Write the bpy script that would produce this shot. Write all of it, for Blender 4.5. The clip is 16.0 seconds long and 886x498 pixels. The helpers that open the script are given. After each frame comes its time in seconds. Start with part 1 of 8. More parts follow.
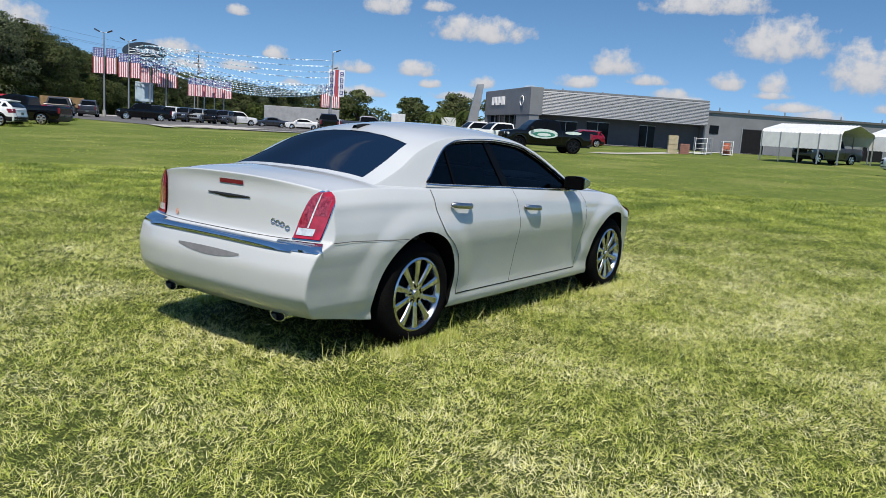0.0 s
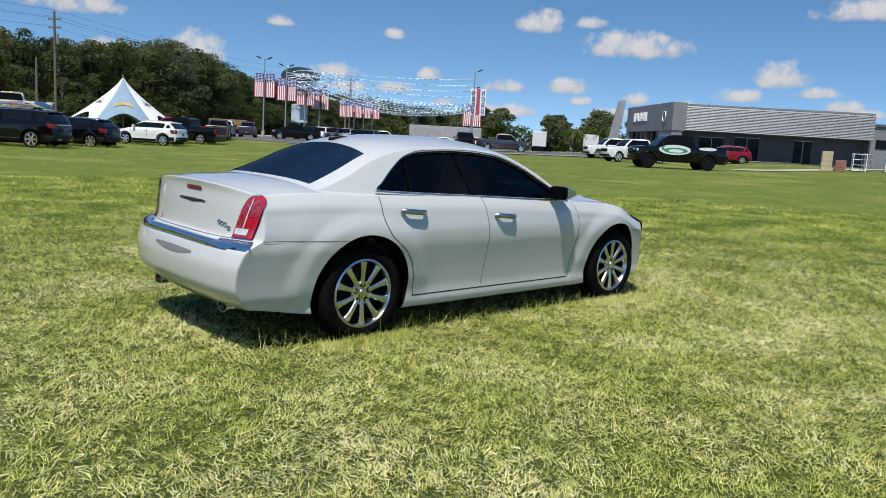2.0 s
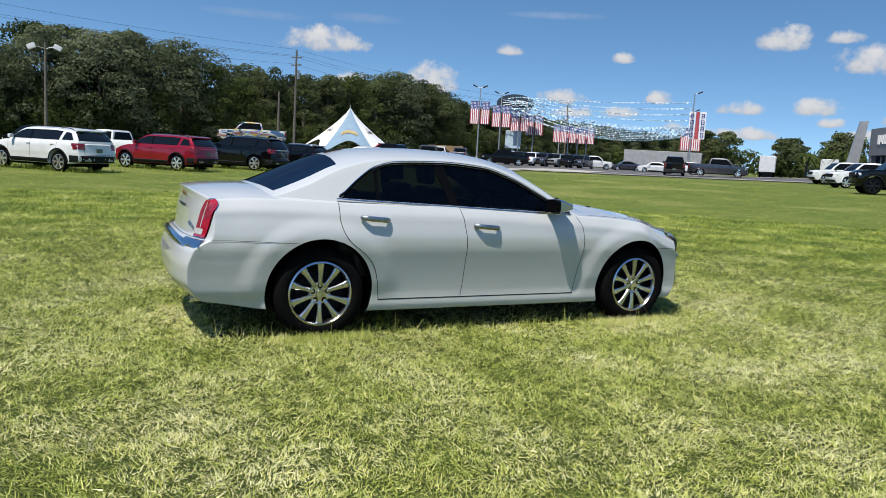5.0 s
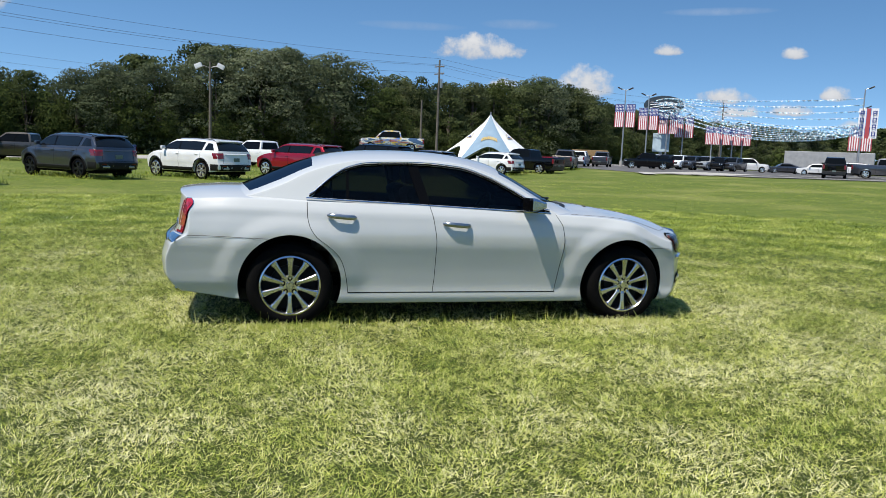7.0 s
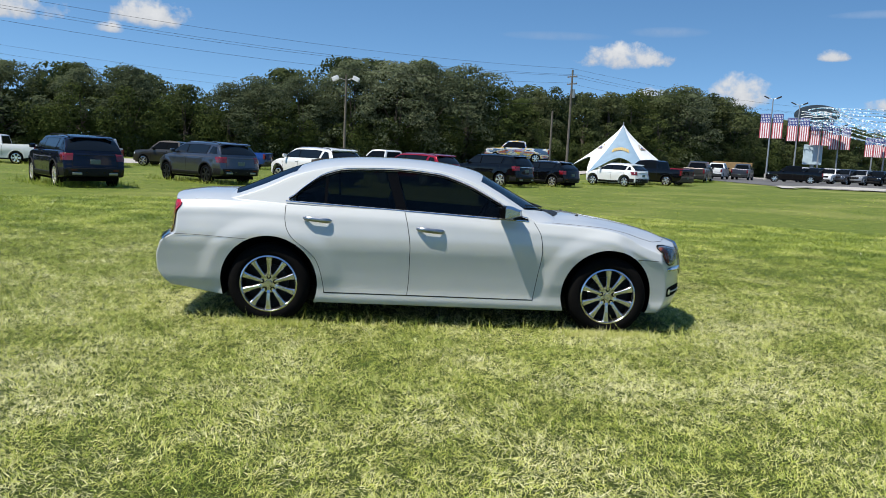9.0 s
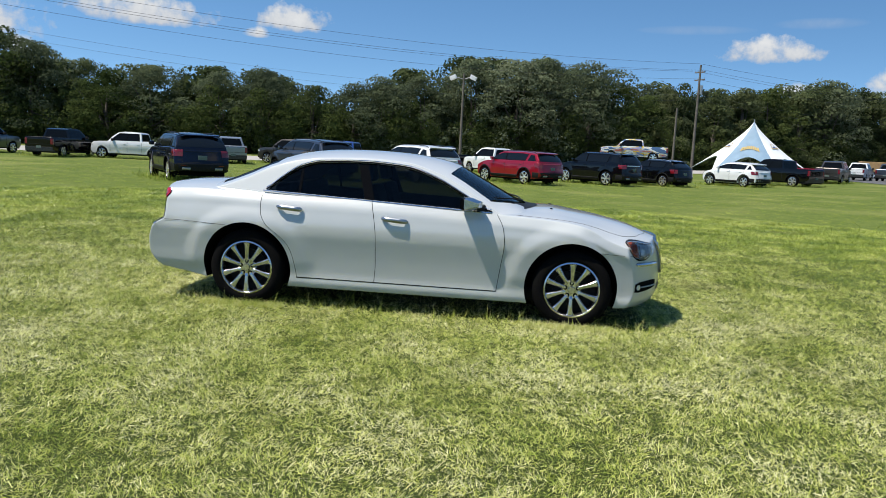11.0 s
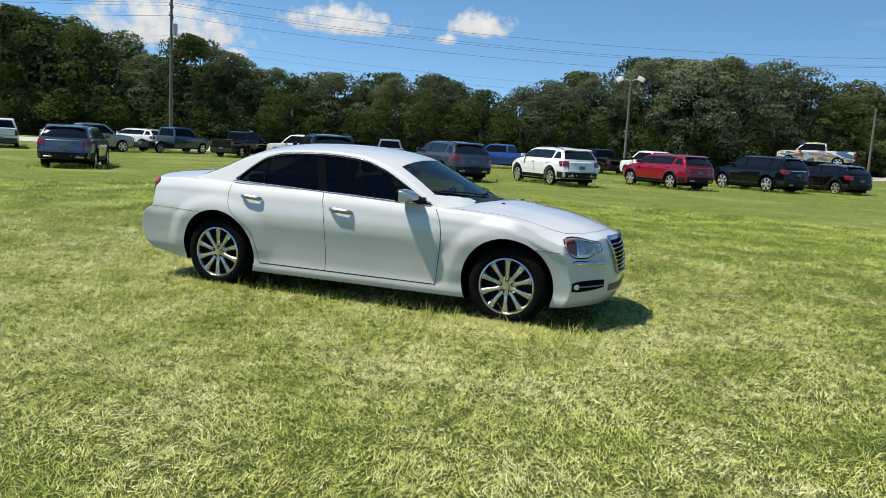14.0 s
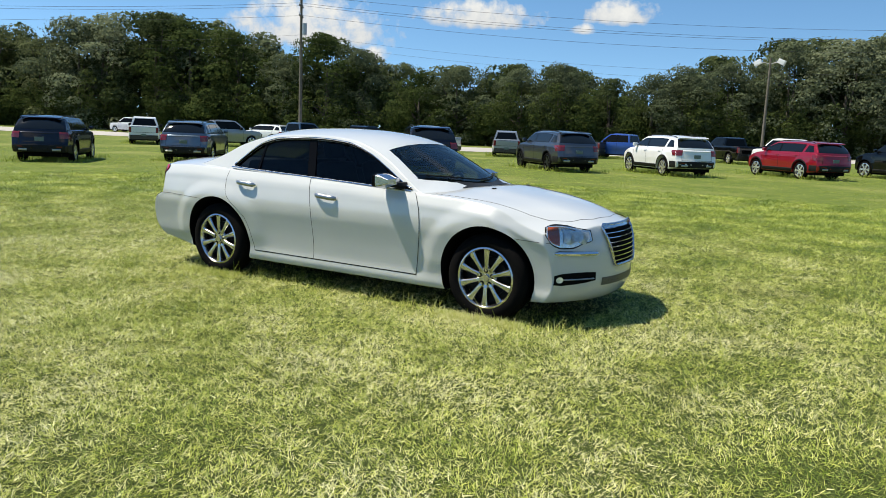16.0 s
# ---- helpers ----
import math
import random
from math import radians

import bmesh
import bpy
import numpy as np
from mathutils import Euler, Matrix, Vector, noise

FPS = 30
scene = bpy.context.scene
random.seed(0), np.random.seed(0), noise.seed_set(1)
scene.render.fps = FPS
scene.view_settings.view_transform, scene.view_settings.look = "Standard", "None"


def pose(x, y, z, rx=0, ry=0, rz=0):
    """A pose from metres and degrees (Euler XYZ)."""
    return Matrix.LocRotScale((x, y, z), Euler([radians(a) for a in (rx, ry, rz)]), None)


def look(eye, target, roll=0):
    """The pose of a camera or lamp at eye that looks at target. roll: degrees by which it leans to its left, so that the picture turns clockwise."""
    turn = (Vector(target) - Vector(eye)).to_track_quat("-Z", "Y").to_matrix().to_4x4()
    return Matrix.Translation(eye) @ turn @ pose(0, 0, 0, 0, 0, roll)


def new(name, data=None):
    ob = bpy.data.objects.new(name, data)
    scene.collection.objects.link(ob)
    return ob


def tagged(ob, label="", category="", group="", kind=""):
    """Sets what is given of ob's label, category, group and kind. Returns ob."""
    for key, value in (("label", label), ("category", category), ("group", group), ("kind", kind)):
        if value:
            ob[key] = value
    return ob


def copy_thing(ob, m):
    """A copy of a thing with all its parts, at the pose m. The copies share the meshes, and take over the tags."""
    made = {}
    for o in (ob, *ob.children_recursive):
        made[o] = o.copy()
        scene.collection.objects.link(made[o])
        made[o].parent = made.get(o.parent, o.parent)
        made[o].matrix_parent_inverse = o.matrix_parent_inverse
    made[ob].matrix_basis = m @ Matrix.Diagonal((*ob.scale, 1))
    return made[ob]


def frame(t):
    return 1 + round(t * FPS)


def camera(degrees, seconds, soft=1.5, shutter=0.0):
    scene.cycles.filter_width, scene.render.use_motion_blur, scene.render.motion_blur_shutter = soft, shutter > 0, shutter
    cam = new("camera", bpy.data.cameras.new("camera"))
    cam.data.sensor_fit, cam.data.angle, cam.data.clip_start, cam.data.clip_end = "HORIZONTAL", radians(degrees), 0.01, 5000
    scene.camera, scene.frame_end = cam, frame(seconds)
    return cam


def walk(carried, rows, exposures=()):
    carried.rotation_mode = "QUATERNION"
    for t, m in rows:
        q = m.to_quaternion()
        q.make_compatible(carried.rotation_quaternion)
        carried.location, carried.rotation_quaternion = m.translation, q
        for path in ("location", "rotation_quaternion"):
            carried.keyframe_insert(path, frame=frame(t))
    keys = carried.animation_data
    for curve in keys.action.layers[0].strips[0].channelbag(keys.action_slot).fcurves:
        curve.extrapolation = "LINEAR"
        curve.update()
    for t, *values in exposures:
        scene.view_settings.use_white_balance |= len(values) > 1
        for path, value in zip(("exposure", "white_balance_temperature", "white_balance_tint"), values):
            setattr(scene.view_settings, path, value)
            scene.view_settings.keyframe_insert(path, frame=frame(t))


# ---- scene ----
cam = camera(61.1, 16.0, 0.8)

PATH = [
    (0, (-5.434, -3.916, 1.429), (-3.837, -2.751, 1.124), 3.7),
    (0.5, (-5.302, -4.257, 1.432), (-3.761, -3.019, 1.128), 3.6),
    (1, (-5.132, -4.566, 1.438), (-3.652, -3.255, 1.138), 3.5),
    (1.5, (-4.921, -4.862, 1.442), (-3.509, -3.475, 1.151), 3.2),
    (2, (-4.712, -5.168, 1.46), (-3.373, -3.709, 1.178), 3.3),
    (2.5, (-4.471, -5.392, 1.458), (-3.213, -3.862, 1.183), 3.4),
    (3, (-4.259, -5.714, 1.469), (-3.086, -4.117, 1.199), 3.3),
    (5.3, (-2.94, -6.597, 1.456), (-2.14, -4.781, 1.205), 2.8),
    (5.5, (-2.792, -6.736, 1.469), (-2.033, -4.903, 1.215), 2.5),
    (6, (-2.446, -6.827, 1.46), (-1.774, -4.961, 1.209), 2.5),
    (6.5, (-2.121, -7.033, 1.47), (-1.545, -5.134, 1.219), 2.4),
    (7, (-1.795, -7.146, 1.484), (-1.314, -5.221, 1.233), 2.3),
    (7.5, (-1.472, -7.197, 1.49), (-1.089, -5.25, 1.242), 2.3),
    (8, (-1.105, -7.321, 1.505), (-0.813, -5.358, 1.258), 2.5),
    (8.5, (-0.752, -7.406, 1.51), (-0.547, -5.431, 1.267), 2.6),
    (9, (-0.399, -7.483, 1.518), (-0.279, -5.501, 1.278), 2.8),
    (11.5, (1.442, -7.626, 1.531), (1.151, -5.665, 1.266), 2.9),
    (12, (1.804, -7.585, 1.526), (1.443, -5.636, 1.259), 2.9),
    (12.5, (2.169, -7.531, 1.533), (1.733, -5.597, 1.265), 3.0),
    (13, (2.534, -7.442, 1.554), (2.02, -5.528, 1.285), 3.0),
    (13.5, (2.859, -7.291, 1.549), (2.262, -5.401, 1.278), 3.1),
    (14, (3.197, -7.167, 1.545), (2.52, -5.306, 1.271), 3.2),
    (14.5, (3.502, -6.976, 1.517), (2.741, -5.149, 1.235), 3.1),
    (15, (3.796, -6.751, 1.51), (2.953, -4.961, 1.22), 3.0),
    (15.5, (4.048, -6.479, 1.519), (3.125, -4.73, 1.218), 2.5),
    (16, (4.218, -6.214, 1.504), (3.224, -4.506, 1.195), 2.3),
]
walk(cam, [(t, look(eye, target, roll)) for t, eye, target, roll in PATH],
     exposures=[(0, 0.25, 6800, 11), (9, 0.41, 6750, 9), (13, 0.49, 6950, 8), (16, 0.64, 7250, 7)])

# ---- light ----
SUN_TO = Vector((-1.42, -0.86, 3.15)).normalized()
sun_el = math.asin(SUN_TO.z)
sun_az = math.atan2(SUN_TO.x, SUN_TO.y)
lamp = bpy.data.lights.new("sun", "SUN")
lamp.energy, lamp.angle, lamp.color = 5.0, radians(0.53), (1.0, 0.96, 0.885)
sun = new("sun", lamp)
sun.matrix_world = look((0, 0, 60), Vector((0, 0, 60)) - SUN_TO)

# Cumulus clouds: azimuth (from +y towards +x), elevation, width and height in degrees.
CLOUDS = [(24.1, 5.6, 3.4, 2.4), (33.8, 4.8, 3.2, 1.0), (40.8, 5.0, 1.8, 0.9), (48.8, 9.1, 3.2, 1.6), (52.4, 9.1, 2.4, 0.8),
          (55.5, 7.7, 7.2, 1.9), (51.1, 4.6, 2.8, 1.2), (65.6, 5.8, 3.6, 1.8), (63.0, 4.4, 3.2, 1.0), (71.8, 10.0, 8.6, 1.5),
          (76.6, 7.7, 6.2, 2.8), (82.0, 5.9, 4.6, 3.4), (76.4, 4.7, 2.0, 1.5), (73.3, 4.8, 2.2, 1.2), (68.1, 4.7, 2.6, 0.8),
          (38.0, 7.7, 1.4, 0.8), (16.2, 7.9, 5.6, 1.7), (46.3, 4.4, 2.8, 0.9), (29.8, 8.0, 1.7, 0.8), (-18.0, 8.9, 4.7, 1.8),
          (-20.4, 7.7, 1.9, 0.7), (-28.2, 8.6, 8.6, 2.0), (-40.5, 7.4, 10.5, 3.4), (-35.8, 5.5, 1.9, 1.3), (17.8, 5.3, 2.4, 0.9),
          (-75.0, 16.0, 16.0, 6.0), (-110.0, 12.0, 14.0, 5.0), (120.0, 14.0, 16.0, 6.0), (160.0, 17.0, 18.0, 6.0), (-150.0, 13.0, 15.0, 5.0),
          (86.0, 4.2, 5.0, 1.6)]
cloud_rng = random.Random(21)
CLOUDS += [(az + cloud_rng.uniform(-1.5, 1.5), cloud_rng.uniform(2.6, 4.2), cloud_rng.uniform(1.6, 3.6), cloud_rng.uniform(0.5, 0.9)) for az in range(36, 94, 3)]


def make_world():
    world = bpy.data.worlds.new("sky")
    scene.world = world
    world.use_nodes = True
    nt = world.node_tree
    n, l = nt.nodes, nt.links
    n.clear()

    def math_node(op, a, b=None, c=None, clamp=False):
        m = n.new("ShaderNodeMath")
        m.operation, m.use_clamp = op, clamp
        for i, v in enumerate((a, b, c)):
            if v is None:
                continue
            if isinstance(v, (int, float)):
                m.inputs[i].default_value = v
            else:
                l.new(v, m.inputs[i])
        return m.outputs[0]

    sky = n.new("ShaderNodeTexSky")
    sky.sky_type, sky.sun_disc = "NISHITA", False
    sky.sun_elevation, sky.sun_rotation = sun_el, sun_az
    sky.altitude = 200.0
    sky.air_density, sky.dust_density, sky.ozone_density = 1.0, 0.0, 2.0
    geo = n.new("ShaderNodeTexCoord")
    sep = n.new("ShaderNodeSeparateXYZ")
    l.new(geo.outputs["Generated"], sep.inputs[0])
    # clear dry air: the blue holds down to the horizon
    clear = n.new("ShaderNodeCombineXYZ")
    l.new(sep.outputs[0], clear.inputs[0])
    l.new(sep.outputs[1], clear.inputs[1])
    l.new(math_node("MULTIPLY_ADD", math_node("MAXIMUM", sep.outputs[2], -0.05), 1.6, 0.125), clear.inputs[2])
    l.new(clear.outputs[0], sky.inputs["Vector"])
    az = math_node("MULTIPLY", math_node("ARCTAN2", sep.outputs[0], sep.outputs[1]), 180 / math.pi)
    el = math_node("MULTIPLY", math_node("ARCSINE", sep.outputs[2]), 180 / math.pi)
    pos = n.new("ShaderNodeCombineXYZ")
    l.new(az, pos.inputs[0])
    l.new(el, pos.inputs[1])
    big = n.new("ShaderNodeTexNoise")
    big.inputs["Scale"].default_value, big.inputs["Detail"].default_value, big.inputs["Roughness"].default_value = 0.75, 7.0, 0.6
    l.new(pos.outputs[0], big.inputs["Vector"])
    fine = math_node("MULTIPLY", math_node("SUBTRACT", big.outputs["Fac"], 0.5), 2.7)
    dens = None
    for a0, e0, w, h in CLOUDS:
        da = math_node("DIVIDE", math_node("SUBTRACT", az, a0), w * 0.62)
        de = math_node("SUBTRACT", el, e0 - h * 0.22)
        up = math_node("DIVIDE", math_node("MAXIMUM", de, 0.0), h * 0.85)
        low = math_node("DIVIDE", math_node("MINIMUM", de, 0.0), h * 0.34)
        r = math_node("ADD", math_node("MULTIPLY", da, da), math_node("ADD", math_node("MULTIPLY", up, up), math_node("MULTIPLY", low, low)))
        d = math_node("SUBTRACT", 0.75, r)
        height = math_node("DIVIDE", de, h, clamp=False)
        if dens is None:
            dens, lift = d, height
        else:
            lift = math_node("MULTIPLY_ADD", math_node("GREATER_THAN", d, dens), math_node("SUBTRACT", height, lift), lift)
            dens = math_node("MAXIMUM", dens, d)
    total = math_node("ADD", math_node("MAXIMUM", dens, -1.3), fine)
    cover = math_node("SMOOTH_MIN", math_node("MULTIPLY", math_node("MAXIMUM", math_node("ADD", total, 0.14), 0.0), 1.35), 1.0, 0.25, clamp=True)
    # thin high streaks
    for a0, e0, w, h in ((11.0, 9.25, 4.2, 0.35), (19.0, 9.6, 3.0, 0.4), (33.0, 10.5, 4.0, 0.3)):
        da, de = math_node("DIVIDE", math_node("SUBTRACT", az, a0), w), math_node("DIVIDE", math_node("SUBTRACT", el, e0), h)
        d = math_node("SUBTRACT", 1.0, math_node("ADD", math_node("MULTIPLY", da, da), math_node("MULTIPLY", de, de)))
        cover = math_node("MAXIMUM", cover, math_node("MULTIPLY", math_node("MAXIMUM", d, 0.0), math_node("MULTIPLY", big.outputs["Fac"], 0.3)))
    # scattered cumulus overhead
    over = n.new("ShaderNodeVectorMath")
    over.operation = "DIVIDE"
    flat = n.new("ShaderNodeCombineXYZ")
    for i in range(3):
        l.new(math_node("MAXIMUM", sep.outputs[2], 0.15), flat.inputs[i])
    l.new(geo.outputs["Generated"], over.inputs[0])
    l.new(flat.outputs[0], over.inputs[1])
    high = n.new("ShaderNodeTexNoise")
    high.inputs["Scale"].default_value, high.inputs["Detail"].default_value, high.inputs["Roughness"].default_value = 1.3, 7.0, 0.55
    l.new(over.outputs[0], high.inputs["Vector"])
    heap = math_node("MULTIPLY", math_node("SUBTRACT", high.outputs["Fac"], 0.60), 6.0, clamp=True)
    cover = math_node("MAXIMUM", cover, math_node("MULTIPLY", heap, math_node("MULTIPLY", math_node("SUBTRACT", el, 19.0), 0.1, clamp=True)))
    # denser parts are brighter; the underside is greyer
    lum = n.new("ShaderNodeMapRange")
    lum.inputs["From Min"].default_value, lum.inputs["From Max"].default_value = 0.1, 1.5
    lum.inputs["To Min"].default_value, lum.inputs["To Max"].default_value = 0.35, 1.0
    l.new(math_node("MULTIPLY_ADD", lift, 1.1, total), lum.inputs["Value"])
    white = n.new("ShaderNodeMix")
    white.data_type = "RGBA"
    white.inputs["A"].default_value, white.inputs["B"].default_value = (0.50, 0.57, 0.70, 1), (0.95, 0.99, 1.06, 1)
    l.new(lum.outputs[0], white.inputs["Factor"])
    gain = n.new("ShaderNodeVectorMath")
    gain.operation = "SCALE"
    l.new(white.outputs["Result"], gain.inputs[0])
    gain.inputs["Scale"].default_value = 5.2
    mix = n.new("ShaderNodeMix")
    mix.data_type = "RGBA"
    l.new(cover, mix.inputs["Factor"])
    deep = n.new("ShaderNodeHueSaturation")
    deep.inputs["Hue"].default_value, deep.inputs["Saturation"].default_value, deep.inputs["Value"].default_value = 0.4965, 1.19, 1.15
    l.new(sky.outputs[0], deep.inputs["Color"])
    l.new(deep.outputs[0], mix.inputs["A"])
    l.new(gain.outputs[0], mix.inputs["B"])
    bg = n.new("ShaderNodeBackground")
    bg.inputs["Strength"].default_value = 0.114
    l.new(mix.outputs["Result"], bg.inputs["Color"])
    out = n.new("ShaderNodeOutputWorld")
    l.new(bg.outputs[0], out.inputs["Surface"])


make_world()


# ---- materials ----
def mat(name, col, rough=0.5, metal=0.0, col2=None, scale=6.0, bump=0.0, bump_scale=60.0, coat=0.0, spec=0.5, obj_random=0.0, island=0.0, sheen=0.0, trans=0.0):
    m = bpy.data.materials.new(name)
    m.use_nodes = True
    nt = m.node_tree
    n, l = nt.nodes, nt.links
    b = n["Principled BSDF"]
    b.inputs["Base Color"].default_value = (*col, 1)
    b.inputs["Roughness"].default_value, b.inputs["Metallic"].default_value = rough, metal
    b.inputs["Coat Weight"].default_value, b.inputs["Coat Roughness"].default_value = coat, 0.03
    b.inputs["Specular IOR Level"].default_value = spec
    if trans:
        b.inputs["Transmission Weight"].default_value = trans
    tc = n.new("ShaderNodeTexCoord")
    src = None
    if col2:
        tex = n.new("ShaderNodeTexNoise")
        tex.inputs["Scale"].default_value, tex.inputs["Detail"].default_value = scale, 6.0
        l.new(tc.outputs["Object"], tex.inputs["Vector"])
        ramp = n.new("ShaderNodeMapRange")
        ramp.inputs["From Min"].default_value, ramp.inputs["From Max"].default_value = 0.32, 0.68
        l.new(tex.outputs["Fac"], ramp.inputs["Value"])
        mx = n.new("ShaderNodeMix")
        mx.data_type = "RGBA"
        mx.inputs["A"].default_value, mx.inputs["B"].default_value = (*col, 1), (*col2, 1)
        l.new(ramp.outputs[0], mx.inputs["Factor"])
        src = mx.outputs["Result"]
        l.new(src, b.inputs["Base Color"])
    if obj_random or island:
        hsv = n.new("ShaderNodeHueSaturation")
        if src is None:
            hsv.inputs["Color"].default_value = (*col, 1)
        else:
            l.new(src, hsv.inputs["Color"])
        info = n.new("ShaderNodeNewGeometry" if island else "ShaderNodeObjectInfo")
        mr = n.new("ShaderNodeMapRange")
        k = island or obj_random
        mr.inputs["To Min"].default_value, mr.inputs["To Max"].default_value = 1 - k, 1 + k
        l.new(info.outputs["Random Per Island" if island else "Random"], mr.inputs["Value"])
        l.new(mr.outputs[0], hsv.inputs["Value"])
        l.new(hsv.outputs[0], b.inputs["Base Color"])
    if bump:
        t2 = n.new("ShaderNodeTexNoise")
        t2.inputs["Scale"].default_value, t2.inputs["Detail"].default_value = bump_scale, 5.0
        l.new(tc.outputs["Object"], t2.inputs["Vector"])
        bp = n.new("ShaderNodeBump")
        bp.inputs["Strength"].default_value, bp.inputs["Distance"].default_value = bump, 0.02
        l.new(t2.outputs["Fac"], bp.inputs["Height"])
        l.new(bp.outputs[0], b.inputs["Normal"])
    return m


def glass_mat(name, tint, ior=1.5, rough=0.0, gloss=(0.9, 0.95, 1.0)):
    """Tinted sheet glass: dark see-through with mirror gloss by Fresnel."""
    m = bpy.data.materials.new(name)
    m.use_nodes = True
    nt = m.node_tree
    n, l = nt.nodes, nt.links
    n.clear()
    out, tr, gl, mx, fr = (n.new(k) for k in ("ShaderNodeOutputMaterial", "ShaderNodeBsdfTransparent", "ShaderNodeBsdfGlossy", "ShaderNodeMixShader", "ShaderNodeFresnel"))
    tr.inputs["Color"].default_value = (*tint, 1)
    gl.inputs["Roughness"].default_value = rough
    gl.inputs["Color"].default_value = (*gloss, 1)
    fr.inputs["IOR"].default_value = ior
    l.new(fr.outputs[0], mx.inputs[0])
    l.new(tr.outputs[0], mx.inputs[1])
    l.new(gl.outputs[0], mx.inputs[2])
    l.new(mx.outputs[0], out.inputs["Surface"])
    return m


PAINT_WHITE = mat("white_pearl_paint", (0.475, 0.49, 0.495), 0.30, 0.0, (0.46, 0.475, 0.48), 3.0, coat=1.0)
CHROME = mat("chrome", (0.62, 0.645, 0.69), 0.11, 1.0, (0.56, 0.585, 0.63), 9)
WHEEL_CHROME = mat("chromed_wheel", (0.56, 0.565, 0.59), 0.2, 1.0, (0.49, 0.50, 0.52), 12)
HANDLE_CHROME = mat("door_handle_chrome", (0.40, 0.42, 0.46), 0.3, 1.0, (0.28, 0.29, 0.31), 9)
SATIN_CHROME = mat("satin_chrome", (0.50, 0.52, 0.56), 0.24, 1.0, (0.44, 0.46, 0.50), 9)
CHROME_SOFT = mat("polished_alloy", (0.84, 0.83, 0.80), 0.22, 0.85, (0.76, 0.75, 0.72), 20)
RUBBER = mat("tyre_rubber", (0.004, 0.004, 0.0045), 0.85, 0, (0.006, 0.0058, 0.0056), 14, 0.3, 90, spec=0.04)
BLACK = mat("black_plastic", (0.010, 0.010, 0.011), 0.5, 0, (0.016, 0.016, 0.016), 8, spec=0.12)
DEEP_BLACK = mat("matt_black_lining", (0.004, 0.004, 0.0045), 0.9, 0, (0.007, 0.007, 0.007), 9, spec=0.03)
SEAM = mat("panel_gap_shadow", (0.02, 0.02, 0.02), 0.9, spec=0.1)
HOOD_SEAM = mat("narrow_panel_gap", (0.10, 0.10, 0.10), 0.9, spec=0.1)
TRIM_BLACK = mat("gloss_black_trim", (0.003, 0.003, 0.0035), 0.2, spec=0.06)
INTERIOR = mat("dark_interior_fabric", (0.06, 0.06, 0.06), 0.8, 0, (0.09, 0.088, 0.085), 12)
SEAT = mat("seat_leather", (0.035, 0.034, 0.034), 0.5, 0, (0.05, 0.048, 0.046), 18)
TINT = glass_mat("tinted_window_glass", (0.17, 0.18, 0.175), 1.45, 0.0, (0.42, 0.45, 0.48))
REAR_TINT = glass_mat("tinted_rear_glass", (0.16, 0.17, 0.17), 1.45, 0.0, (0.15, 0.16, 0.18))
WINDSHIELD = glass_mat("windshield_glass", (0.80, 0.86, 0.83), 1.5, 0.0, (0.62, 0.66, 0.68))
CLEAR = glass_mat("clear_lens", (0.92, 0.94, 0.95), 1.4, 0.0, (0.55, 0.56, 0.57))
RED_LENS = mat("red_tail_lens", (0.44, 0.012, 0.036), 0.12, 0, (0.28, 0.008, 0.018), 25, coat=1.0)
RED_DEEP = mat("dark_red_lens", (0.14, 0.006, 0.014), 0.3, coat=0.3)
RED_FACET = mat("faceted_red_lens", (0.14, 0.006, 0.018), 0.2, 0, (0.40, 0.045, 0.075), 60, coat=0.8)
RED_FAR = mat("tail_lamp_red", (0.17, 0.007, 0.012), 0.2, 0, (0.11, 0.005, 0.008), 25, coat=0.6)
WHITE_LENS = mat("frosted_clear_lens", (0.86, 0.87, 0.88), 0.15, 0.3, (0.55, 0.56, 0.58), 30, coat=1.0)
AMBER = mat("amber_lens", (0.46, 0.085, 0.03), 0.15, 0, (0.30, 0.05, 0.02), 50, coat=1.0)
DARK_METAL = mat("dark_steel", (0.05, 0.05, 0.05), 0.4, 0.9, (0.08, 0.07, 0.06), 15)


# ---- mesh tools ----
def mesh_of(name, bm, material, smooth=True):
    me = bpy.data.meshes.new(name)
    bm.to_mesh(me)
    bm.free()
    for m in material if isinstance(material, (list, tuple)) else [material]:
        me.materials.append(m)
    if smooth:
        me.shade_smooth()
        me.set_sharp_from_angle(angle=radians(42))
    return me


def part(name, bm, material, parent=None, label="", smooth=True, at=None):
    ob = new(name, mesh_of(name, bm, material, smooth))
    if parent:
        ob.parent = parent
    if at is not None:
        ob.matrix_basis = at
    if label:
        tagged(ob, label)
    return ob


def bevel(ob, width, segments=3, angle=35):
    md = ob.modifiers.new("bevel", "BEVEL")
    md.width, md.segments, md.limit_method, md.angle_limit = width, segments, "ANGLE", radians(angle)
    return ob


def baked(ob):
    """Turns an object's modifiers into plain mesh."""
    bpy.context.view_layer.update()
    me = bpy.data.meshes.new_from_object(ob.evaluated_get(bpy.context.evaluated_depsgraph_get()))
    old = ob.data
    ob.modifiers.clear()
    ob.data = me
    bpy.data.meshes.remove(old)
    return ob


def cut(ob, *cutters):
    """Cuts the cutters' volumes out of ob."""
    for bm, material in cutters:
        tool = new("tool", mesh_of("tool", bm, material, False))
        md = ob.modifiers.new("cut", "BOOLEAN")
        md.object, md.operation, md.solver, md.material_mode = tool, "DIFFERENCE", "EXACT", "TRANSFER"
        baked(ob)
        me = tool.data
        bpy.data.objects.remove(tool)
        bpy.data.meshes.remove(me)
    return ob


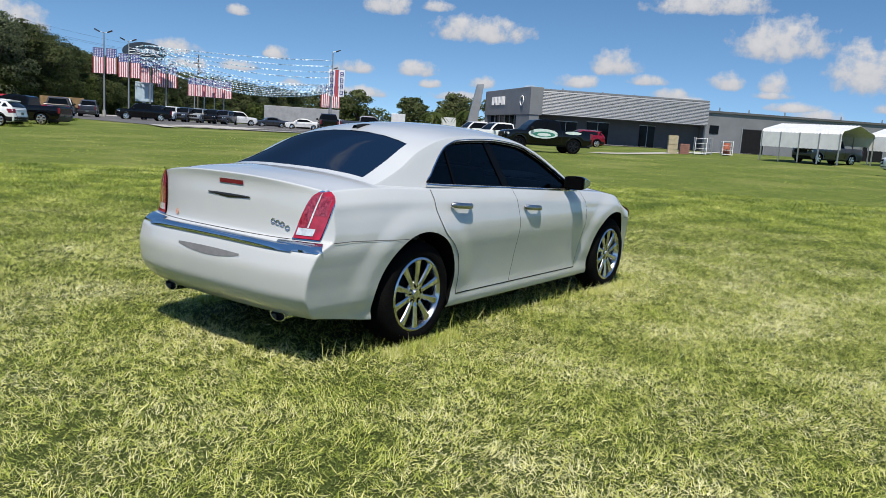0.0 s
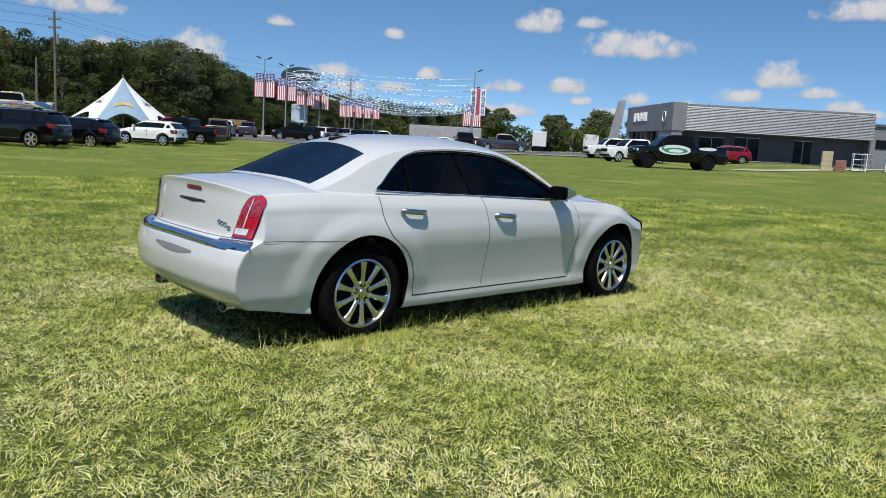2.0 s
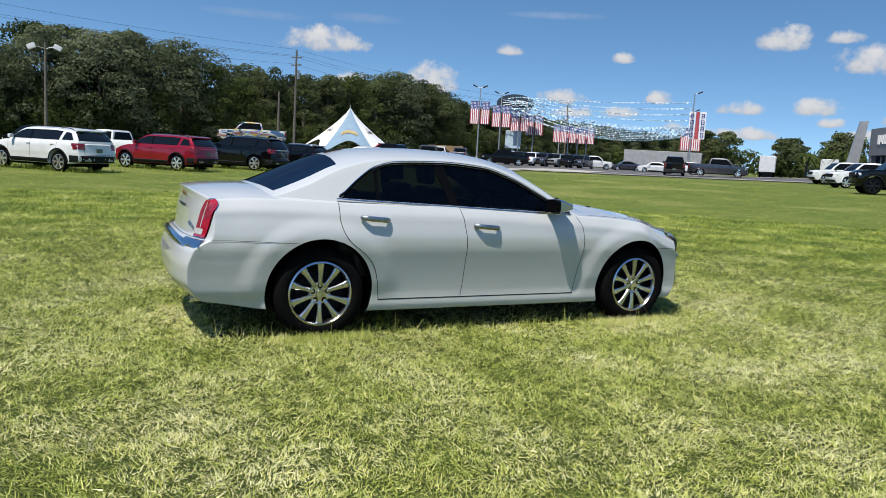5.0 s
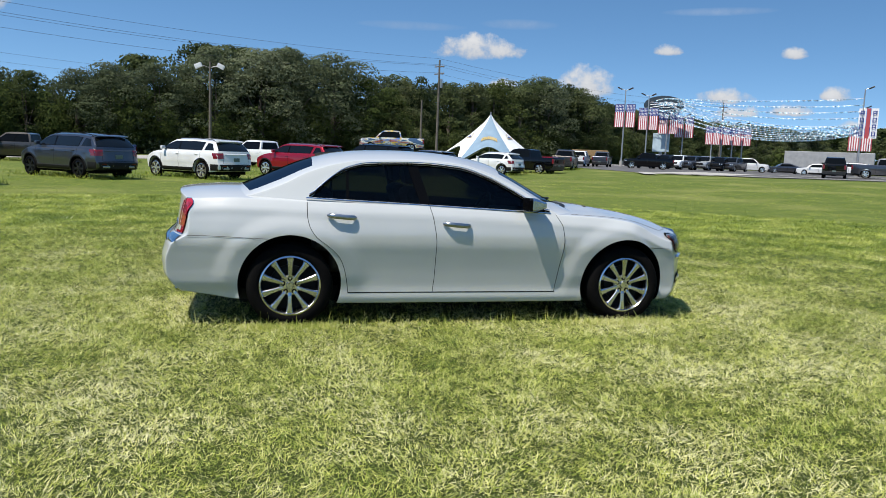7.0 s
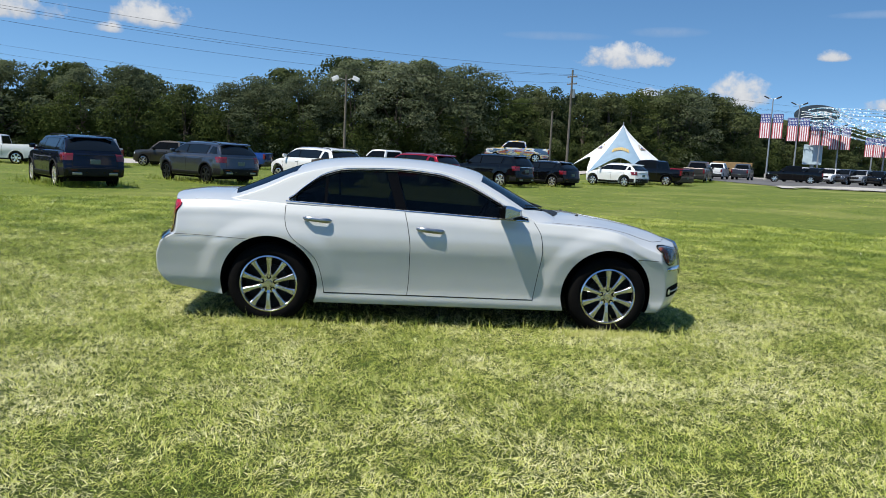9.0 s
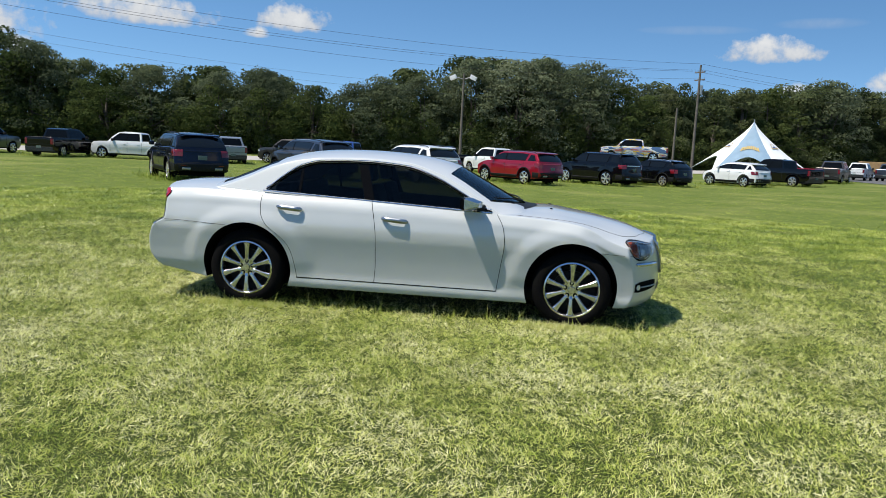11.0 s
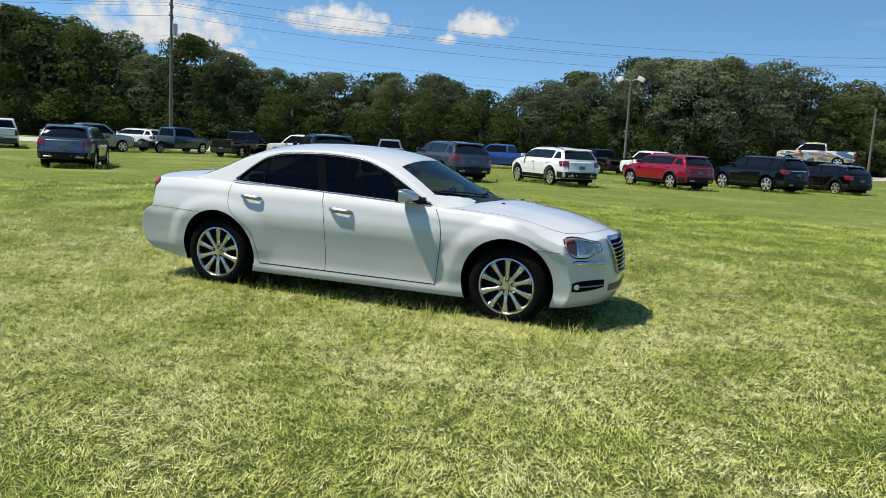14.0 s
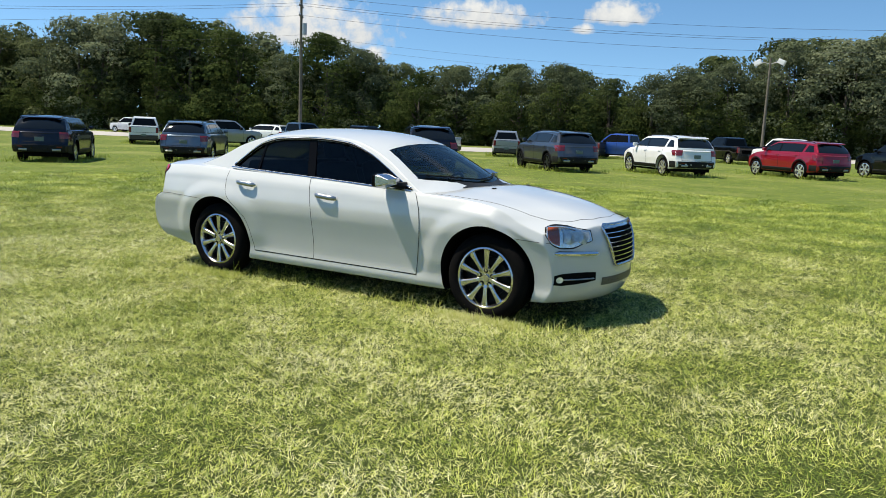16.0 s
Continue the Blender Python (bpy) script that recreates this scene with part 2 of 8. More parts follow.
def box(bm, x0, x1, y0, y1, z0, z1, m=None):
    r = bmesh.ops.create_cube(bm, size=1.0)
    t = Matrix.Translation(((x0 + x1) / 2, (y0 + y1) / 2, (z0 + z1) / 2)) @ Matrix.Diagonal((abs(x1 - x0), abs(y1 - y0), abs(z1 - z0), 1))
    bmesh.ops.transform(bm, matrix=(m @ t) if m else t, verts=r["verts"])
    return bm


def cyl(bm, p0, p1, r0, r1=None, seg=16, caps=True):
    p0, p1 = Vector(p0), Vector(p1)
    d = p1 - p0
    r = bmesh.ops.create_cone(bm, cap_ends=caps, segments=seg, radius1=r0, radius2=r0 if r1 is None else r1, depth=d.length)
    bmesh.ops.transform(bm, matrix=Matrix.Translation((p0 + p1) / 2) @ d.to_track_quat("Z", "Y").to_matrix().to_4x4(), verts=r["verts"])
    return bm


def tube(bm, pts, r, seg=8, closed=False):
    """A round bar along a line of points."""
    pts = [Vector(p) for p in pts]
    n = len(pts)
    rings = []
    for i, p in enumerate(pts):
        a = pts[(i - 1) % n] if closed or i else pts[0]
        b = pts[(i + 1) % n] if closed or i < n - 1 else pts[-1]
        q = (b - a).normalized().to_track_quat("Z", "Y").to_matrix()
        rr = r[i] if isinstance(r, (list, tuple)) else r
        rings.append([bm.verts.new(p + q @ Vector((rr * math.cos(t * 2 * math.pi / seg), rr * math.sin(t * 2 * math.pi / seg), 0))) for t in range(seg)])
    for i in range(n if closed else n - 1):
        a, b = rings[i], rings[(i + 1) % n]
        off = 0
        if closed and i == n - 1:
            off = min(range(seg), key=lambda o: (a[0].co - b[o].co).length)
        for t in range(seg):
            bm.faces.new((a[t], a[(t + 1) % seg], b[(t + 1 + off) % seg], b[(t + off) % seg]))
    if not closed:
        bm.faces.new(rings[0][::-1])
        bm.faces.new(rings[-1])
    return bm


def lathe(bm, prof, seg=40, closed=True, m=None):
    """Turns a profile of (radius, y) points round the y axis."""
    rings = []
    for r, y in prof:
        ring = [bm.verts.new((r * math.cos(a * 2 * math.pi / seg), y, r * math.sin(a * 2 * math.pi / seg))) for a in range(seg)]
        rings.append(ring)
    for a, b in zip(rings, rings[1:] + ([rings[0]] if closed else [])):
        for i in range(seg):
            bm.faces.new((a[i], a[(i + 1) % seg], b[(i + 1) % seg], b[i]))
    if m:
        bmesh.ops.transform(bm, matrix=m, verts=[v for ring in rings for v in ring])
    return bm


def sheet(bm, rows, thick=None):
    """A surface through rows of points."""
    vs = [[bm.verts.new(p) for p in row] for row in rows]
    fs = []
    for a, b in zip(vs, vs[1:]):
        for i in range(len(a) - 1):
            fs.append(bm.faces.new((a[i], a[i + 1], b[i + 1], b[i])))
    if thick:
        bm.normal_update()
        bmesh.ops.solidify(bm, geom=fs, thickness=thick)
    return bm


def prism(bm, poly, axis, a, b):
    """A polygon drawn out along an axis from a to b."""
    def place(p, q, t):
        return {"x": (t, p, q), "y": (p, t, q), "z": (p, q, t)}[axis]
    lo = [bm.verts.new(place(p, q, a)) for p, q in poly]
    hi = [bm.verts.new(place(p, q, b)) for p, q in poly]
    f = [bm.faces.new(lo), bm.faces.new(hi[::-1])]
    n = len(poly)
    for i in range(n):
        f.append(bm.faces.new((lo[i], hi[i], hi[(i + 1) % n], lo[(i + 1) % n])))
    bmesh.ops.recalc_face_normals(bm, faces=f)
    return bm


def table(rows):
    """A smooth curve through (x, value) rows."""
    xs, ys = [r[0] for r in rows], [r[1] for r in rows]
    n = len(xs)
    d = [(ys[i + 1] - ys[i]) / (xs[i + 1] - xs[i]) for i in range(n - 1)]
    m = [d[0]] + [0 if d[i - 1] * d[i] <= 0 else 2 * d[i - 1] * d[i] / (d[i - 1] + d[i]) for i in range(1, n - 1)] + [d[-1]]

    def f(x):
        if x <= xs[0]:
            return ys[0]
        if x >= xs[-1]:
            return ys[-1]
        i = next(k for k in range(n - 1) if x <= xs[k + 1])
        h = xs[i + 1] - xs[i]
        t = (x - xs[i]) / h
        return (ys[i] * (2 * t**3 - 3 * t**2 + 1) + h * m[i] * (t**3 - 2 * t**2 + t) + ys[i + 1] * (-2 * t**3 + 3 * t**2) + h * m[i + 1] * (t**3 - t**2))
    return f


def smooth01(a, b, x):
    t = min(1, max(0, (x - a) / (b - a)))
    return t * t * (3 - 2 * t)


def block(us, vs, ws, fn):
    """The skin of a block whose points (u, v, w) are laid out by fn."""
    bm = bmesh.new()
    nu, nv, nw = len(us) - 1, len(vs) - 1, len(ws) - 1
    made = {}

    def vert(i, j, k):
        if (i, j, k) not in made:
            made[i, j, k] = bm.verts.new(fn(us[i], vs[j], ws[k]))
        return made[i, j, k]

    for j in range(nv):
        for k in range(nw):
            for i, flip in ((0, True), (nu, False)):
                q = [vert(i, j, k), vert(i, j + 1, k), vert(i, j + 1, k + 1), vert(i, j, k + 1)]
                bm.faces.new(q[::-1] if flip else q)
    for i in range(nu):
        for k in range(nw):
            for j, flip in ((0, False), (nv, True)):
                q = [vert(i, j, k), vert(i + 1, j, k), vert(i + 1, j, k + 1), vert(i, j, k + 1)]
                bm.faces.new(q[::-1] if flip else q)
        for j in range(nv):
            for k, flip in ((0, True), (nw, False)):
                q = [vert(i, j, k), vert(i + 1, j, k), vert(i + 1, j + 1, k), vert(i, j + 1, k)]
                bm.faces.new(q[::-1] if flip else q)
    return bm


def span(a, b, n):
    return [a + (b - a) * i / n for i in range(n + 1)]


def ground_z(x, y):
    """The field is level round the car, rises to the buildings and dips a little towards the road."""
    return 0.65 * smooth01(4, 42, x) - 0.22 * smooth01(-8, -26, x) + 0.6 * smooth01(45, 78, x) * smooth01(72, 45, y)


def thing(name, x, y, turn=0.0, label="", category="", group="", z=None):
    ob = new(name)
    ob.empty_display_size = 0.3
    ob.matrix_basis = pose(x, y, ground_z(x, y) if z is None else z, 0, 0, turn)
    return tagged(ob, label, category, group)


def card_mesh(name, quads, material):
    n, k = quads.shape[:2]
    me = bpy.data.meshes.new(name)
    me.vertices.add(n * k)
    me.vertices.foreach_set("co", quads.reshape(-1).astype(np.float32))
    me.loops.add(n * k)
    me.loops.foreach_set("vertex_index", np.arange(n * k, dtype=np.int32))
    me.polygons.add(n)
    me.polygons.foreach_set("loop_start", np.arange(0, n * k, k, dtype=np.int32))
    me.update(calc_edges=True)
    me.materials.append(material)
    return me


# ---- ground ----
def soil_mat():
    """Short matted stems, dead and green, over earth, in patches. Near the car the shade between blades is painted
    dark.
    """
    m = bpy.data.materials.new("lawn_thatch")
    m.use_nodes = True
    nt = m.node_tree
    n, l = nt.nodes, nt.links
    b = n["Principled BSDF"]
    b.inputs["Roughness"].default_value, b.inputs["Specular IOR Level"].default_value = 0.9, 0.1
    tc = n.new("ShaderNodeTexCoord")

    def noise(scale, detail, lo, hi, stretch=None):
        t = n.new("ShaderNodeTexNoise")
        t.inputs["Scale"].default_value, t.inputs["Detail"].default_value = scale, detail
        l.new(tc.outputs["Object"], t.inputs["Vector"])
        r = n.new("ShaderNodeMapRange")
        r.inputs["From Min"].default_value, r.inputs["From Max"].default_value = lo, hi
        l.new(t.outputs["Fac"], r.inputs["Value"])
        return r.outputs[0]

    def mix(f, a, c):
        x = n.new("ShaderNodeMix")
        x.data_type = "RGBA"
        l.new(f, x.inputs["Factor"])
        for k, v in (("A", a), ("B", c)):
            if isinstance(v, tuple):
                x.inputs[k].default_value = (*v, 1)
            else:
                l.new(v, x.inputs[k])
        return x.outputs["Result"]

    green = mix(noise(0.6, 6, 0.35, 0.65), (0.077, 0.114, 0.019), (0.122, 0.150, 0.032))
    # near ground darkened to stand for shade in the gaps between blades
    gap_shade = mix(noise(70, 4, 0.36, 0.62), (0.012, 0.018, 0.005), (0.068, 0.090, 0.021))
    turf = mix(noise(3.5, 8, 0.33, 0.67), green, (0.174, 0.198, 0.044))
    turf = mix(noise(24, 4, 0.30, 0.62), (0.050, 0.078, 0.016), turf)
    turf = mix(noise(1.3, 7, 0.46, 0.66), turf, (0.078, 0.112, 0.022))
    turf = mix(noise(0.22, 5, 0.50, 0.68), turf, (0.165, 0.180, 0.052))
    # painted gap shade gives way to turf tone from 7 to 15 m
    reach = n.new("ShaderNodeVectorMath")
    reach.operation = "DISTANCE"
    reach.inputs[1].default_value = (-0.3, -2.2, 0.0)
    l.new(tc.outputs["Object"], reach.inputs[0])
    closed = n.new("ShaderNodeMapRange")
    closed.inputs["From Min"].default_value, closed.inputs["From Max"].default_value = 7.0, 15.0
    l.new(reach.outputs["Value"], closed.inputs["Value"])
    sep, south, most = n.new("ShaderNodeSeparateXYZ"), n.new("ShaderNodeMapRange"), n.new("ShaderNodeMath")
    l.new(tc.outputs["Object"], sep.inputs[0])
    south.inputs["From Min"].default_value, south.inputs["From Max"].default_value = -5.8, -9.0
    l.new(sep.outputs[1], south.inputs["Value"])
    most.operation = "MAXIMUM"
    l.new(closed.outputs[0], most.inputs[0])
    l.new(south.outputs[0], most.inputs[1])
    l.new(mix(most.outputs[0], gap_shade, turf), b.inputs["Base Color"])
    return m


def grass_mats(name="grass_blades", spread=0.9, spec=0.3, base=0.0):
    g = soil_mat()
    m = bpy.data.materials.new(name)
    m.use_nodes = True
    nt = m.node_tree
    n, l = nt.nodes, nt.links
    b = n["Principled BSDF"]
    b.inputs["Roughness"].default_value = 0.36
    b.inputs["Specular IOR Level"].default_value = spec
    geo = n.new("ShaderNodeNewGeometry")
    ramp = n.new("ShaderNodeValToRGB")
    el = ramp.color_ramp.elements
    el[0].position, el[0].color = 0.0, (0.090, 0.145, 0.020, 1)
    el[1].position, el[1].color = 1.0, (0.74, 0.71, 0.42, 1)
    for p, c in ((0.28, (0.240, 0.310, 0.045, 1)), (0.52, (0.435, 0.475, 0.092, 1)), (0.78, (0.61, 0.60, 0.215, 1))):
        e = el.new(p)
        e.color = c
    tc = n.new("ShaderNodeTexCoord")
    tex = n.new("ShaderNodeTexNoise")
    tex.inputs["Scale"].default_value, tex.inputs["Detail"].default_value = 1.0, 9.0
    l.new(tc.outputs["Object"], tex.inputs["Vector"])
    mr = n.new("ShaderNodeMapRange")
    mr.inputs["From Min"].default_value, mr.inputs["From Max"].default_value = 0.3, 0.7
    mr.inputs["To Min"].default_value, mr.inputs["To Max"].default_value = base - 0.32, base + 0.33
    l.new(tex.outputs["Fac"], mr.inputs["Value"])
    add = n.new("ShaderNodeMath")
    add.operation = "MULTIPLY_ADD"
    add.inputs[1].default_value = spread
    # blades turn greener and more even with distance from the field's middle
    reach = n.new("ShaderNodeVectorMath")
    reach.operation = "DISTANCE"
    reach.inputs[1].default_value = (-0.3, -2.2, 0.0)
    l.new(tc.outputs["Object"], reach.inputs[0])
    lush = n.new("ShaderNodeMapRange")
    lush.inputs["From Min"].default_value, lush.inputs["From Max"].default_value = 4.0, 12.0
    lush.inputs["To Max"].default_value = -0.09
    l.new(reach.outputs["Value"], lush.inputs["Value"])
    even = n.new("ShaderNodeMapRange")
    even.inputs["From Min"].default_value, even.inputs["From Max"].default_value = 4.0, 12.0
    even.inputs["To Min"].default_value, even.inputs["To Max"].default_value = 1.0, 0.45
    l.new(reach.outputs["Value"], even.inputs["Value"])
    vary = n.new("ShaderNodeMath")
    vary.operation = "MULTIPLY"
    l.new(geo.outputs["Random Per Island"], vary.inputs[0])
    l.new(even.outputs[0], vary.inputs[1])
    l.new(vary.outputs[0], add.inputs[0])
    both = n.new("ShaderNodeMath")
    l.new(mr.outputs[0], both.inputs[0])
    l.new(lush.outputs[0], both.inputs[1])
    l.new(both.outputs[0], add.inputs[2])
    l.new(add.outputs[0], ramp.inputs[0])
    # worn brownish spots
    spot = n.new("ShaderNodeTexNoise")
    spot.inputs["Scale"].default_value, spot.inputs["Detail"].default_value = 0.8, 5.0
    off = n.new("ShaderNodeMapping")
    off.inputs["Location"].default_value = (7.3, 2.1, 0.0)
    l.new(tc.outputs["Object"], off.inputs[0])
    l.new(off.outputs[0], spot.inputs["Vector"])
    worn = n.new("ShaderNodeMapRange")
    worn.inputs["From Min"].default_value, worn.inputs["From Max"].default_value = 0.58, 0.72
    worn.inputs["To Max"].default_value = 0.3
    l.new(spot.outputs["Fac"], worn.inputs["Value"])
    dry = n.new("ShaderNodeMix")
    dry.data_type = "RGBA"
    dry.inputs["B"].default_value = (0.30, 0.25, 0.125, 1)
    l.new(worn.outputs[0], dry.inputs["Factor"])
    l.new(ramp.outputs[0], dry.inputs["A"])
    blade_colour = dry.outputs["Result"]
    l.new(blade_colour, b.inputs["Base Color"])
    tr = n.new("ShaderNodeBsdfTranslucent")
    l.new(blade_colour, tr.inputs["Color"])
    mx = n.new("ShaderNodeMixShader")
    mx.inputs[0].default_value = 0.20
    l.new(b.outputs[0], mx.inputs[1])
    l.new(tr.outputs[0], mx.inputs[2])
    l.new(mx.outputs[0], n["Material Output"].inputs["Surface"])
    return g, m


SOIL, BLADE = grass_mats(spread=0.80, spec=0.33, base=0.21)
BLADE_FAR = grass_mats("far_grass_blades", 0.60, 0.1, 0.22)[1]


def ground_sheet():
    xs = [-1500, -500, -250, -150, -100] + [float(x) for x in range(-80, 121, 4)] + [140, 180, 260, 500, 1500]
    ys = [-1500, -300, -60, -30] + [float(y) for y in range(-20, 141, 8)] + [200, 320, 600, 1500]
    bm = bmesh.new()
    sheet(bm, [[(x, y, ground_z(x, y)) for x in xs] for y in ys])
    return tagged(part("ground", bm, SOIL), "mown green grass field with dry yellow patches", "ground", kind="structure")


ground_sheet()


def ground_np(x, y):
    def s(a, b, v):
        t = np.clip((v - a) / (b - a), 0, 1)
        return t * t * (3 - 2 * t)
    return 0.65 * s(4, 42, x) - 0.22 * s(-8, -26, x) + 0.6 * s(45, 78, x) * s(72, 45, y)


def grass_mesh(rng, x, y, a, length, width, lean, blade):
    """Tapering blades, one triangle each."""
    n = len(x)
    z = ground_np(x, y)
    f = a + np.pi / 2 + rng.normal(0, 0.6, n)
    L = length * rng.uniform(0.5, 1.35, n)
    W = width * rng.uniform(0.6, 1.3, n)
    k = np.clip(rng.normal(lean, 0.36, n), 0.05, 1.55)
    side = np.stack([np.cos(f) * W / 2, np.sin(f) * W / 2, rng.normal(0, 0.25, n) * W], 1)
    up = np.stack([np.cos(a) * np.sin(k), np.sin(a) * np.sin(k), np.cos(k)], 1) * L[:, None]
    foot = np.stack([x, y, z - 0.003 + rng.uniform(0, 1, n) ** 1.5 * 0.38 * length], 1)
    v = np.stack([foot - side, foot + side, foot + up], 1)
    return card_mesh("grass", v, blade)


def grow_grass():
    rng = np.random.default_rng(4)
    cx, cy = -0.3, -1.9
    r_all = np.linspace(0.01, 70, 4000)
    for name, r0, r1, count in (("grass", 0.0, 18.0, 1640000), ("grass", 9.5, 45.0, 190000)):
        rr = r_all[(r_all >= r0) & (r_all <= r1)]
        pdf = rr / (1 + (rr / 5.6) ** 2.7)
        if r0:
            pdf = rr / (rr / 5.2) ** 2.1
        cdf = np.cumsum(pdf)
        r = np.interp(rng.uniform(0, 1, count), cdf / cdf[-1], rr)
        half = rng.uniform(0, 1, count) < np.clip((r - 9) / 4, 0, 1)
        q = np.where(half, rng.uniform(-0.25, np.pi + 0.25, count), rng.uniform(0, 2 * np.pi, count))
        x, y = cx + r * np.cos(q), cy + r * np.sin(q)
        # blades stand in tufts
        n_tuft = count // 16
        tuft = rng.integers(0, n_tuft, count)
        loose = rng.uniform(0, 1, count) < 0.7
        ox, oy = rng.normal(0, 1, (2, count)) * (0.018 * np.maximum(1, r[:n_tuft][tuft] / 5.0))
        x, y, r = np.where(loose, x, x[:n_tuft][tuft] + ox), np.where(loose, y, y[:n_tuft][tuft] + oy), np.where(loose, r, r[:n_tuft][tuft])
        lay = 2.2 * np.sin(1.7 * x + 0.9 * y) + 1.9 * np.sin(-1.1 * x + 2.3 * y + 1.0) + 1.2 * np.sin(4.1 * x - 3.3 * y)      # the way the blades lie
        lay = lay + 1.2 * np.sin(21 * x + 9 * y + 2 * np.sin(5 * y)) + 1.1 * np.sin(-12 * x + 25 * y + 2 * np.sin(4 * x))
        out = np.where(loose, lay + rng.normal(0, 1.0, count), np.arctan2(oy, ox) + rng.normal(0, 0.5, count))
        keep = ~((x > 30.5) & (y > np.interp(x, (31, 36, 50, 69, 95), (53, 44, 43, 33, 18)) - 0.6))
        for hx in (-1.526, 1.515):
            for s in (-1, 1):
                keep &= ~((np.abs(x - hx) < 0.20) & (np.abs(y - s * 0.79) < 0.13))
        keep &= (np.abs(x) > 2.25) | (np.abs(y) > 0.84) | (rng.uniform(0, 1, count) < 0.3)      # thinned to bare the dark ground and deepen the car's shade
        if not r0:      # a thicker sward towards the car than on the open field south of it
            keep &= rng.uniform(0, 1, count) < np.clip((y + 9.3 + 0.5 * np.sin(1.3 * x) + 0.3 * np.sin(3.1 * x + y)) / 3.6, 0.16, 1)
        x, y, r, out = x[keep], y[keep], r[keep], out[keep]
        wide = 0.0040 * np.maximum(1, r / 4.5) ** 0.85
        wide = wide * (0.72 if r0 else 1.0)
        ob = new(name, grass_mesh(rng, x, y, out, 0.044 * (1 + 0.38 * np.sin(17 * x - 11 * y + 2 * np.sin(7 * y)) * np.sin(13 * x + 19 * y + 2 * np.sin(6 * x))) * np.maximum(1, r / 8) ** (0.35 if r0 else 0.45), wide, 1.12 + (0.2 if r0 else 0.0), BLADE_FAR if r0 else BLADE))
        tagged(ob, "short mown grass, green with straw-coloured blades", "grass", kind="stuff")


grow_grass()


def tyre_grass():
    """Longer blades left standing round the tyres."""
    rng = np.random.default_rng(21)
    for hx in (-1.526, 1.515):
        for s in (-1, 1):
            n = 2600
            x = hx + rng.uniform(-0.40, 0.40, n)
            y = s * (0.905 + np.abs(rng.normal(0, 0.075, n)))
            ob = new("grass", grass_mesh(rng, x, y, rng.uniform(0, 2 * np.pi, n), 0.056, 0.0044, 0.70, BLADE))
            tagged(ob, "longer grass round a tyre", "grass", kind="stuff")


tyre_grass()


# ---- the white sedan ----
HUB_R, HUB_F, HUB_Z = -1.526, 1.515, 0.348
car_top = table([(-2.50, 1.105), (-2.30, 1.13), (-2.0, 1.142), (-1.6, 1.12), (-1.0, 1.05), (0.6, 1.02), (0.95, 1.03), (1.24, 1.03), (1.51, 1.0), (1.81, 0.958), (2.12, 0.895), (2.31, 0.83), (2.38, 0.80)])
car_edge = table([(-2.50, 1.05), (-2.0, 1.065), (-1.4, 1.05), (-0.35, 1.035), (0.8, 0.985), (1.2, 0.965), (1.6, 0.93), (2.0, 0.865), (2.25, 0.79), (2.38, 0.75)])
car_floor = table([(-2.50, 0.292), (-2.3, 0.262), (-1.9, 0.225), (-1.1, 0.185), (1.05, 0.188), (1.9, 0.215), (2.2, 0.19), (2.45, 0.20)])
car_side = table([(0.18, 0.822), (0.215, 0.842), (0.255, 0.846), (0.30, 0.841), (0.45, 0.857), (0.6, 0.884), (0.71, 0.905), (0.775, 0.908), (0.86, 0.897), (0.93, 0.880), (1.0, 0.859), (1.06, 0.835), (1.15, 0.80)])
rear_lean = table([(0.26, 0.09), (0.30, 0.035), (0.36, -0.035), (0.45, -0.085), (0.56, -0.092), (0.66, -0.068), (0.71, -0.048), (0.737, -0.024), (0.765, 0.018), (0.95, 0.045), (1.06, 0.06), (1.12, 0.045)])
nose_lean = table([(0.18, -0.09), (0.25, -0.02), (0.38, 0.015), (0.52, 0.012), (0.66, -0.005), (0.78, -0.045), (0.84, -0.08)])


def car_flare(x, z):
    """Swelling of the wings round the wheels."""
    k = 0.0
    for hx in (HUB_R, HUB_F):
        r = math.hypot((x - hx) * 0.93, z - HUB_Z)
        k += 0.023 * (1 - smooth01(0.48, 0.62, r)) * smooth01(0.22, 0.46, z)
    return k


def car_width(x, z):
    w = car_side(z)
    w *= 1 - 0.035 * smooth01(-1.6, -2.5, x) ** 2 - 0.05 * smooth01(1.5, 2.45, x) ** 1.5
    w -= 0.040 * smooth01(0.37, 0.25, z) * (smooth01(-1.85, -2.1, x))
    crease = car_edge(x) - 0.085                     # the shoulder line
    w += 0.007 * math.exp(-((z - crease) / 0.035) ** 2) if z < crease else 0.007 - 0.26 * (z - crease)
    return w + car_flare(x, z) * (1 - smooth01(2.0, 2.4, abs(x)))


def car_warp(x, y, z):
    r, q = smooth01(-1.9, -2.5, x), smooth01(1.35, 2.45, x)
    a = abs(y) / 0.9
    x += r * ((0.155 - 0.050 * smooth01(0.76, 0.68, z)) * a**3.2 + rear_lean(z))
    x += q * (-0.42 * a**2.3 + nose_lean(z))
    return Vector((x, y, z))


def car_skin(u, v, w):
    zb, ze, zt = car_floor(u), car_edge(u), car_top(u)
    crown = 1 - abs(v) ** 2.6
    top = ze + (zt - ze) * crown
    # raised hood centre with a fold on each side
    if u > 0.9 and w > 0.99:
        top += 0.012 * (1 - smooth01(0.45, 0.62, abs(v))) * smooth01(0.9, 1.3, u)
    z_side = zb + (ze - zb) * w
    y = v * car_width(u, z_side)
    z = zb + w * (top - zb)
    return car_warp(u, y, z)


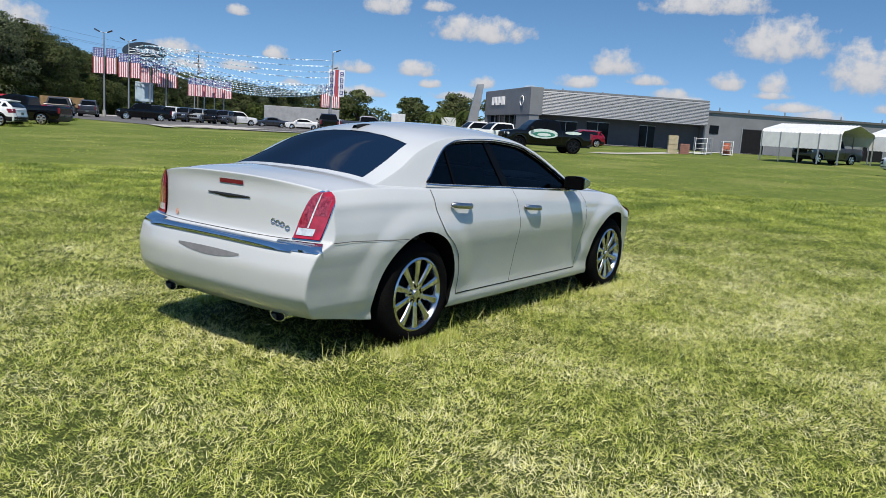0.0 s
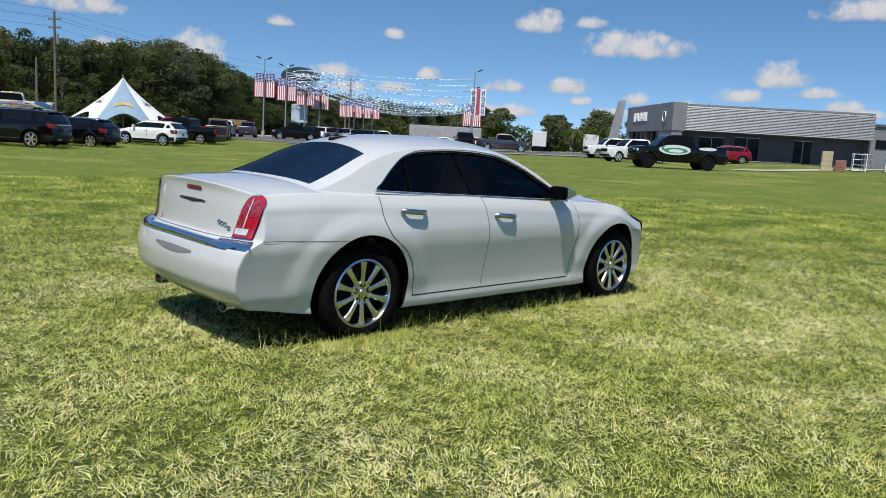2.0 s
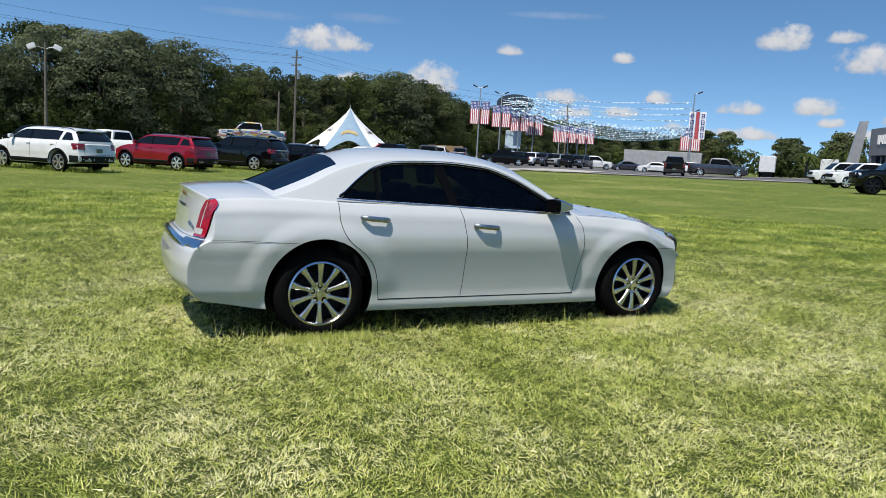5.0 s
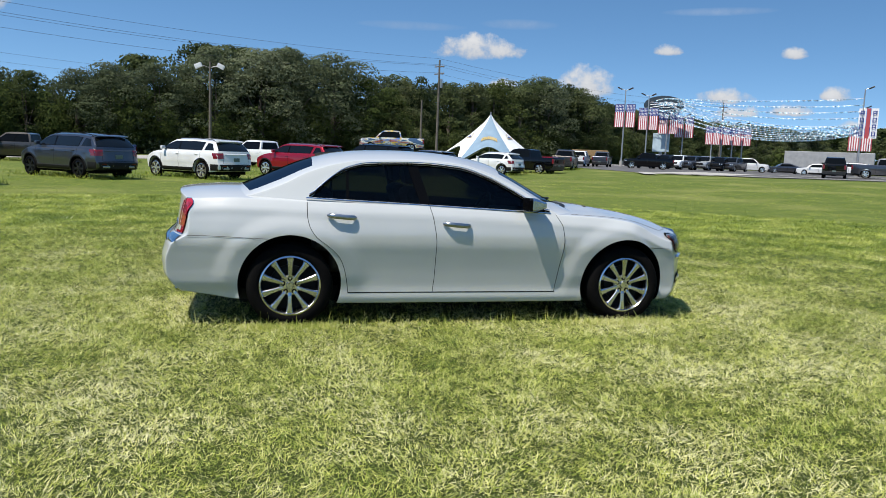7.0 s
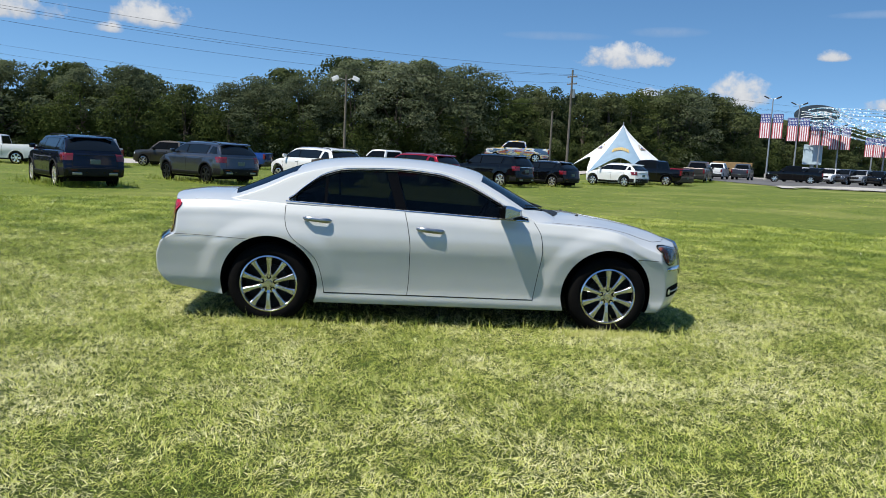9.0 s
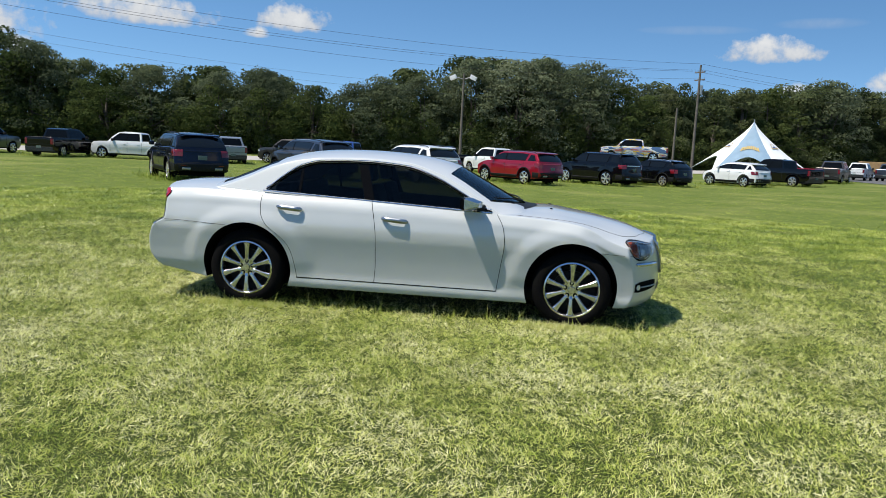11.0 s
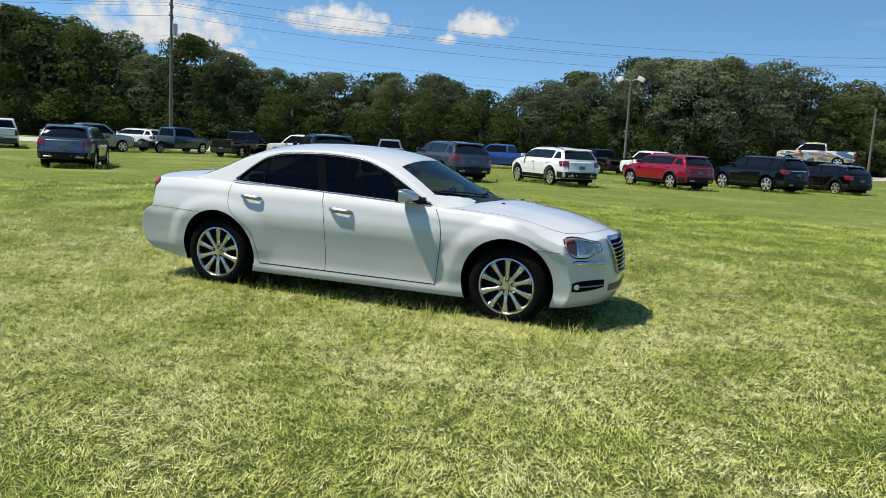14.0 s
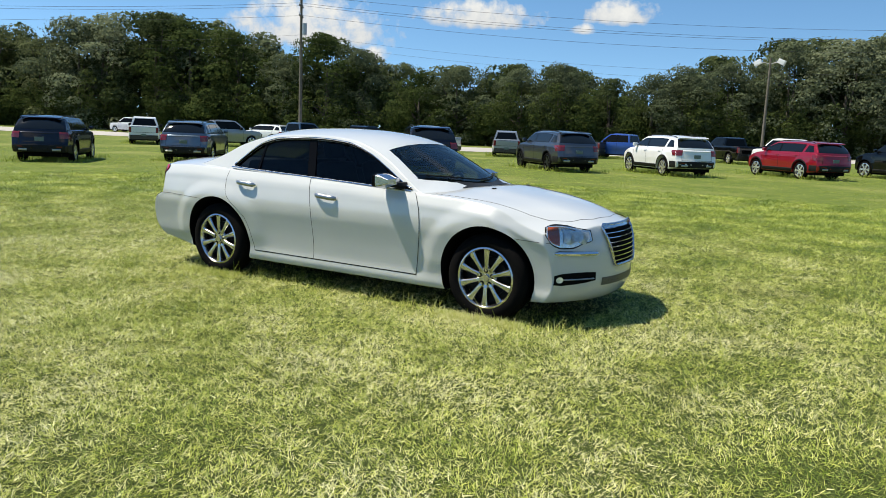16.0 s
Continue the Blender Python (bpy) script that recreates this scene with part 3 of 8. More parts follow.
ROOF = table([(-2.06, 1.10), (-1.90, 1.165), (-1.62, 1.29), (-1.36, 1.395), (-1.1, 1.462), (-0.8, 1.492), (-0.5, 1.50), (-0.2, 1.492), (0.05, 1.468), (0.32, 1.415), (0.50, 1.33), (0.80, 1.175), (1.06, 1.04), (1.13, 1.0)])
ROOF_EDGE = table([(-2.06, 1.05), (-1.90, 1.075), (-1.62, 1.17), (-1.36, 1.295), (-1.1, 1.372), (-0.87, 1.405), (-0.44, 1.42), (-0.07, 1.40), (0.19, 1.335), (0.46, 1.215), (0.70, 1.07), (0.85, 0.985), (1.13, 0.93)])
WIN_TOP = table([(-1.36, 1.082), (-1.28, 1.155), (-1.20, 1.222), (-1.06, 1.312), (-0.87, 1.36), (-0.44, 1.376), (-0.07, 1.352), (0.19, 1.276), (0.46, 1.143), (0.60, 1.065), (0.73, 0.997)])


def win_low(x):
    return 1.078 - (x + 1.36) * 0.0385


def cabin_side(z):
    return 0.808 - 0.455 * (z - 1.04)


def cabin_y(x, z):
    """Half-width of the cabin; it draws in towards the rear glass."""
    return cabin_side(z) * (1 - 0.05 * smooth01(-1.1, -2.0, x))


def cabin_z(x, y, lift=0.0):
    """Height of the roof, windshield and rear glass surface."""
    e = ROOF_EDGE(x)
    t = min(1.0, abs(y) / cabin_y(x, e))
    return e + (ROOF(x) - e) * (1 - t**2.3) + lift


def cabin_skin(u, v, w, inset=0.0, floor=0.94):
    e = ROOF_EDGE(u) - inset * 0.9
    zs = floor + (max(e, floor + 0.02) - floor) * w
    y = v * (cabin_y(u, zs) - inset)
    top = max(e, floor + 0.02) + max(0.0, ROOF(u) - inset * 0.9 - max(e, floor + 0.02)) * (1 - abs(v) ** 2.3)
    return Vector((u, y, floor + w * (top - floor)))


def side_sheet(x_of_left, x_of_right, z0, z1, s, lift, nz=24, nx=14):
    """A panel lying on the car's flank, s = -1 on its right."""
    bm = bmesh.new()
    rows = []
    for z in span(z0, z1, nz):
        a, b = x_of_left(z), x_of_right(z)
        rows.append([(x, s * (car_width(x, z) + lift), z) for x in span(a, b, nx)])
    return sheet(bm, rows if s < 0 else [r[::-1] for r in rows])


def wheel_parts(root, x, s, chrome=WHEEL_CHROME, r_tyre=0.358, r_rim=0.252, spokes=10, width=0.235, y_face=0.888, label="chrome ten-spoke alloy wheel"):
    """A tyre with a spoked rim under one wheel."""
    hub = new("wheel")
    hub.parent = root
    hub.matrix_basis = Matrix.Translation((x, s * (y_face - width / 2), r_tyre - 0.012)) @ (Matrix.Rotation(math.pi, 4, "Z") if s > 0 else Matrix.Identity(4))
    h = width / 2
    bm = bmesh.new()
    lathe(bm, [(r_rim - 0.012, -h + 0.02), (r_rim + 0.006, -h + 0.004), (r_rim + 0.03, -h - 0.004), (r_tyre - 0.03, -h + 0.006), (r_tyre - 0.008, -h + 0.03), (r_tyre, -h + 0.055),
               (r_tyre, h - 0.055), (r_tyre - 0.008, h - 0.03), (r_tyre - 0.03, h - 0.006), (r_rim + 0.02, h), (r_rim - 0.012, h - 0.02)], 56)
    part("tyre", bm, RUBBER, hub)
    bm = bmesh.new()
    lathe(bm, [(r_rim, -h + 0.006), (r_rim - 0.012, -h + 0.002), (r_rim - 0.024, -h + 0.016), (r_rim - 0.034, 0.0), (r_rim - 0.034, h - 0.03), (r_rim, h - 0.02), (r_rim + 0.006, -h + 0.012)], 56)
    part("rim", bm, chrome, hub, label)
    bm = bmesh.new()
    for k in range(spokes):
        a = 2 * math.pi * (k + 0.5) / spokes
        m = Matrix.Rotation(a, 4, "Y")
        sec = [(0.05, 0.022, -h + 0.030), (0.085, 0.019, -h + 0.020), (0.15, 0.021, -h + 0.014), (r_rim - 0.05, 0.026, -h + 0.012), (r_rim - 0.016, 0.033, -h + 0.012)]
        rings = []
        for rr, hw, y in sec:
            rings.append([bm.verts.new(m @ Vector((rr, yy, zz))) for zz, yy in ((-hw, y + 0.010), (-hw * 0.62, y), (hw * 0.62, y), (hw, y + 0.010), (hw * 0.9, y + 0.04), (-hw * 0.9, y + 0.04))])
        for p, q in zip(rings, rings[1:]):
            for i in range(6):
                bm.faces.new((p[i], p[(i + 1) % 6], q[(i + 1) % 6], q[i]))
        bm.faces.new(rings[0])
        bm.faces.new(rings[-1])
    bmesh.ops.recalc_face_normals(bm, faces=bm.faces)
    bevel(part("spokes", bm, chrome, hub, smooth=False), 0.003, 2, 25)
    bm = bmesh.new()
    lathe(bm, [(0.001, -h + 0.014), (0.03, -h + 0.014), (0.033, -h + 0.018), (0.034, -h + 0.027), (0.080, -h + 0.028), (0.090, -h + 0.042), (0.085, -h + 0.075), (0.001, -h + 0.075)], 36, False)
    part("hub_cap", bm, chrome, hub)
    for k in range(5):
        a = 2 * math.pi * (k + 0.25) / 5
        bm = bmesh.new()
        c = Vector((0.060 * math.cos(a), 0, 0.060 * math.sin(a)))
        cyl(bm, c + Vector((0, -h + 0.0265, 0)), c + Vector((0, -h + 0.04, 0)), 0.0205, seg=12)
        part("lug_recess", bm, DEEP_BLACK, hub)
        bm = bmesh.new()
        cyl(bm, c + Vector((0, -h + 0.022, 0)), c + Vector((0, -h + 0.04, 0)), 0.0095, 0.0095, seg=6)
        part("lug_nut", bm, chrome, hub)
    bm = bmesh.new()
    lathe(bm, [(0.001, -0.028), (0.165, -0.028), (0.165, -0.005), (0.001, -0.005)], 36, False)
    part("brake_disc", bm, BLACK, hub)
    bm = bmesh.new()
    lathe(bm, [(0.001, 0.01), (r_rim - 0.03, 0.01), (r_rim - 0.03, 0.03), (0.001, 0.03)], 30, False)
    part("inner_barrel", bm, SEAM, hub)
    return hub


def build_sedan():
    root = thing("sedan", 0, 0, 0, "white four-door sedan with chrome trim and tinted windows parked on grass", "car", z=0.0)
    # shell
    us = sorted(set([round(x, 4) for x in span(-2.5, -2.2, 10) + span(-2.2, -0.85, 58) + span(-0.85, 0.85, 22) + span(0.85, 2.15, 56) + span(2.15, 2.38, 9)]))
    vs = [-1, -0.985, -0.95, -0.9, -0.82, -0.72, -0.6, -0.5, -0.35, -0.18, 0, 0.18, 0.35, 0.5, 0.6, 0.72, 0.82, 0.9, 0.95, 0.985, 1]
    ws = [0, 0.035, 0.075, 0.115] + span(0.15, 0.93, 32) + [0.965, 1]
    body = part("body", block(us, vs, ws, car_skin), PAINT_WHITE, root, "white pearl painted body shell")
    bevel(body, 0.038, 4, 30)
    baked(body)
    wells = []
    for hx, rad in ((HUB_R, 0.424), (HUB_F - 0.01, 0.418)):
        for s in (-1, 1):
            bm = bmesh.new()
            cyl(bm, (hx, s * 0.60, HUB_Z + 0.005), (hx, s * 1.2, HUB_Z + 0.005), rad, seg=64)
            wells.append((bm, DEEP_BLACK))
    bm = bmesh.new()
    box(bm, -1.25, 0.98, -0.74, 0.74, 0.40, 1.5)
    cut(body, *wells, (bm, INTERIOR))
    body.data.shade_smooth()
    body.data.set_sharp_from_angle(angle=radians(30))
    from mathutils.bvhtree import BVHTree
    probe = bmesh.new()
    probe.from_mesh(body.data)
    tree = BVHTree.FromBMesh(probe)

    def rear(y, z, lift=0.004):
        hit = tree.ray_cast(Vector((-3.5, y, z)), Vector((1, 0, 0)))
        p, nrm = (hit[0], hit[1]) if hit[0] else (Vector((-2.4, y, z)), Vector((-1, 0, 0)))
        return p + nrm * lift if nrm.x < 0 else p - nrm * lift

    def front(y, z, lift=0.004):
        hit = tree.ray_cast(Vector((3.5, y, z)), Vector((-1, 0, 0)))
        p, nrm = (hit[0], hit[1]) if hit[0] else (Vector((2.3, y, z)), Vector((1, 0, 0)))
        return p + nrm * lift if nrm.x > 0 else p - nrm * lift

    def flank(x, z, s=-1, lift=0.003):
        hit = tree.ray_cast(Vector((x, s * 2.0, z)), Vector((0, -s, 0)))
        p, nrm = (hit[0], hit[1]) if hit[0] else (Vector((x, s * 0.9, z)), Vector((0, s, 0)))
        return p + nrm * lift if nrm.y * s > 0 else p - nrm * lift

    def deck(x, y, lift=0.003):
        hit = tree.ray_cast(Vector((x, y, 2.0)), Vector((0, 0, -1)))
        p, nrm = (hit[0], hit[1]) if hit[0] else (Vector((x, y, 1.0)), Vector((0, 0, 1)))
        return p + nrm * lift if nrm.z > 0 else p - nrm * lift

    def corner(deg, z, s, lift=0.004, cx=-1.9, cy=0.45, sign=-1):
        d = Vector((sign * math.cos(radians(deg)), s * math.sin(radians(deg)), 0))
        c = Vector((cx, s * cy, z))
        hit = tree.ray_cast(c + d * 2.0, -d)
        p, nrm = (hit[0], hit[1]) if hit[0] else (c + d * 0.5, d)
        return p + nrm * lift if nrm.dot(d) > 0 else p - nrm * lift

    # cabin: roof, pillars and window openings
    cus = span(-2.05, -1.0, 28) + span(-1.0, 0.3, 22)[1:] + span(0.3, 1.12, 22)[1:]
    cvs = [-1, -0.95, -0.85, -0.7, -0.5, -0.25, 0, 0.25, 0.5, 0.7, 0.85, 0.95, 1]
    cabin = part("cabin", block(cus, cvs, span(0, 1, 8), cabin_skin), PAINT_WHITE, root, "white roof and pillars")
    bevel(cabin, 0.03, 3, 28)
    baked(cabin)
    inner = block(span(-1.78, 0.93, 30), cvs, span(0, 1, 6), lambda u, v, w: cabin_skin(u, v, w, 0.045, 0.90))
    side = bmesh.new()
    xs = span(-1.36, 0.73, 40)
    prism(side, [(x, win_low(x) + 0.004) for x in xs] + [(x, WIN_TOP(x)) for x in xs[::-1]][1:-1], "y", -1.2, 1.2)
    ys = span(-1, 1, 16)

    def ws_low(v):
        return 1.055 - 0.315 * abs(v) ** 2.2

    def ws_top(v):
        return 0.40 - 0.06 * v * v

    def rg_low(v):
        return -1.93 + 0.07 * v * v

    def rg_top(v):
        return -1.32 - 0.02 * v * v

    shield = bmesh.new()
    prism(shield, [(ws_low(v), v * 0.70) for v in ys] + [(ws_top(v), v * 0.585) for v in ys[::-1]], "z", 0.85, 1.7)
    backlight = bmesh.new()
    prism(backlight, [(rg_low(v), v * 0.635) for v in ys] + [(rg_top(v), v * 0.56) for v in ys[::-1]], "z", 1.0, 1.7)
    cut(cabin, (inner, INTERIOR), (side, TRIM_BLACK), (shield, TRIM_BLACK), (backlight, TRIM_BLACK))
    cabin.data.shade_smooth()
    cabin.data.set_sharp_from_angle(angle=radians(30))

    def pane(name, rows, material, label):
        bm = bmesh.new()
        sheet(bm, rows)
        return part(name, bm, material, root, label)

    pane("windshield", [[(a + (b - a) * t, v * (0.71 + (0.595 - 0.71) * t), cabin_z(a + (b - a) * t, v * (0.71 + (0.595 - 0.71) * t), -0.004)) for v in ys for a, b in [(ws_low(v) + 0.01, ws_top(v) - 0.01)]] for t in span(0, 1, 14)], WINDSHIELD, "clear windshield glass")
    pane("rear_window", [[(a + (b - a) * t, v * (0.645 + (0.57 - 0.645) * t), cabin_z(a + (b - a) * t, v * (0.645 + (0.57 - 0.645) * t), -0.003)) for v in ys for a, b in [(rg_low(v) - 0.01, rg_top(v) + 0.01)]] for t in span(0, 1, 14)], REAR_TINT, "dark tinted rear glass")
    for s in (-1, 1):
        for x0, x1 in ((-1.345, -1.056), (-1.050, -0.435), (-0.432, 0.715)):
            rows = []
            for t in span(0, 1, 8):
                row = []
                for x in span(x0, x1, 16):
                    z = win_low(x) + (WIN_TOP(x) + 0.004 - win_low(x)) * t
                    row.append((x, s * (cabin_y(x, z) - 0.012), z))
                rows.append(row if s < 0 else row[::-1])
            pane("side_window", rows, TINT, "dark tinted side glass")
        # black pillars between the panes
        for pts, wd in (([(-0.485, 1.385), (-0.375, 1.03)], 0.045), ([(-1.052, 1.325), (-1.054, 1.05)], 0.012)):
            bm = bmesh.new()
            rows = []
            for t in span(0, 1, 8):
                x = pts[0][0] + (pts[1][0] - pts[0][0]) * t
                z = pts[0][1] + (pts[1][1] - pts[0][1]) * t
                rows.append([(x + d, s * (cabin_y(x, z) - 0.004), z) for d in (-wd, 0, wd)])
            sheet(bm, rows if s > 0 else [r[::-1] for r in rows], 0.012)
            part("window_pillar", bm, TRIM_BLACK, root)
        # bright moulding round the windows
        bm = bmesh.new()
        xs2 = span(-1.375, 0.755, 48)
        loop = [(x, s * (cabin_y(x, WIN_TOP(x)) + 0.004), WIN_TOP(x) + 0.010) for x in xs2]
        tube(bm, loop, 0.0075, 6)
        part("window_moulding", bm, TRIM_BLACK, root, "black window surround")
        bm = bmesh.new()
        tube(bm, [(x, s * (cabin_y(x, win_low(x)) + 0.020), win_low(x) - 0.004) for x in span(-1.40, 0.76, 30)], 0.0085, 6)
        part("belt_moulding", bm, CHROME, root, "thin chrome belt line moulding")
        bm = bmesh.new()
        tube(bm, [(x, s * (cabin_y(x, WIN_TOP(x)) + 0.004), WIN_TOP(x) + 0.024) for x in xs2], 0.005, 6)
        part("window_trim", bm, CHROME, root, "thin chrome window trim")

    # doors, seams and handles
    rear_edge = table([(0.27, -1.040), (0.36, -1.052), (0.47, -1.075), (0.58, -1.117), (0.67, -1.20), (0.769, -1.325), (0.86, -1.378), (0.95, -1.394), (1.06, -1.394)])
    mid_edge = table([(0.27, -0.305), (0.45, -0.292), (0.70, -0.292), (0.9, -0.318), (1.06, -0.358)])
    front_edge = table([(0.27, 0.832), (0.5, 0.862), (0.728, 0.888), (0.86, 0.872), (1.0, 0.80), (1.06, 0.77)])
    for s in (-1, 1):
        for a, b, top in ((rear_edge, mid_edge, 1.040), (mid_edge, front_edge, 0.995)):
            door = part("door", side_sheet(lambda z: a(z) + 0.003, lambda z: b(z) - 0.003, 0.286, top, s, 0.0035), PAINT_WHITE, root, "white painted door panel")
            x0, x1, z0, z1 = (-1.232, -0.988, 0.940, 0.926) if a is rear_edge else (-0.24, 0.004, 0.898, 0.884)
            bm = bmesh.new()
            pts = []
            for t in span(0, 1, 12):
                x, z = x0 + (x1 - x0) * t, z0 + (z1 - z0) * t
                out = 0.016 + 0.031 * min(1, math.sin(math.pi * t) * 1.6)
                pts.append((x, s * (car_width(x, z) + out), z))
            tube(bm, pts, [0.008] + [0.017] * 11 + [0.008], 10)
            bmesh.ops.transform(bm, matrix=Matrix.Translation((0, 0, 0.93)) @ Matrix.Diagonal((1, 1, 1.25, 1)) @ Matrix.Translation((0, 0, -0.93)), verts=bm.verts)
            part("handle", bm, HANDLE_CHROME, door, "chrome door handle")
        # shadow gaps round the doors
        for e, z0, z1 in ((rear_edge, 0.28, 1.045), (mid_edge, 0.28, 1.035), (front_edge, 0.278, 0.985)):
            part("door_gap", side_sheet(lambda z: e(z) - 0.0026, lambda z: e(z) + 0.0026, z0, z1, s, 0.0034, 24, 3), SEAM, root)
        part("door_gap", side_sheet(lambda z: -1.045, lambda z: 0.835, 0.277, 0.289, s, 0.0015, 1, 30), SEAM, root)
        # bumper joints
        for pts in ([(-2.34, 0.757), (-2.2, 0.758), (-2.0, 0.752), (-1.90, 0.749), (-1.80, 0.746), (-1.71, 0.742)], [(1.75, 0.693), (1.80, 0.691), (1.88, 0.688), (1.95, 0.684), (2.02, 0.680), (2.10, 0.676), (2.17, 0.674)]):
            bm = bmesh.new()
            rows = [[flank(x, z + d, s, 0.004) for d in (-0.0022, 0.0022)] for x, z in pts]
            sheet(bm, rows if s > 0 else [r[::-1] for r in rows])
            part("bumper_joint", bm, HOOD_SEAM, root)
        # tail lamps
        t_in = table([(0.755, 18.5), (0.85, 21.5), (0.95, 25.5), (1.02, 30.0), (1.055, 36.0)])
        t_out = table([(0.755, 36.5), (0.85, 40.0), (0.95, 43.0), (1.0, 43.8), (1.03, 42.5), (1.055, 39.0)])

        def lamp_sheet(z0, z1, f0, f1, lift, nz=14, ny=10):
            bm = bmesh.new()
            rows = []
            for z in span(z0, z1, nz):
                a, b = t_in(z), t_out(z)
                rows.append([corner(a + (b - a) * t, z, s, lift) for t in span(f0, f1, ny)])
            return sheet(bm, rows if s > 0 else [r[::-1] for r in rows])

        tail = part("tail_lamp", lamp_sheet(0.757, 1.052, 0.0, 1.0, 0.004), CHROME, root, "tall red tail lamp with chrome bezel")
        part("lens", lamp_sheet(0.763, 1.044, 0.035, 0.965, 0.011), RED_LENS, tail, "red lens")
        part("light_bar", lamp_sheet(0.832, 1.04, 0.40, 0.455, 0.0145, 12, 2), WHITE_LENS, tail, "pale light guide")
        part("inner_lens", lamp_sheet(0.835, 1.025, 0.08, 0.37, 0.013, 10, 3), RED_FACET, tail, "faceted dark red inner lens")
        part("outer_lens", lamp_sheet(0.91, 1.02, 0.50, 0.88, 0.013, 10, 3), RED_FACET, tail, "faceted dark red outer lens")
        part("reversing_lens", lamp_sheet(0.785, 0.828, 0.10, 0.70, 0.0145, 4, 8), WHITE_LENS, tail, "clear reversing lens")
        # chrome corner under the lamp
        bm = bmesh.new()
        rows = [[corner(q, z, s, 0.011 if 0.705 < z < 0.745 else 0.004) for q in span(11, 38.5, 14)] for z in (0.700, 0.708, 0.724, 0.742, 0.750)]
        sheet(bm, rows if s > 0 else [r[::-1] for r in rows])
        part("chrome_corner", bm, CHROME, root, "chrome bumper corner")
        # exhaust tip
        bm = bmesh.new()
        m = Matrix.Translation((-2.365, s * 0.545, 0.284)) @ Matrix.Rotation(-math.pi / 2, 4, "Z") @ Matrix.Diagonal((1.5, 1, 0.8, 1))
        lathe(bm, [(0.040, -0.09), (0.046, -0.09), (0.046, 0.10), (0.040, 0.10)], 28, True, m)
        part("exhaust_tip", bm, CHROME, root, "chrome exhaust tip")
        bm = bmesh.new()
        lathe(bm, [(0.001, -0.04), (0.040, -0.04), (0.040, 0.0), (0.001, 0.0)], 24, False, m)
        part("exhaust_bore", bm, BLACK, root)

        # headlamps
        z_up = table([(10, 0.770), (24, 0.782), (38, 0.800), (52, 0.806), (60, 0.802), (66, 0.790)])
        z_dn = table([(10, 0.700), (17, 0.680), (24, 0.672), (31, 0.652), (38, 0.640), (48, 0.640), (58, 0.665), (66, 0.745)])

        def head_sheet(q0, q1, f0, f1, lift, ny=18, nz=6):
            bm = bmesh.new()
            rows = []
            for q in span(q0, q1, ny):
                a, b = z_dn(q), z_up(q)
                rows.append([corner(q, a + (b - a) * t, s, lift, 1.80, 0.40, 1) for t in span(f0, f1, nz)])
            return sheet(bm, rows if s < 0 else [r[::-1] for r in rows])

        head = part("headlamp", head_sheet(11, 66, -0.04, 1.05, 0.003), DEEP_BLACK, root, "clear headlamp with chrome bezel and amber corner")
        part("housing", head_sheet(12.5, 64.5, 0.03, 0.97, 0.006), CHROME_SOFT, head, "bright lamp housing")
        part("reflector", head_sheet(15, 47, 0.24, 0.80, 0.009), WHITE_LENS, head, "silvery reflector")
        part("amber_marker", head_sheet(51.5, 63.0, 0.10, 0.90, 0.011, 8, 5), AMBER, head, "amber side marker")
        for qc in (24, 40):
            bm = bmesh.new()
            sheet(bm, [[corner(qc + 6.0 * rr * math.cos(w), 0.712 + 0.045 * rr * math.sin(w), s, 0.012 + 0.008 * (1 - rr), 1.80, 0.40, 1) for w in span(0, 2 * math.pi, 18)] for rr in (0.02, 0.5, 0.85, 1.0)])
            part("projector", bm, WHITE_LENS, head, "round projector lens")
        part("lens_cover", head_sheet(12, 65, 0.01, 0.99, 0.020), CLEAR, head, "clear outer lens")
        # chrome bar under the headlamp
        bm = bmesh.new()
        tube(bm, [corner(q, 0.590 + 0.0002 * q, s, 0.006, 1.80, 0.40, 1) for q in span(6, 56, 14)], [0.008] + [0.020] * 13 + [0.008], 8)
        part("chrome_strip", bm, CHROME, root, "chrome strip below the headlamp")
        # fog lamp pocket
        bm = bmesh.new()
        rows = [[front(s * y, z0 + (z1 - z0) * t, 0.004) for t in span(0, 1, 4)] for y, z0, z1 in ((0.47, 0.375, 0.44), (0.55, 0.362, 0.446), (0.65, 0.352, 0.446), (0.75, 0.345, 0.44), (0.80, 0.352, 0.425))]
        sheet(bm, rows if s < 0 else [r[::-1] for r in rows])
        fog = part("fog_lamp", bm, DEEP_BLACK, root, "black fog lamp pocket")
        bm = bmesh.new()
        tube(bm, [front(s * y, 0.392, 0.008) for y in span(0.49, 0.74, 8)], 0.006, 6)
        part("bar", bm, HANDLE_CHROME, fog, "chrome bar")
        bm = bmesh.new()
        sheet(bm, [[front(s * (0.765 + rr * math.cos(q)), 0.392 + rr * math.sin(q), 0.010) for q in span(0, 2 * math.pi, 14)] for rr in (0.001, 0.012, 0.024)])
        part("lens", bm, WHITE_LENS, fog, "round fog lens")
        # mirror
        mir = new("mirror")
        mir.parent = root
        tagged(mir, "chrome wing mirror with a black foot")
        def shell(u, v, w):
            k = 1 - 0.55 * smooth01(0.53, 0.65, u)
            return Vector((u + 0.03 * (1 - abs(v)), s * (0.952 + 0.094 * v - 0.06 * (u - 0.475) * (1 if v > 0 else 0)), 1.072 + (w - 0.5) * 0.118 * k * (1 - 0.25 * abs(v) ** 4)))
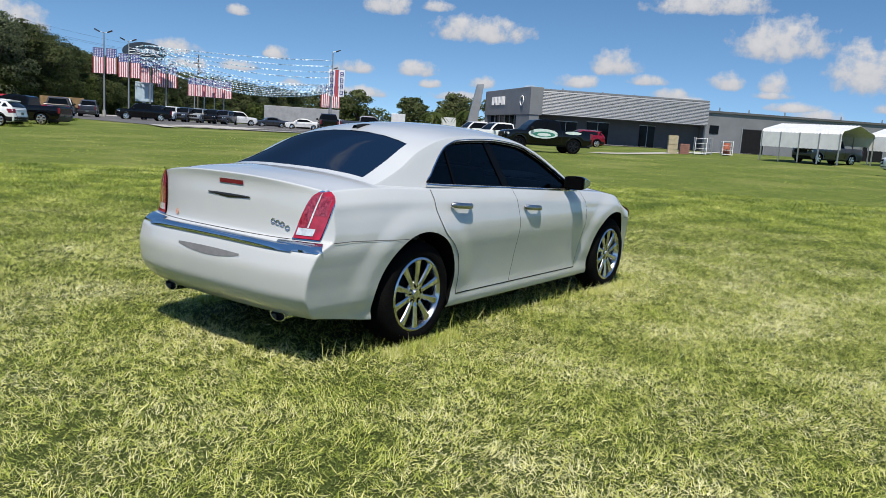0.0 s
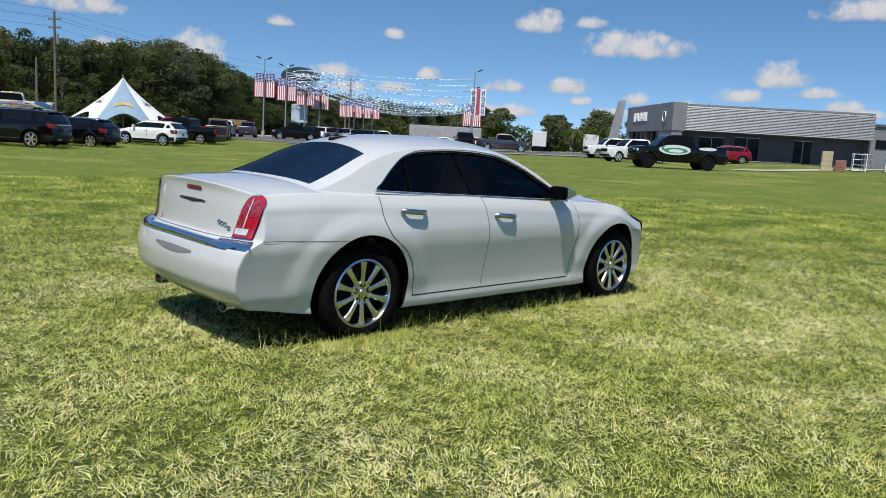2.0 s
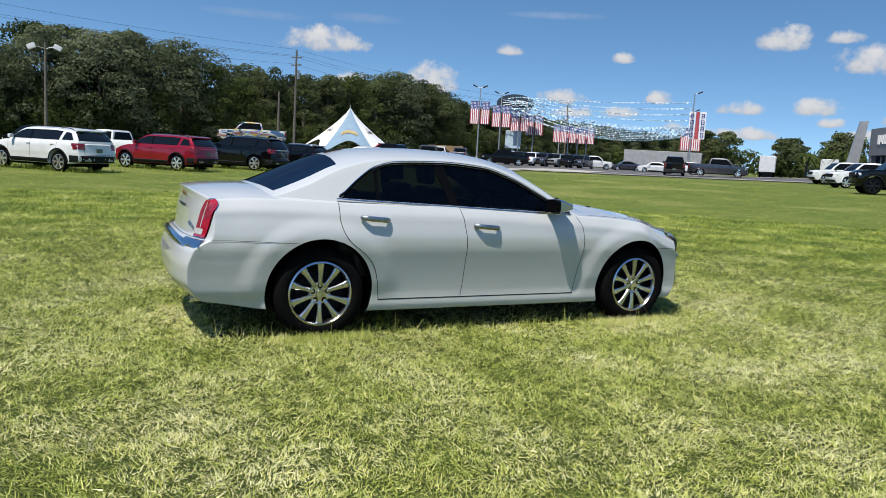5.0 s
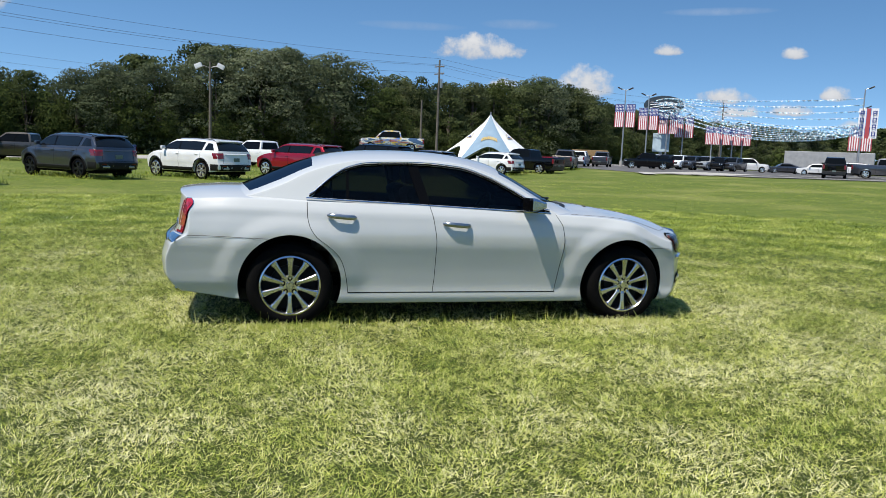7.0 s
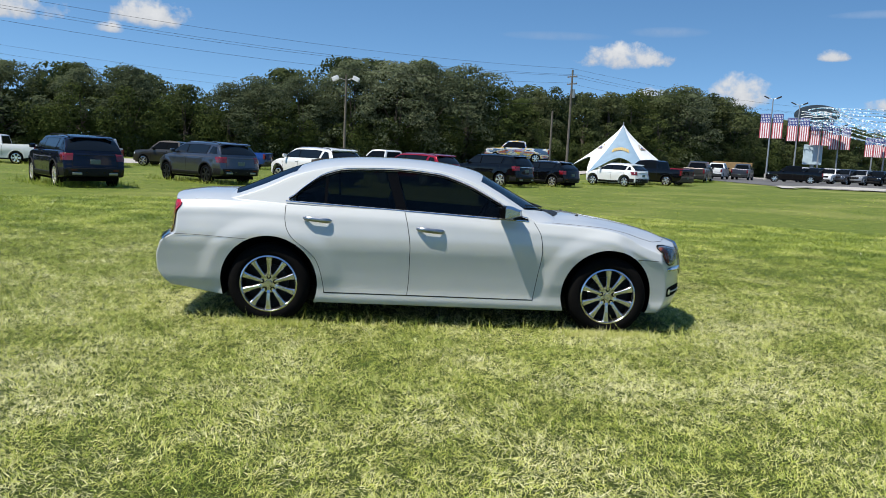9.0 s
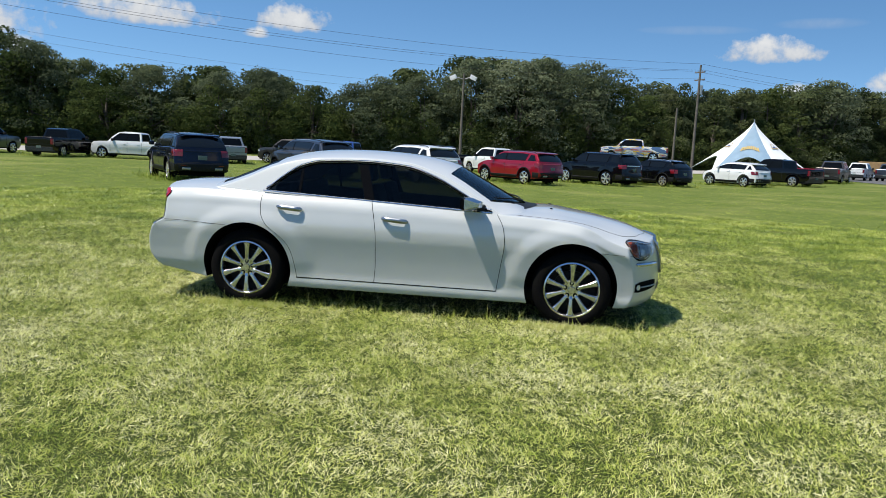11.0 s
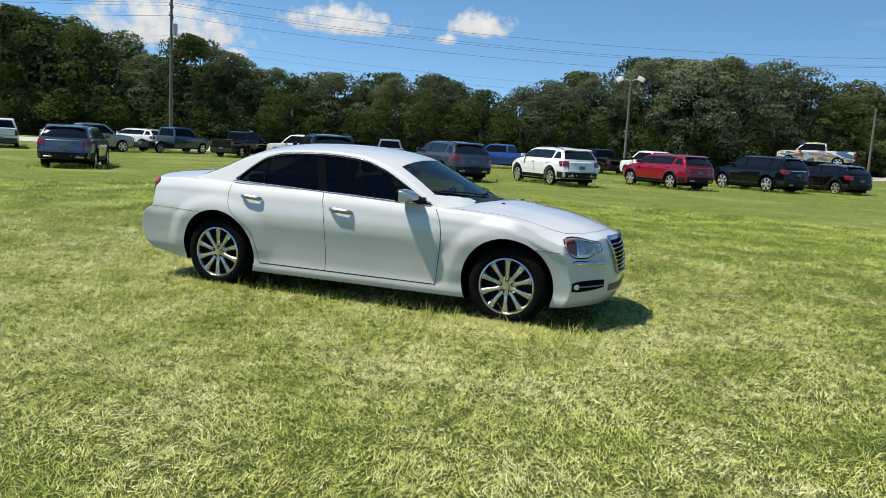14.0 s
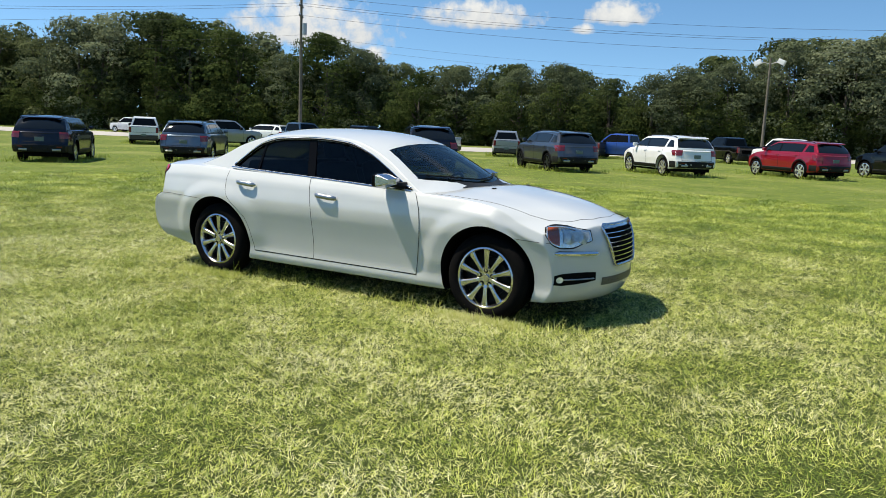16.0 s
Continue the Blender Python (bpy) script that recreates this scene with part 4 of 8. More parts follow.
        for nm, u0, u1, m, lab in (("mirror_housing", 0.487, 0.515, TRIM_BLACK, "black mirror housing"), ("mirror_cap", 0.516, 0.645, SATIN_CHROME, "chrome mirror cap")):
            bm = block(span(u0, u1, 6), span(-1, 1, 12), span(0, 1, 8), shell)
            if s < 0:
                bmesh.ops.reverse_faces(bm, faces=bm.faces)
            baked(bevel(part(nm, bm, m, mir, lab), 0.012 if nm == "mirror_housing" else 0.036, 4, 40))
        bm = bmesh.new()
        box(bm, 0.482, 0.490, s * 0.875, s * 1.03, 1.03, 1.112)
        part("mirror_glass", bm, TRIM_BLACK, mir)
        bm = bmesh.new()
        tube(bm, [(0.68, s * 0.80, 1.03), (0.62, s * 0.86, 1.035), (0.58, s * 0.92, 1.045)], [0.035, 0.028, 0.024], 8)
        part("mirror_foot", bm, BLACK, mir, "black mirror foot")
        for hx in (HUB_R, HUB_F):
            wheel_parts(root, hx, s)
    # dark fittings inside the wheel wells and below
    bm = bmesh.new()
    box(bm, -1.95, 2.1, -0.62, 0.62, 0.17, 0.30)
    bevel(part("underbody", bm, BLACK, root, "black underbody"), 0.02, 2)

    # rear details
    bm = bmesh.new()
    rows = [[rear(y, 0.742 - dz - 0.012 * (y / 0.7) ** 2, 0.004 + 0.011 * math.sin(math.pi * (dz - 0.002) / 0.034) * (1 - (abs(y) / 0.7) ** 6)) for y in span(-0.70, 0.70, 36)] for dz in span(0.002, 0.036, 9)]
    sheet(bm, [r[::-1] for r in rows], 0.006)
    part("bumper_chrome", bm, CHROME, root, "chrome strip across the rear bumper")
    bm = bmesh.new()
    out = [(0.775, 1.045), (0.76, 0.97), (0.735, 0.90), (0.705, 0.80), (0.69, 0.765)] + [(y, 0.757) for y in span(0.67, -0.67, 20)] + [(-0.69, 0.765), (-0.705, 0.80), (-0.735, 0.90), (-0.76, 0.97), (-0.775, 1.045)]
    tube(bm, [rear(y, z, -0.0015) for y, z in out], 0.0035, 5)
    part("boot_gap", bm, SEAM, root, "gap round the boot lid")
    bm = bmesh.new()
    sheet(bm, [[rear(-0.02 + 0.30 * v, 0.618 + k * 0.024 * (1 - 0.75 * v * v) + 0.012 * v * v, 0.003) for v in span(1, -1, 18)] for k in (-1, -0.4, 0.4, 1)])
    part("plate_recess", bm, mat("recess_grey", (0.17, 0.17, 0.175), 0.6, 0, (0.13, 0.13, 0.135), 20), root, "grey number plate recess")
    bm = bmesh.new()
    rows = []
    for y in span(-1, 1, 16):
        h = 0.003 + 0.010 * (1 - abs(y)) ** 0.7
        c = 0.966 - 0.006 * (1 - abs(y))
        rows.append([rear(-0.06 + 0.205 * y, c + h * t, 0.004 + 0.006 * (1 - abs(t))) for t in (-1, -0.5, 0, 0.5, 1)])
    sheet(bm, rows)
    part("wing_emblem", bm, DARK_METAL, root, "dark winged emblem")
    bm = bmesh.new()
    rows = [[rear(y, z, 0.006) for y in span(0.045, -0.185, 12)] for z in (1.036, 1.045, 1.055, 1.062)]
    sheet(bm, rows)
    part("brake_light", bm, RED_DEEP, root, "dark red high brake light")
    for y, z, w, h in ((-0.475, 0.848, 0.028, 0.026), (-0.51, 0.842, 0.028, 0.026), (-0.545, 0.836, 0.028, 0.026), (-0.585, 0.818, 0.03, 0.024)):
        bm = bmesh.new()
        tube(bm, [rear(y + w / 2 * math.cos(q), z + h / 2 * math.sin(q), 0.005) for q in span(0, 2 * math.pi * 11 / 12, 11)], 0.0035, 5, True)
        part("badge", bm, CHROME, root, "small chrome badge")
    bm = bmesh.new()
    sheet(bm, [[rear(0.47 + rr * math.cos(q), 0.80 + rr * math.sin(q), 0.006) for q in span(0, 2 * math.pi, 12)] for rr in (0.001, 0.02)])
    part("sticker", bm, mat("sticker_red", (0.5, 0.12, 0.08), 0.5, 0, (0.6, 0.5, 0.4), 90), root, "small round sticker")

    # grille with slats
    g_half = table([(0.475, 0.235), (0.52, 0.265), (0.65, 0.315), (0.78, 0.355), (0.81, 0.35)])
    bm = bmesh.new()
    sheet(bm, [[front(-g_half(z) + 2 * g_half(z) * t, z, 0.003) for t in span(1, 0, 16)][::-1] for z in span(0.48, 0.80, 10)][::-1])
    grille = part("grille", bm, DEEP_BLACK, root, "chrome grille with horizontal bars")
    bm = bmesh.new()
    loop = [front(-g_half(z), z, 0.012) for z in span(0.49, 0.79, 10)] + [front(y, 0.802, 0.010) for y in span(-0.33, 0.33, 12)] + [front(g_half(z), z, 0.012) for z in span(0.79, 0.49, 10)] + [front(y, 0.478, 0.012) for y in span(0.215, -0.215, 12)]
    tube(bm, loop, 0.014, 6, True)
    part("surround", bm, SATIN_CHROME, grille, "chrome surround")
    for k in range(7):
        z = 0.515 + k * 0.037
        bm = bmesh.new()
        w = g_half(z) - 0.012
        rows = [[front(y, z + dz, dx) for y in span(-w, w, 16)] for dz, dx in ((-0.006, 0.006), (-0.003, 0.018), (0.003, 0.018), (0.006, 0.005))]
        sheet(bm, rows)
        part("slat", bm, CHROME, grille)
    bm = bmesh.new()
    sheet(bm, [[front(y, z, 0.004) for y in span(-0.40, 0.40, 18)] for z in (0.325, 0.345, 0.37, 0.39)])
    part("lower_grille", bm, mat("mesh_grey", (0.10, 0.11, 0.12), 0.5, 0.3, (0.05, 0.05, 0.05), 120), root, "grey lower intake")
    bm = bmesh.new()
    sheet(bm, [[front(y, z, d) for y in span(-0.34, 0.34, 16)] for z, d in ((0.772, 0.008), (0.778, 0.018), (0.796, 0.018), (0.804, 0.008))])
    part("top_band", bm, CHROME, grille, "chrome top band")
    # hood joint, washer nozzles, wipers, aerial fin
    bm = bmesh.new()
    hood = [(0.98, -0.800), (1.3, -0.800), (1.6, -0.775), (1.82, -0.725), (1.96, -0.655), (2.09, -0.51), (2.19, -0.3), (2.23, 0.0)]
    hood = hood + [(x, -y) for x, y in hood[-2::-1]]
    pts = []
    for (xa, ya), (xb, yb) in zip(hood, hood[1:]):
        for t in span(0, 1, 5)[:-1]:
            pts.append(deck(xa + (xb - xa) * t, ya + (yb - ya) * t, 0.0))
    tube(bm, pts, 0.0024, 5)
    part("hood_gap", bm, HOOD_SEAM, root, "gap round the hood")
    for y in (-0.36, 0.36):
        bm = bmesh.new()
        p = deck(1.30, y, 0.0)
        box(bm, p.x - 0.012, p.x + 0.012, p.y - 0.02, p.y + 0.02, p.z - 0.004, p.z + 0.008)
        part("washer_nozzle", bm, BLACK, root)
    bm = bmesh.new()
    rows = []
    for v in span(-1, 1, 20):
        x0 = ws_low(v)
        rows.append([(x0 - 0.01, v * 0.71, cabin_z(x0 - 0.01, v * 0.71, 0.004)), (x0 + 0.05, v * 0.73, deck(x0 + 0.05, v * 0.73, 0.012).z), (x0 + 0.11, v * 0.74, deck(x0 + 0.11, v * 0.74, 0.004).z)])
    sheet(bm, rows)
    part("cowl_panel", bm, BLACK, root, "black cowl below the windshield")
    for ya, yb in ((0.10, -0.62), (0.62, -0.02)):
        bm = bmesh.new()
        pts = []
        for t in span(0, 1, 8):
            y = ya + (yb - ya) * t
            x = ws_low(y / 0.7) - 0.03 - 0.03 * math.sin(t * 2.2)
            pts.append((x, y, cabin_z(x, y, 0.014)))
        tube(bm, pts, 0.007, 6)
        part("wiper", bm, BLACK, root, "black wiper blade")
    bm = bmesh.new()
    rows = []
    for t in span(0, 1, 8):
        x = -1.28 + 0.16 * t
        hgt = 0.024 * (1 - t) ** 0.6
        zc = cabin_z(x, 0)
        rows.append([(x, -0.03 * (1 - 0.6 * t), zc - 0.004), (x, -0.012, zc + hgt), (x, 0.012, zc + hgt), (x, 0.03 * (1 - 0.6 * t), zc - 0.004)])
    sheet(bm, rows)
    part("aerial_fin", bm, BLACK, root, "dark roof aerial")

    # inside
    for x, y in ((0.02, -0.36), (0.02, 0.36)):
        st = new("front_seat")
        st.parent = root
        bm = bmesh.new()
        box(bm, x - 0.28, x + 0.26, y - 0.25, y + 0.25, 0.42, 0.62)
        bevel(part("cushion", bm, SEAT, st), 0.05, 3)
        bm = bmesh.new()
        box(bm, -0.07, 0.07, -0.25, 0.25, 0, 0.62, Matrix.Translation((x - 0.28, y, 0.58)) @ Matrix.Rotation(radians(-18), 4, "Y"))
        bevel(part("backrest", bm, SEAT, st), 0.05, 3)
        bm = bmesh.new()
        box(bm, -0.045, 0.045, -0.13, 0.13, 0, 0.17, Matrix.Translation((x - 0.47, y, 1.20)) @ Matrix.Rotation(radians(-10), 4, "Y"))
        bevel(part("headrest", bm, SEAT, st), 0.035, 3)
    bm = bmesh.new()
    box(bm, -1.2, -0.75, -0.66, 0.66, 0.42, 0.66)
    box(bm, -1.34, -1.16, -0.66, 0.66, 0.60, 1.15)
    bevel(part("rear_seat", bm, SEAT, root), 0.05, 3)
    bm = bmesh.new()
    box(bm, 0.60, 0.97, -0.72, 0.72, 0.62, 0.955)
    bevel(part("dashboard", bm, INTERIOR, root, "dark dashboard"), 0.06, 3)
    bm = bmesh.new()
    lathe(bm, [(0.185 + 0.016 * math.cos(q), 0.016 * math.sin(q)) for q in span(0, 2 * math.pi * 7 / 8, 7)], 32, True, Matrix.Translation((0.46, 0.36, 0.93)) @ Matrix.Rotation(radians(25), 4, "Y") @ Matrix.Rotation(radians(90), 4, "Z"))
    box(bm, 0.45, 0.49, 0.20, 0.52, 0.91, 0.95)
    part("steering_wheel", bm, BLACK, root, "dark steering wheel")
    probe.free()
    return root


build_sedan()


# ---- road, lot and building ----
ASPHALT = mat("worn_asphalt", (0.068, 0.068, 0.0704), 0.9, 0, (0.104, 0.1, 0.096), 0.6, 0.4, 25)
ROAD = mat("pale_road", (0.30, 0.28, 0.265), 0.9, 0, (0.36, 0.335, 0.31), 0.5, 0.3, 20)
CONCRETE = mat("pale_concrete", (0.391, 0.374, 0.34), 0.85, 0, (0.306, 0.289, 0.264), 1.5, 0.3, 25)
WALL_GREY = mat("grey_stucco", (0.092, 0.097, 0.103), 0.85, 0, (0.075, 0.079, 0.085), 0.8, 0.3, 40)
WALL_PALE = mat("pale_grey_panel", (0.195, 0.203, 0.215), 0.5, 0.1, (0.164, 0.172, 0.183), 0.7)
RIB = mat("ribbed_silver_cladding", (0.35, 0.357, 0.362), 0.42, 0.4, (0.30, 0.307, 0.315), 1.2)
ROOF_WHITE = mat("white_sheet_metal", (0.663, 0.671, 0.68), 0.4, 0.1, (0.578, 0.586, 0.595), 2.0)
DARK_GLASS = mat("dark_window_glass", (0.004, 0.005, 0.006), 0.08, spec=0.12)
STEEL = mat("galvanised_steel", (0.42, 0.43, 0.44), 0.45, 0.7, (0.34, 0.35, 0.36), 8)
WOOD_POLE = mat("weathered_pole_wood", (0.13, 0.115, 0.095), 0.9, 0, (0.085, 0.075, 0.06), 4, 0.5, 30)
WIRE = mat("black_cable", (0.03, 0.03, 0.03), 0.6)
LETTER = mat("white_sign_metal", (0.8, 0.8, 0.8), 0.4)
NAVY_SIGN = mat("navy_sign", (0.02, 0.05, 0.20), 0.4, 0, (0.03, 0.07, 0.26), 4)


def strip(name, centre, width, material, label, category, lift):
    bm = bmesh.new()
    rows = []
    for i, (x, y) in enumerate(centre):
        a, b = Vector(centre[max(0, i - 1)]), Vector(centre[min(len(centre) - 1, i + 1)])
        d = (b - a).normalized()
        nx, ny = -d.y * width / 2, d.x * width / 2
        rows.append([(x + nx * t, y + ny * t, ground_z(x + nx * t, y + ny * t) + lift) for t in span(-1, 1, 4)])
    sheet(bm, [r[::-1] for r in rows], None)
    return tagged(part(name, bm, material), label, category, kind="structure")


def dense(pts, n=12):
    out = []
    for (xa, ya), (xb, yb) in zip(pts, pts[1:]):
        out += [(xa + (xb - xa) * t, ya + (yb - ya) * t) for t in span(0, 1, n)[:-1]]
    return out + [pts[-1]]


strip("road", dense([(-300, 5), (-120, 37), (-70, 50), (-35, 63), (20, 100), (80, 140), (200, 220)]), 20.0, ROAD, "pale two-lane road beyond the field", "road", 0.02)
EDGE_X, EDGE_Y = (31, 36, 50, 69, 95), (53, 44, 43, 33, 18)


def lot():
    bm = bmesh.new()
    rows = []
    for x, y0 in dense(list(zip(EDGE_X, EDGE_Y)), 10):
        rows.append([(x + 6 * t, y0 + (118 - y0) * t, ground_z(x + 6 * t, y0 + (118 - y0) * t) + 0.03) for t in span(0, 1, 24)])
    sheet(bm, [r[::-1] for r in rows])
    tagged(part("pavement", bm, ASPHALT), "dark worn asphalt sales lot", "pavement", kind="structure")
    strip("kerb", dense([(28.5, 47.0)] + list(zip(EDGE_X, EDGE_Y)), 8), 1.1, CONCRETE, "pale concrete kerb strip along the lot", "kerb", 0.10)
    strip("kerb", dense([(44, 52), (58, 51), (70, 47)], 8), 0.9, CONCRETE, "pale concrete island edge in the lot", "kerb", 0.12)
    strip("pavement", dense([(31.5, 49.0), (36, 52), (43, 57)], 6), 7.0, CONCRETE, "pale concrete apron beside the lot", "pavement", 0.06)
    strip("pavement", dense([(46, 20.5), (62, 20.0), (88, 19)], 6), 1.6, CONCRETE, "pale concrete walk beside the building", "pavement", 0.05)


lot()


def dealership():
    ax, ay, bx, by = 72.2, 40.9, 87.3, 25.4
    d = Vector((bx - ax, by - ay, 0))
    length = d.length
    turn = math.degrees(math.atan2(d.y, d.x))
    root = thing("showroom_building", ax, ay, turn, "low grey showroom with a ribbed silver fascia and dark windows", "building")
    base, top = -0.6, 6.2
    L = length

    def b(name, x0, x1, y0, y1, z0, z1, m, label="", parent=root, bev=0.0):
        bm = bmesh.new()
        box(bm, x0, x1, y0, y1, z0, z1)
        ob = part(name, bm, m, parent, label, False)
        return bevel(ob, bev, 2) if bev else ob

    b("wall", 0, L, 2.0, 24, base, 5.9, WALL_GREY, "grey stucco wall")
    b("roof", -0.1, L + 0.1, 0.4, 24.2, 5.9, 6.1, WALL_PALE)
    # entrance tower at the corner
    def face(y):
        return -0.6 - 0.124 * (y + 0.3)      # the entrance wall runs slightly askew

    def skewed(name, y0, y1, out, deep, z0, z1, m, label=""):
        bm = bmesh.new()
        prism(bm, [(face(y0) - out, y0), (face(y0) + deep, y0), (face(y1) + deep, y1), (face(y1) - out, y1)], "z", z0, z1)
        return part(name, bm, m, root, label, False)

    bm = bmesh.new()
    prism(bm, [(-0.6, -0.3), (0.9, -0.3), (0.9, 16.6), (face(16.6), 16.6)], "z", 3.0, top)
    bevel(part("entrance_tower", bm, WALL_PALE, root, "grey panelled entrance fascia", False), 0.04, 2)
    skewed("tower_column", -0.2, 4.2, -0.05, 1.2, base, 3.0, WALL_PALE)
    skewed("tower_column", 15.6, 16.5, -0.05, 1.2, base, 3.0, WALL_PALE)
    skewed("glass_front", 4.2, 15.6, -0.6, 0.75, base, 3.0, DARK_GLASS, "dark glass entrance")
    for y in span(4.2, 15.6, 6)[1:-1]:
        skewed("mullion", y - 0.05, y + 0.05, -0.5, 0.6, base, 3.0, STEEL)
    # plain letter blocks and a round badge on the fascia
    for k, y in enumerate((13.2, 12.1, 11.0, 9.9, 8.9)):
        skewed("letter_block", y - 0.36, y - 0.10, 0.10, 0.0, 4.3, 5.35, LETTER, "plain white sign letter block")
        skewed("letter_block", y + 0.10, y + 0.36, 0.10, 0.0, 4.3 + 0.25 * (k % 2), 5.35, LETTER, "plain white sign letter block")
    bm = bmesh.new()
    lathe(bm, [(0.72, -0.05), (0.85, -0.05), (0.85, 0.05), (0.72, 0.05)], 28, True, Matrix.Translation((face(2.3) - 0.08, 2.3, 4.65)) @ Matrix.Rotation(math.pi / 2, 4, "Z") @ Matrix.Diagonal((1, 1, 0.72, 1)))
    part("round_badge", bm, LETTER, root, "white ring badge")
    # ribbed fascia along the front
    fascia = b("fascia", 0.9, L, 0.1, 2.02, 3.1, 5.85, WALL_PALE, "ribbed silver fascia")
    for k in range(16):
        z = 3.16 + k * 0.168
        bm = bmesh.new()
        prism(bm, [(-0.02, z), (0.11, z + 0.02), (0.11, z + 0.14), (0.04, z + 0.155)], "x", 0.92, L - 0.02)
        part("rib", bm, RIB, fascia, smooth=False)
    # openings in the front wall
    # doorways stand open; dark panes are put in for the shade inside
    for x0, x1, z0, z1, nm in ((3.2, 5.9, 1.0, 2.5, "window"), (7.2, 9.9, base, 2.65, "doorway"), (13.9, 15.8, base, 2.65, "doorway")):
        win = b(nm, x0, x1, 1.92, 2.04, z0, z1, DARK_GLASS, "dark pane filling an opening", root)
        b("window_frame", x0 - 0.08, x1 + 0.08, 1.90, 1.96, z1, z1 + 0.08, STEEL, "", win)
        b("window_frame", (x0 + x1) / 2 - 0.03, (x0 + x1) / 2 + 0.03, 1.90, 1.96, z0, z1, STEEL, "", win)
    # leaning pylon beside the entrance
    bm = bmesh.new()
    prism(bm, [(-5.4, base), (-3.9, base), (-3.0, 7.2), (-3.9, 7.1)], "y", 16.8, 17.6)
    part("leaning_pylon", bm, RIB, root, "pale leaning sign pylon", False)
    # rooftop bits
    for x, y, h in ((5.0, 6.0, 0.55), (9.5, 4.0, 0.35), (14.0, 5.0, 0.4), (16.0, 9.0, 0.5)):
        bm = bmesh.new()
        cyl(bm, (x, y, 6.05), (x, y, 6.1 + h), 0.09, seg=8)
        part("roof_vent", bm, STEEL, root)
    # lower workshop wing
    root2 = thing("workshop_building", bx, by, turn + 2, "long low grey workshop with dark open bays", "building")

    def c(name, x0, x1, y0, y1, z0, z1, m, label="", parent=root2):
        bm = bmesh.new()
        box(bm, x0, x1, y0, y1, z0, z1)
        return part(name, bm, m, parent, label, False)

    c("wall", 0.05, 30, 1.0, 22, -0.8, 4.7, WALL_PALE, "grey metal wall")
    c("roof_edge", 0.05, 30.2, 0.8, 22.2, 4.7, 4.95, WALL_GREY)
    # no opening is cut: black panels are painted shade for the open bays
    for x0, x1, z1 in ((5.2, 8.2, 3.0), (16.0, 19.0, 3.0), (22, 25, 3.0)):
        bay = c("bay_door", x0, x1, 0.93, 1.02, -0.8, z1, BLACK, "black panel standing for the shade in an open bay")
        c("bay_frame", x0 - 0.12, x0, 0.88, 1.0, -0.8, z1 + 0.1, STEEL, "", bay)
        c("bay_frame", x1, x1 + 0.12, 0.88, 1.0, -0.8, z1 + 0.1, STEEL, "", bay)
    c("window", 0.8, 2.0, 0.93, 1.02, 2.2, 3.2, DARK_GLASS, "small dark window")
    for x in (3.0, 7.0, 12.0, 20.0, 26.0):
        bm = bmesh.new()
        cyl(bm, (x, 3, 4.9), (x, 3, 5.5), 0.08, seg=8)
        part("roof_vent", bm, STEEL, root2)


dealership()


def carport(x, y, turn, label):
    root = thing("carport", x, y, turn, label, "carport")
    w, l = 3.0, 6.2
    bm = bmesh.new()
    prof = [(-w, 1.1), (-w, 2.25), (-w + 0.25, 2.5), (0, 3.05), (w - 0.25, 2.5), (w, 2.25), (w, 1.5)]
    rows = []
    for i, yy in enumerate(span(-l / 2, l / 2, 44)):
        k = 0.03 * (i % 2)
        rows.append([(px, yy, pz + k) for px, pz in prof])
    sheet(bm, rows, 0.03)
    part("roof", bm, ROOF_WHITE, root, "white corrugated roof", False)
    for sx in (-w, w):
        for yy in span(-l / 2 + 0.1, l / 2 - 0.1, 4):
            bm = bmesh.new()
            box(bm, sx - 0.04, sx + 0.04, yy - 0.04, yy + 0.04, 0, 2.3)
            part("post", bm, STEEL, root)
    return root


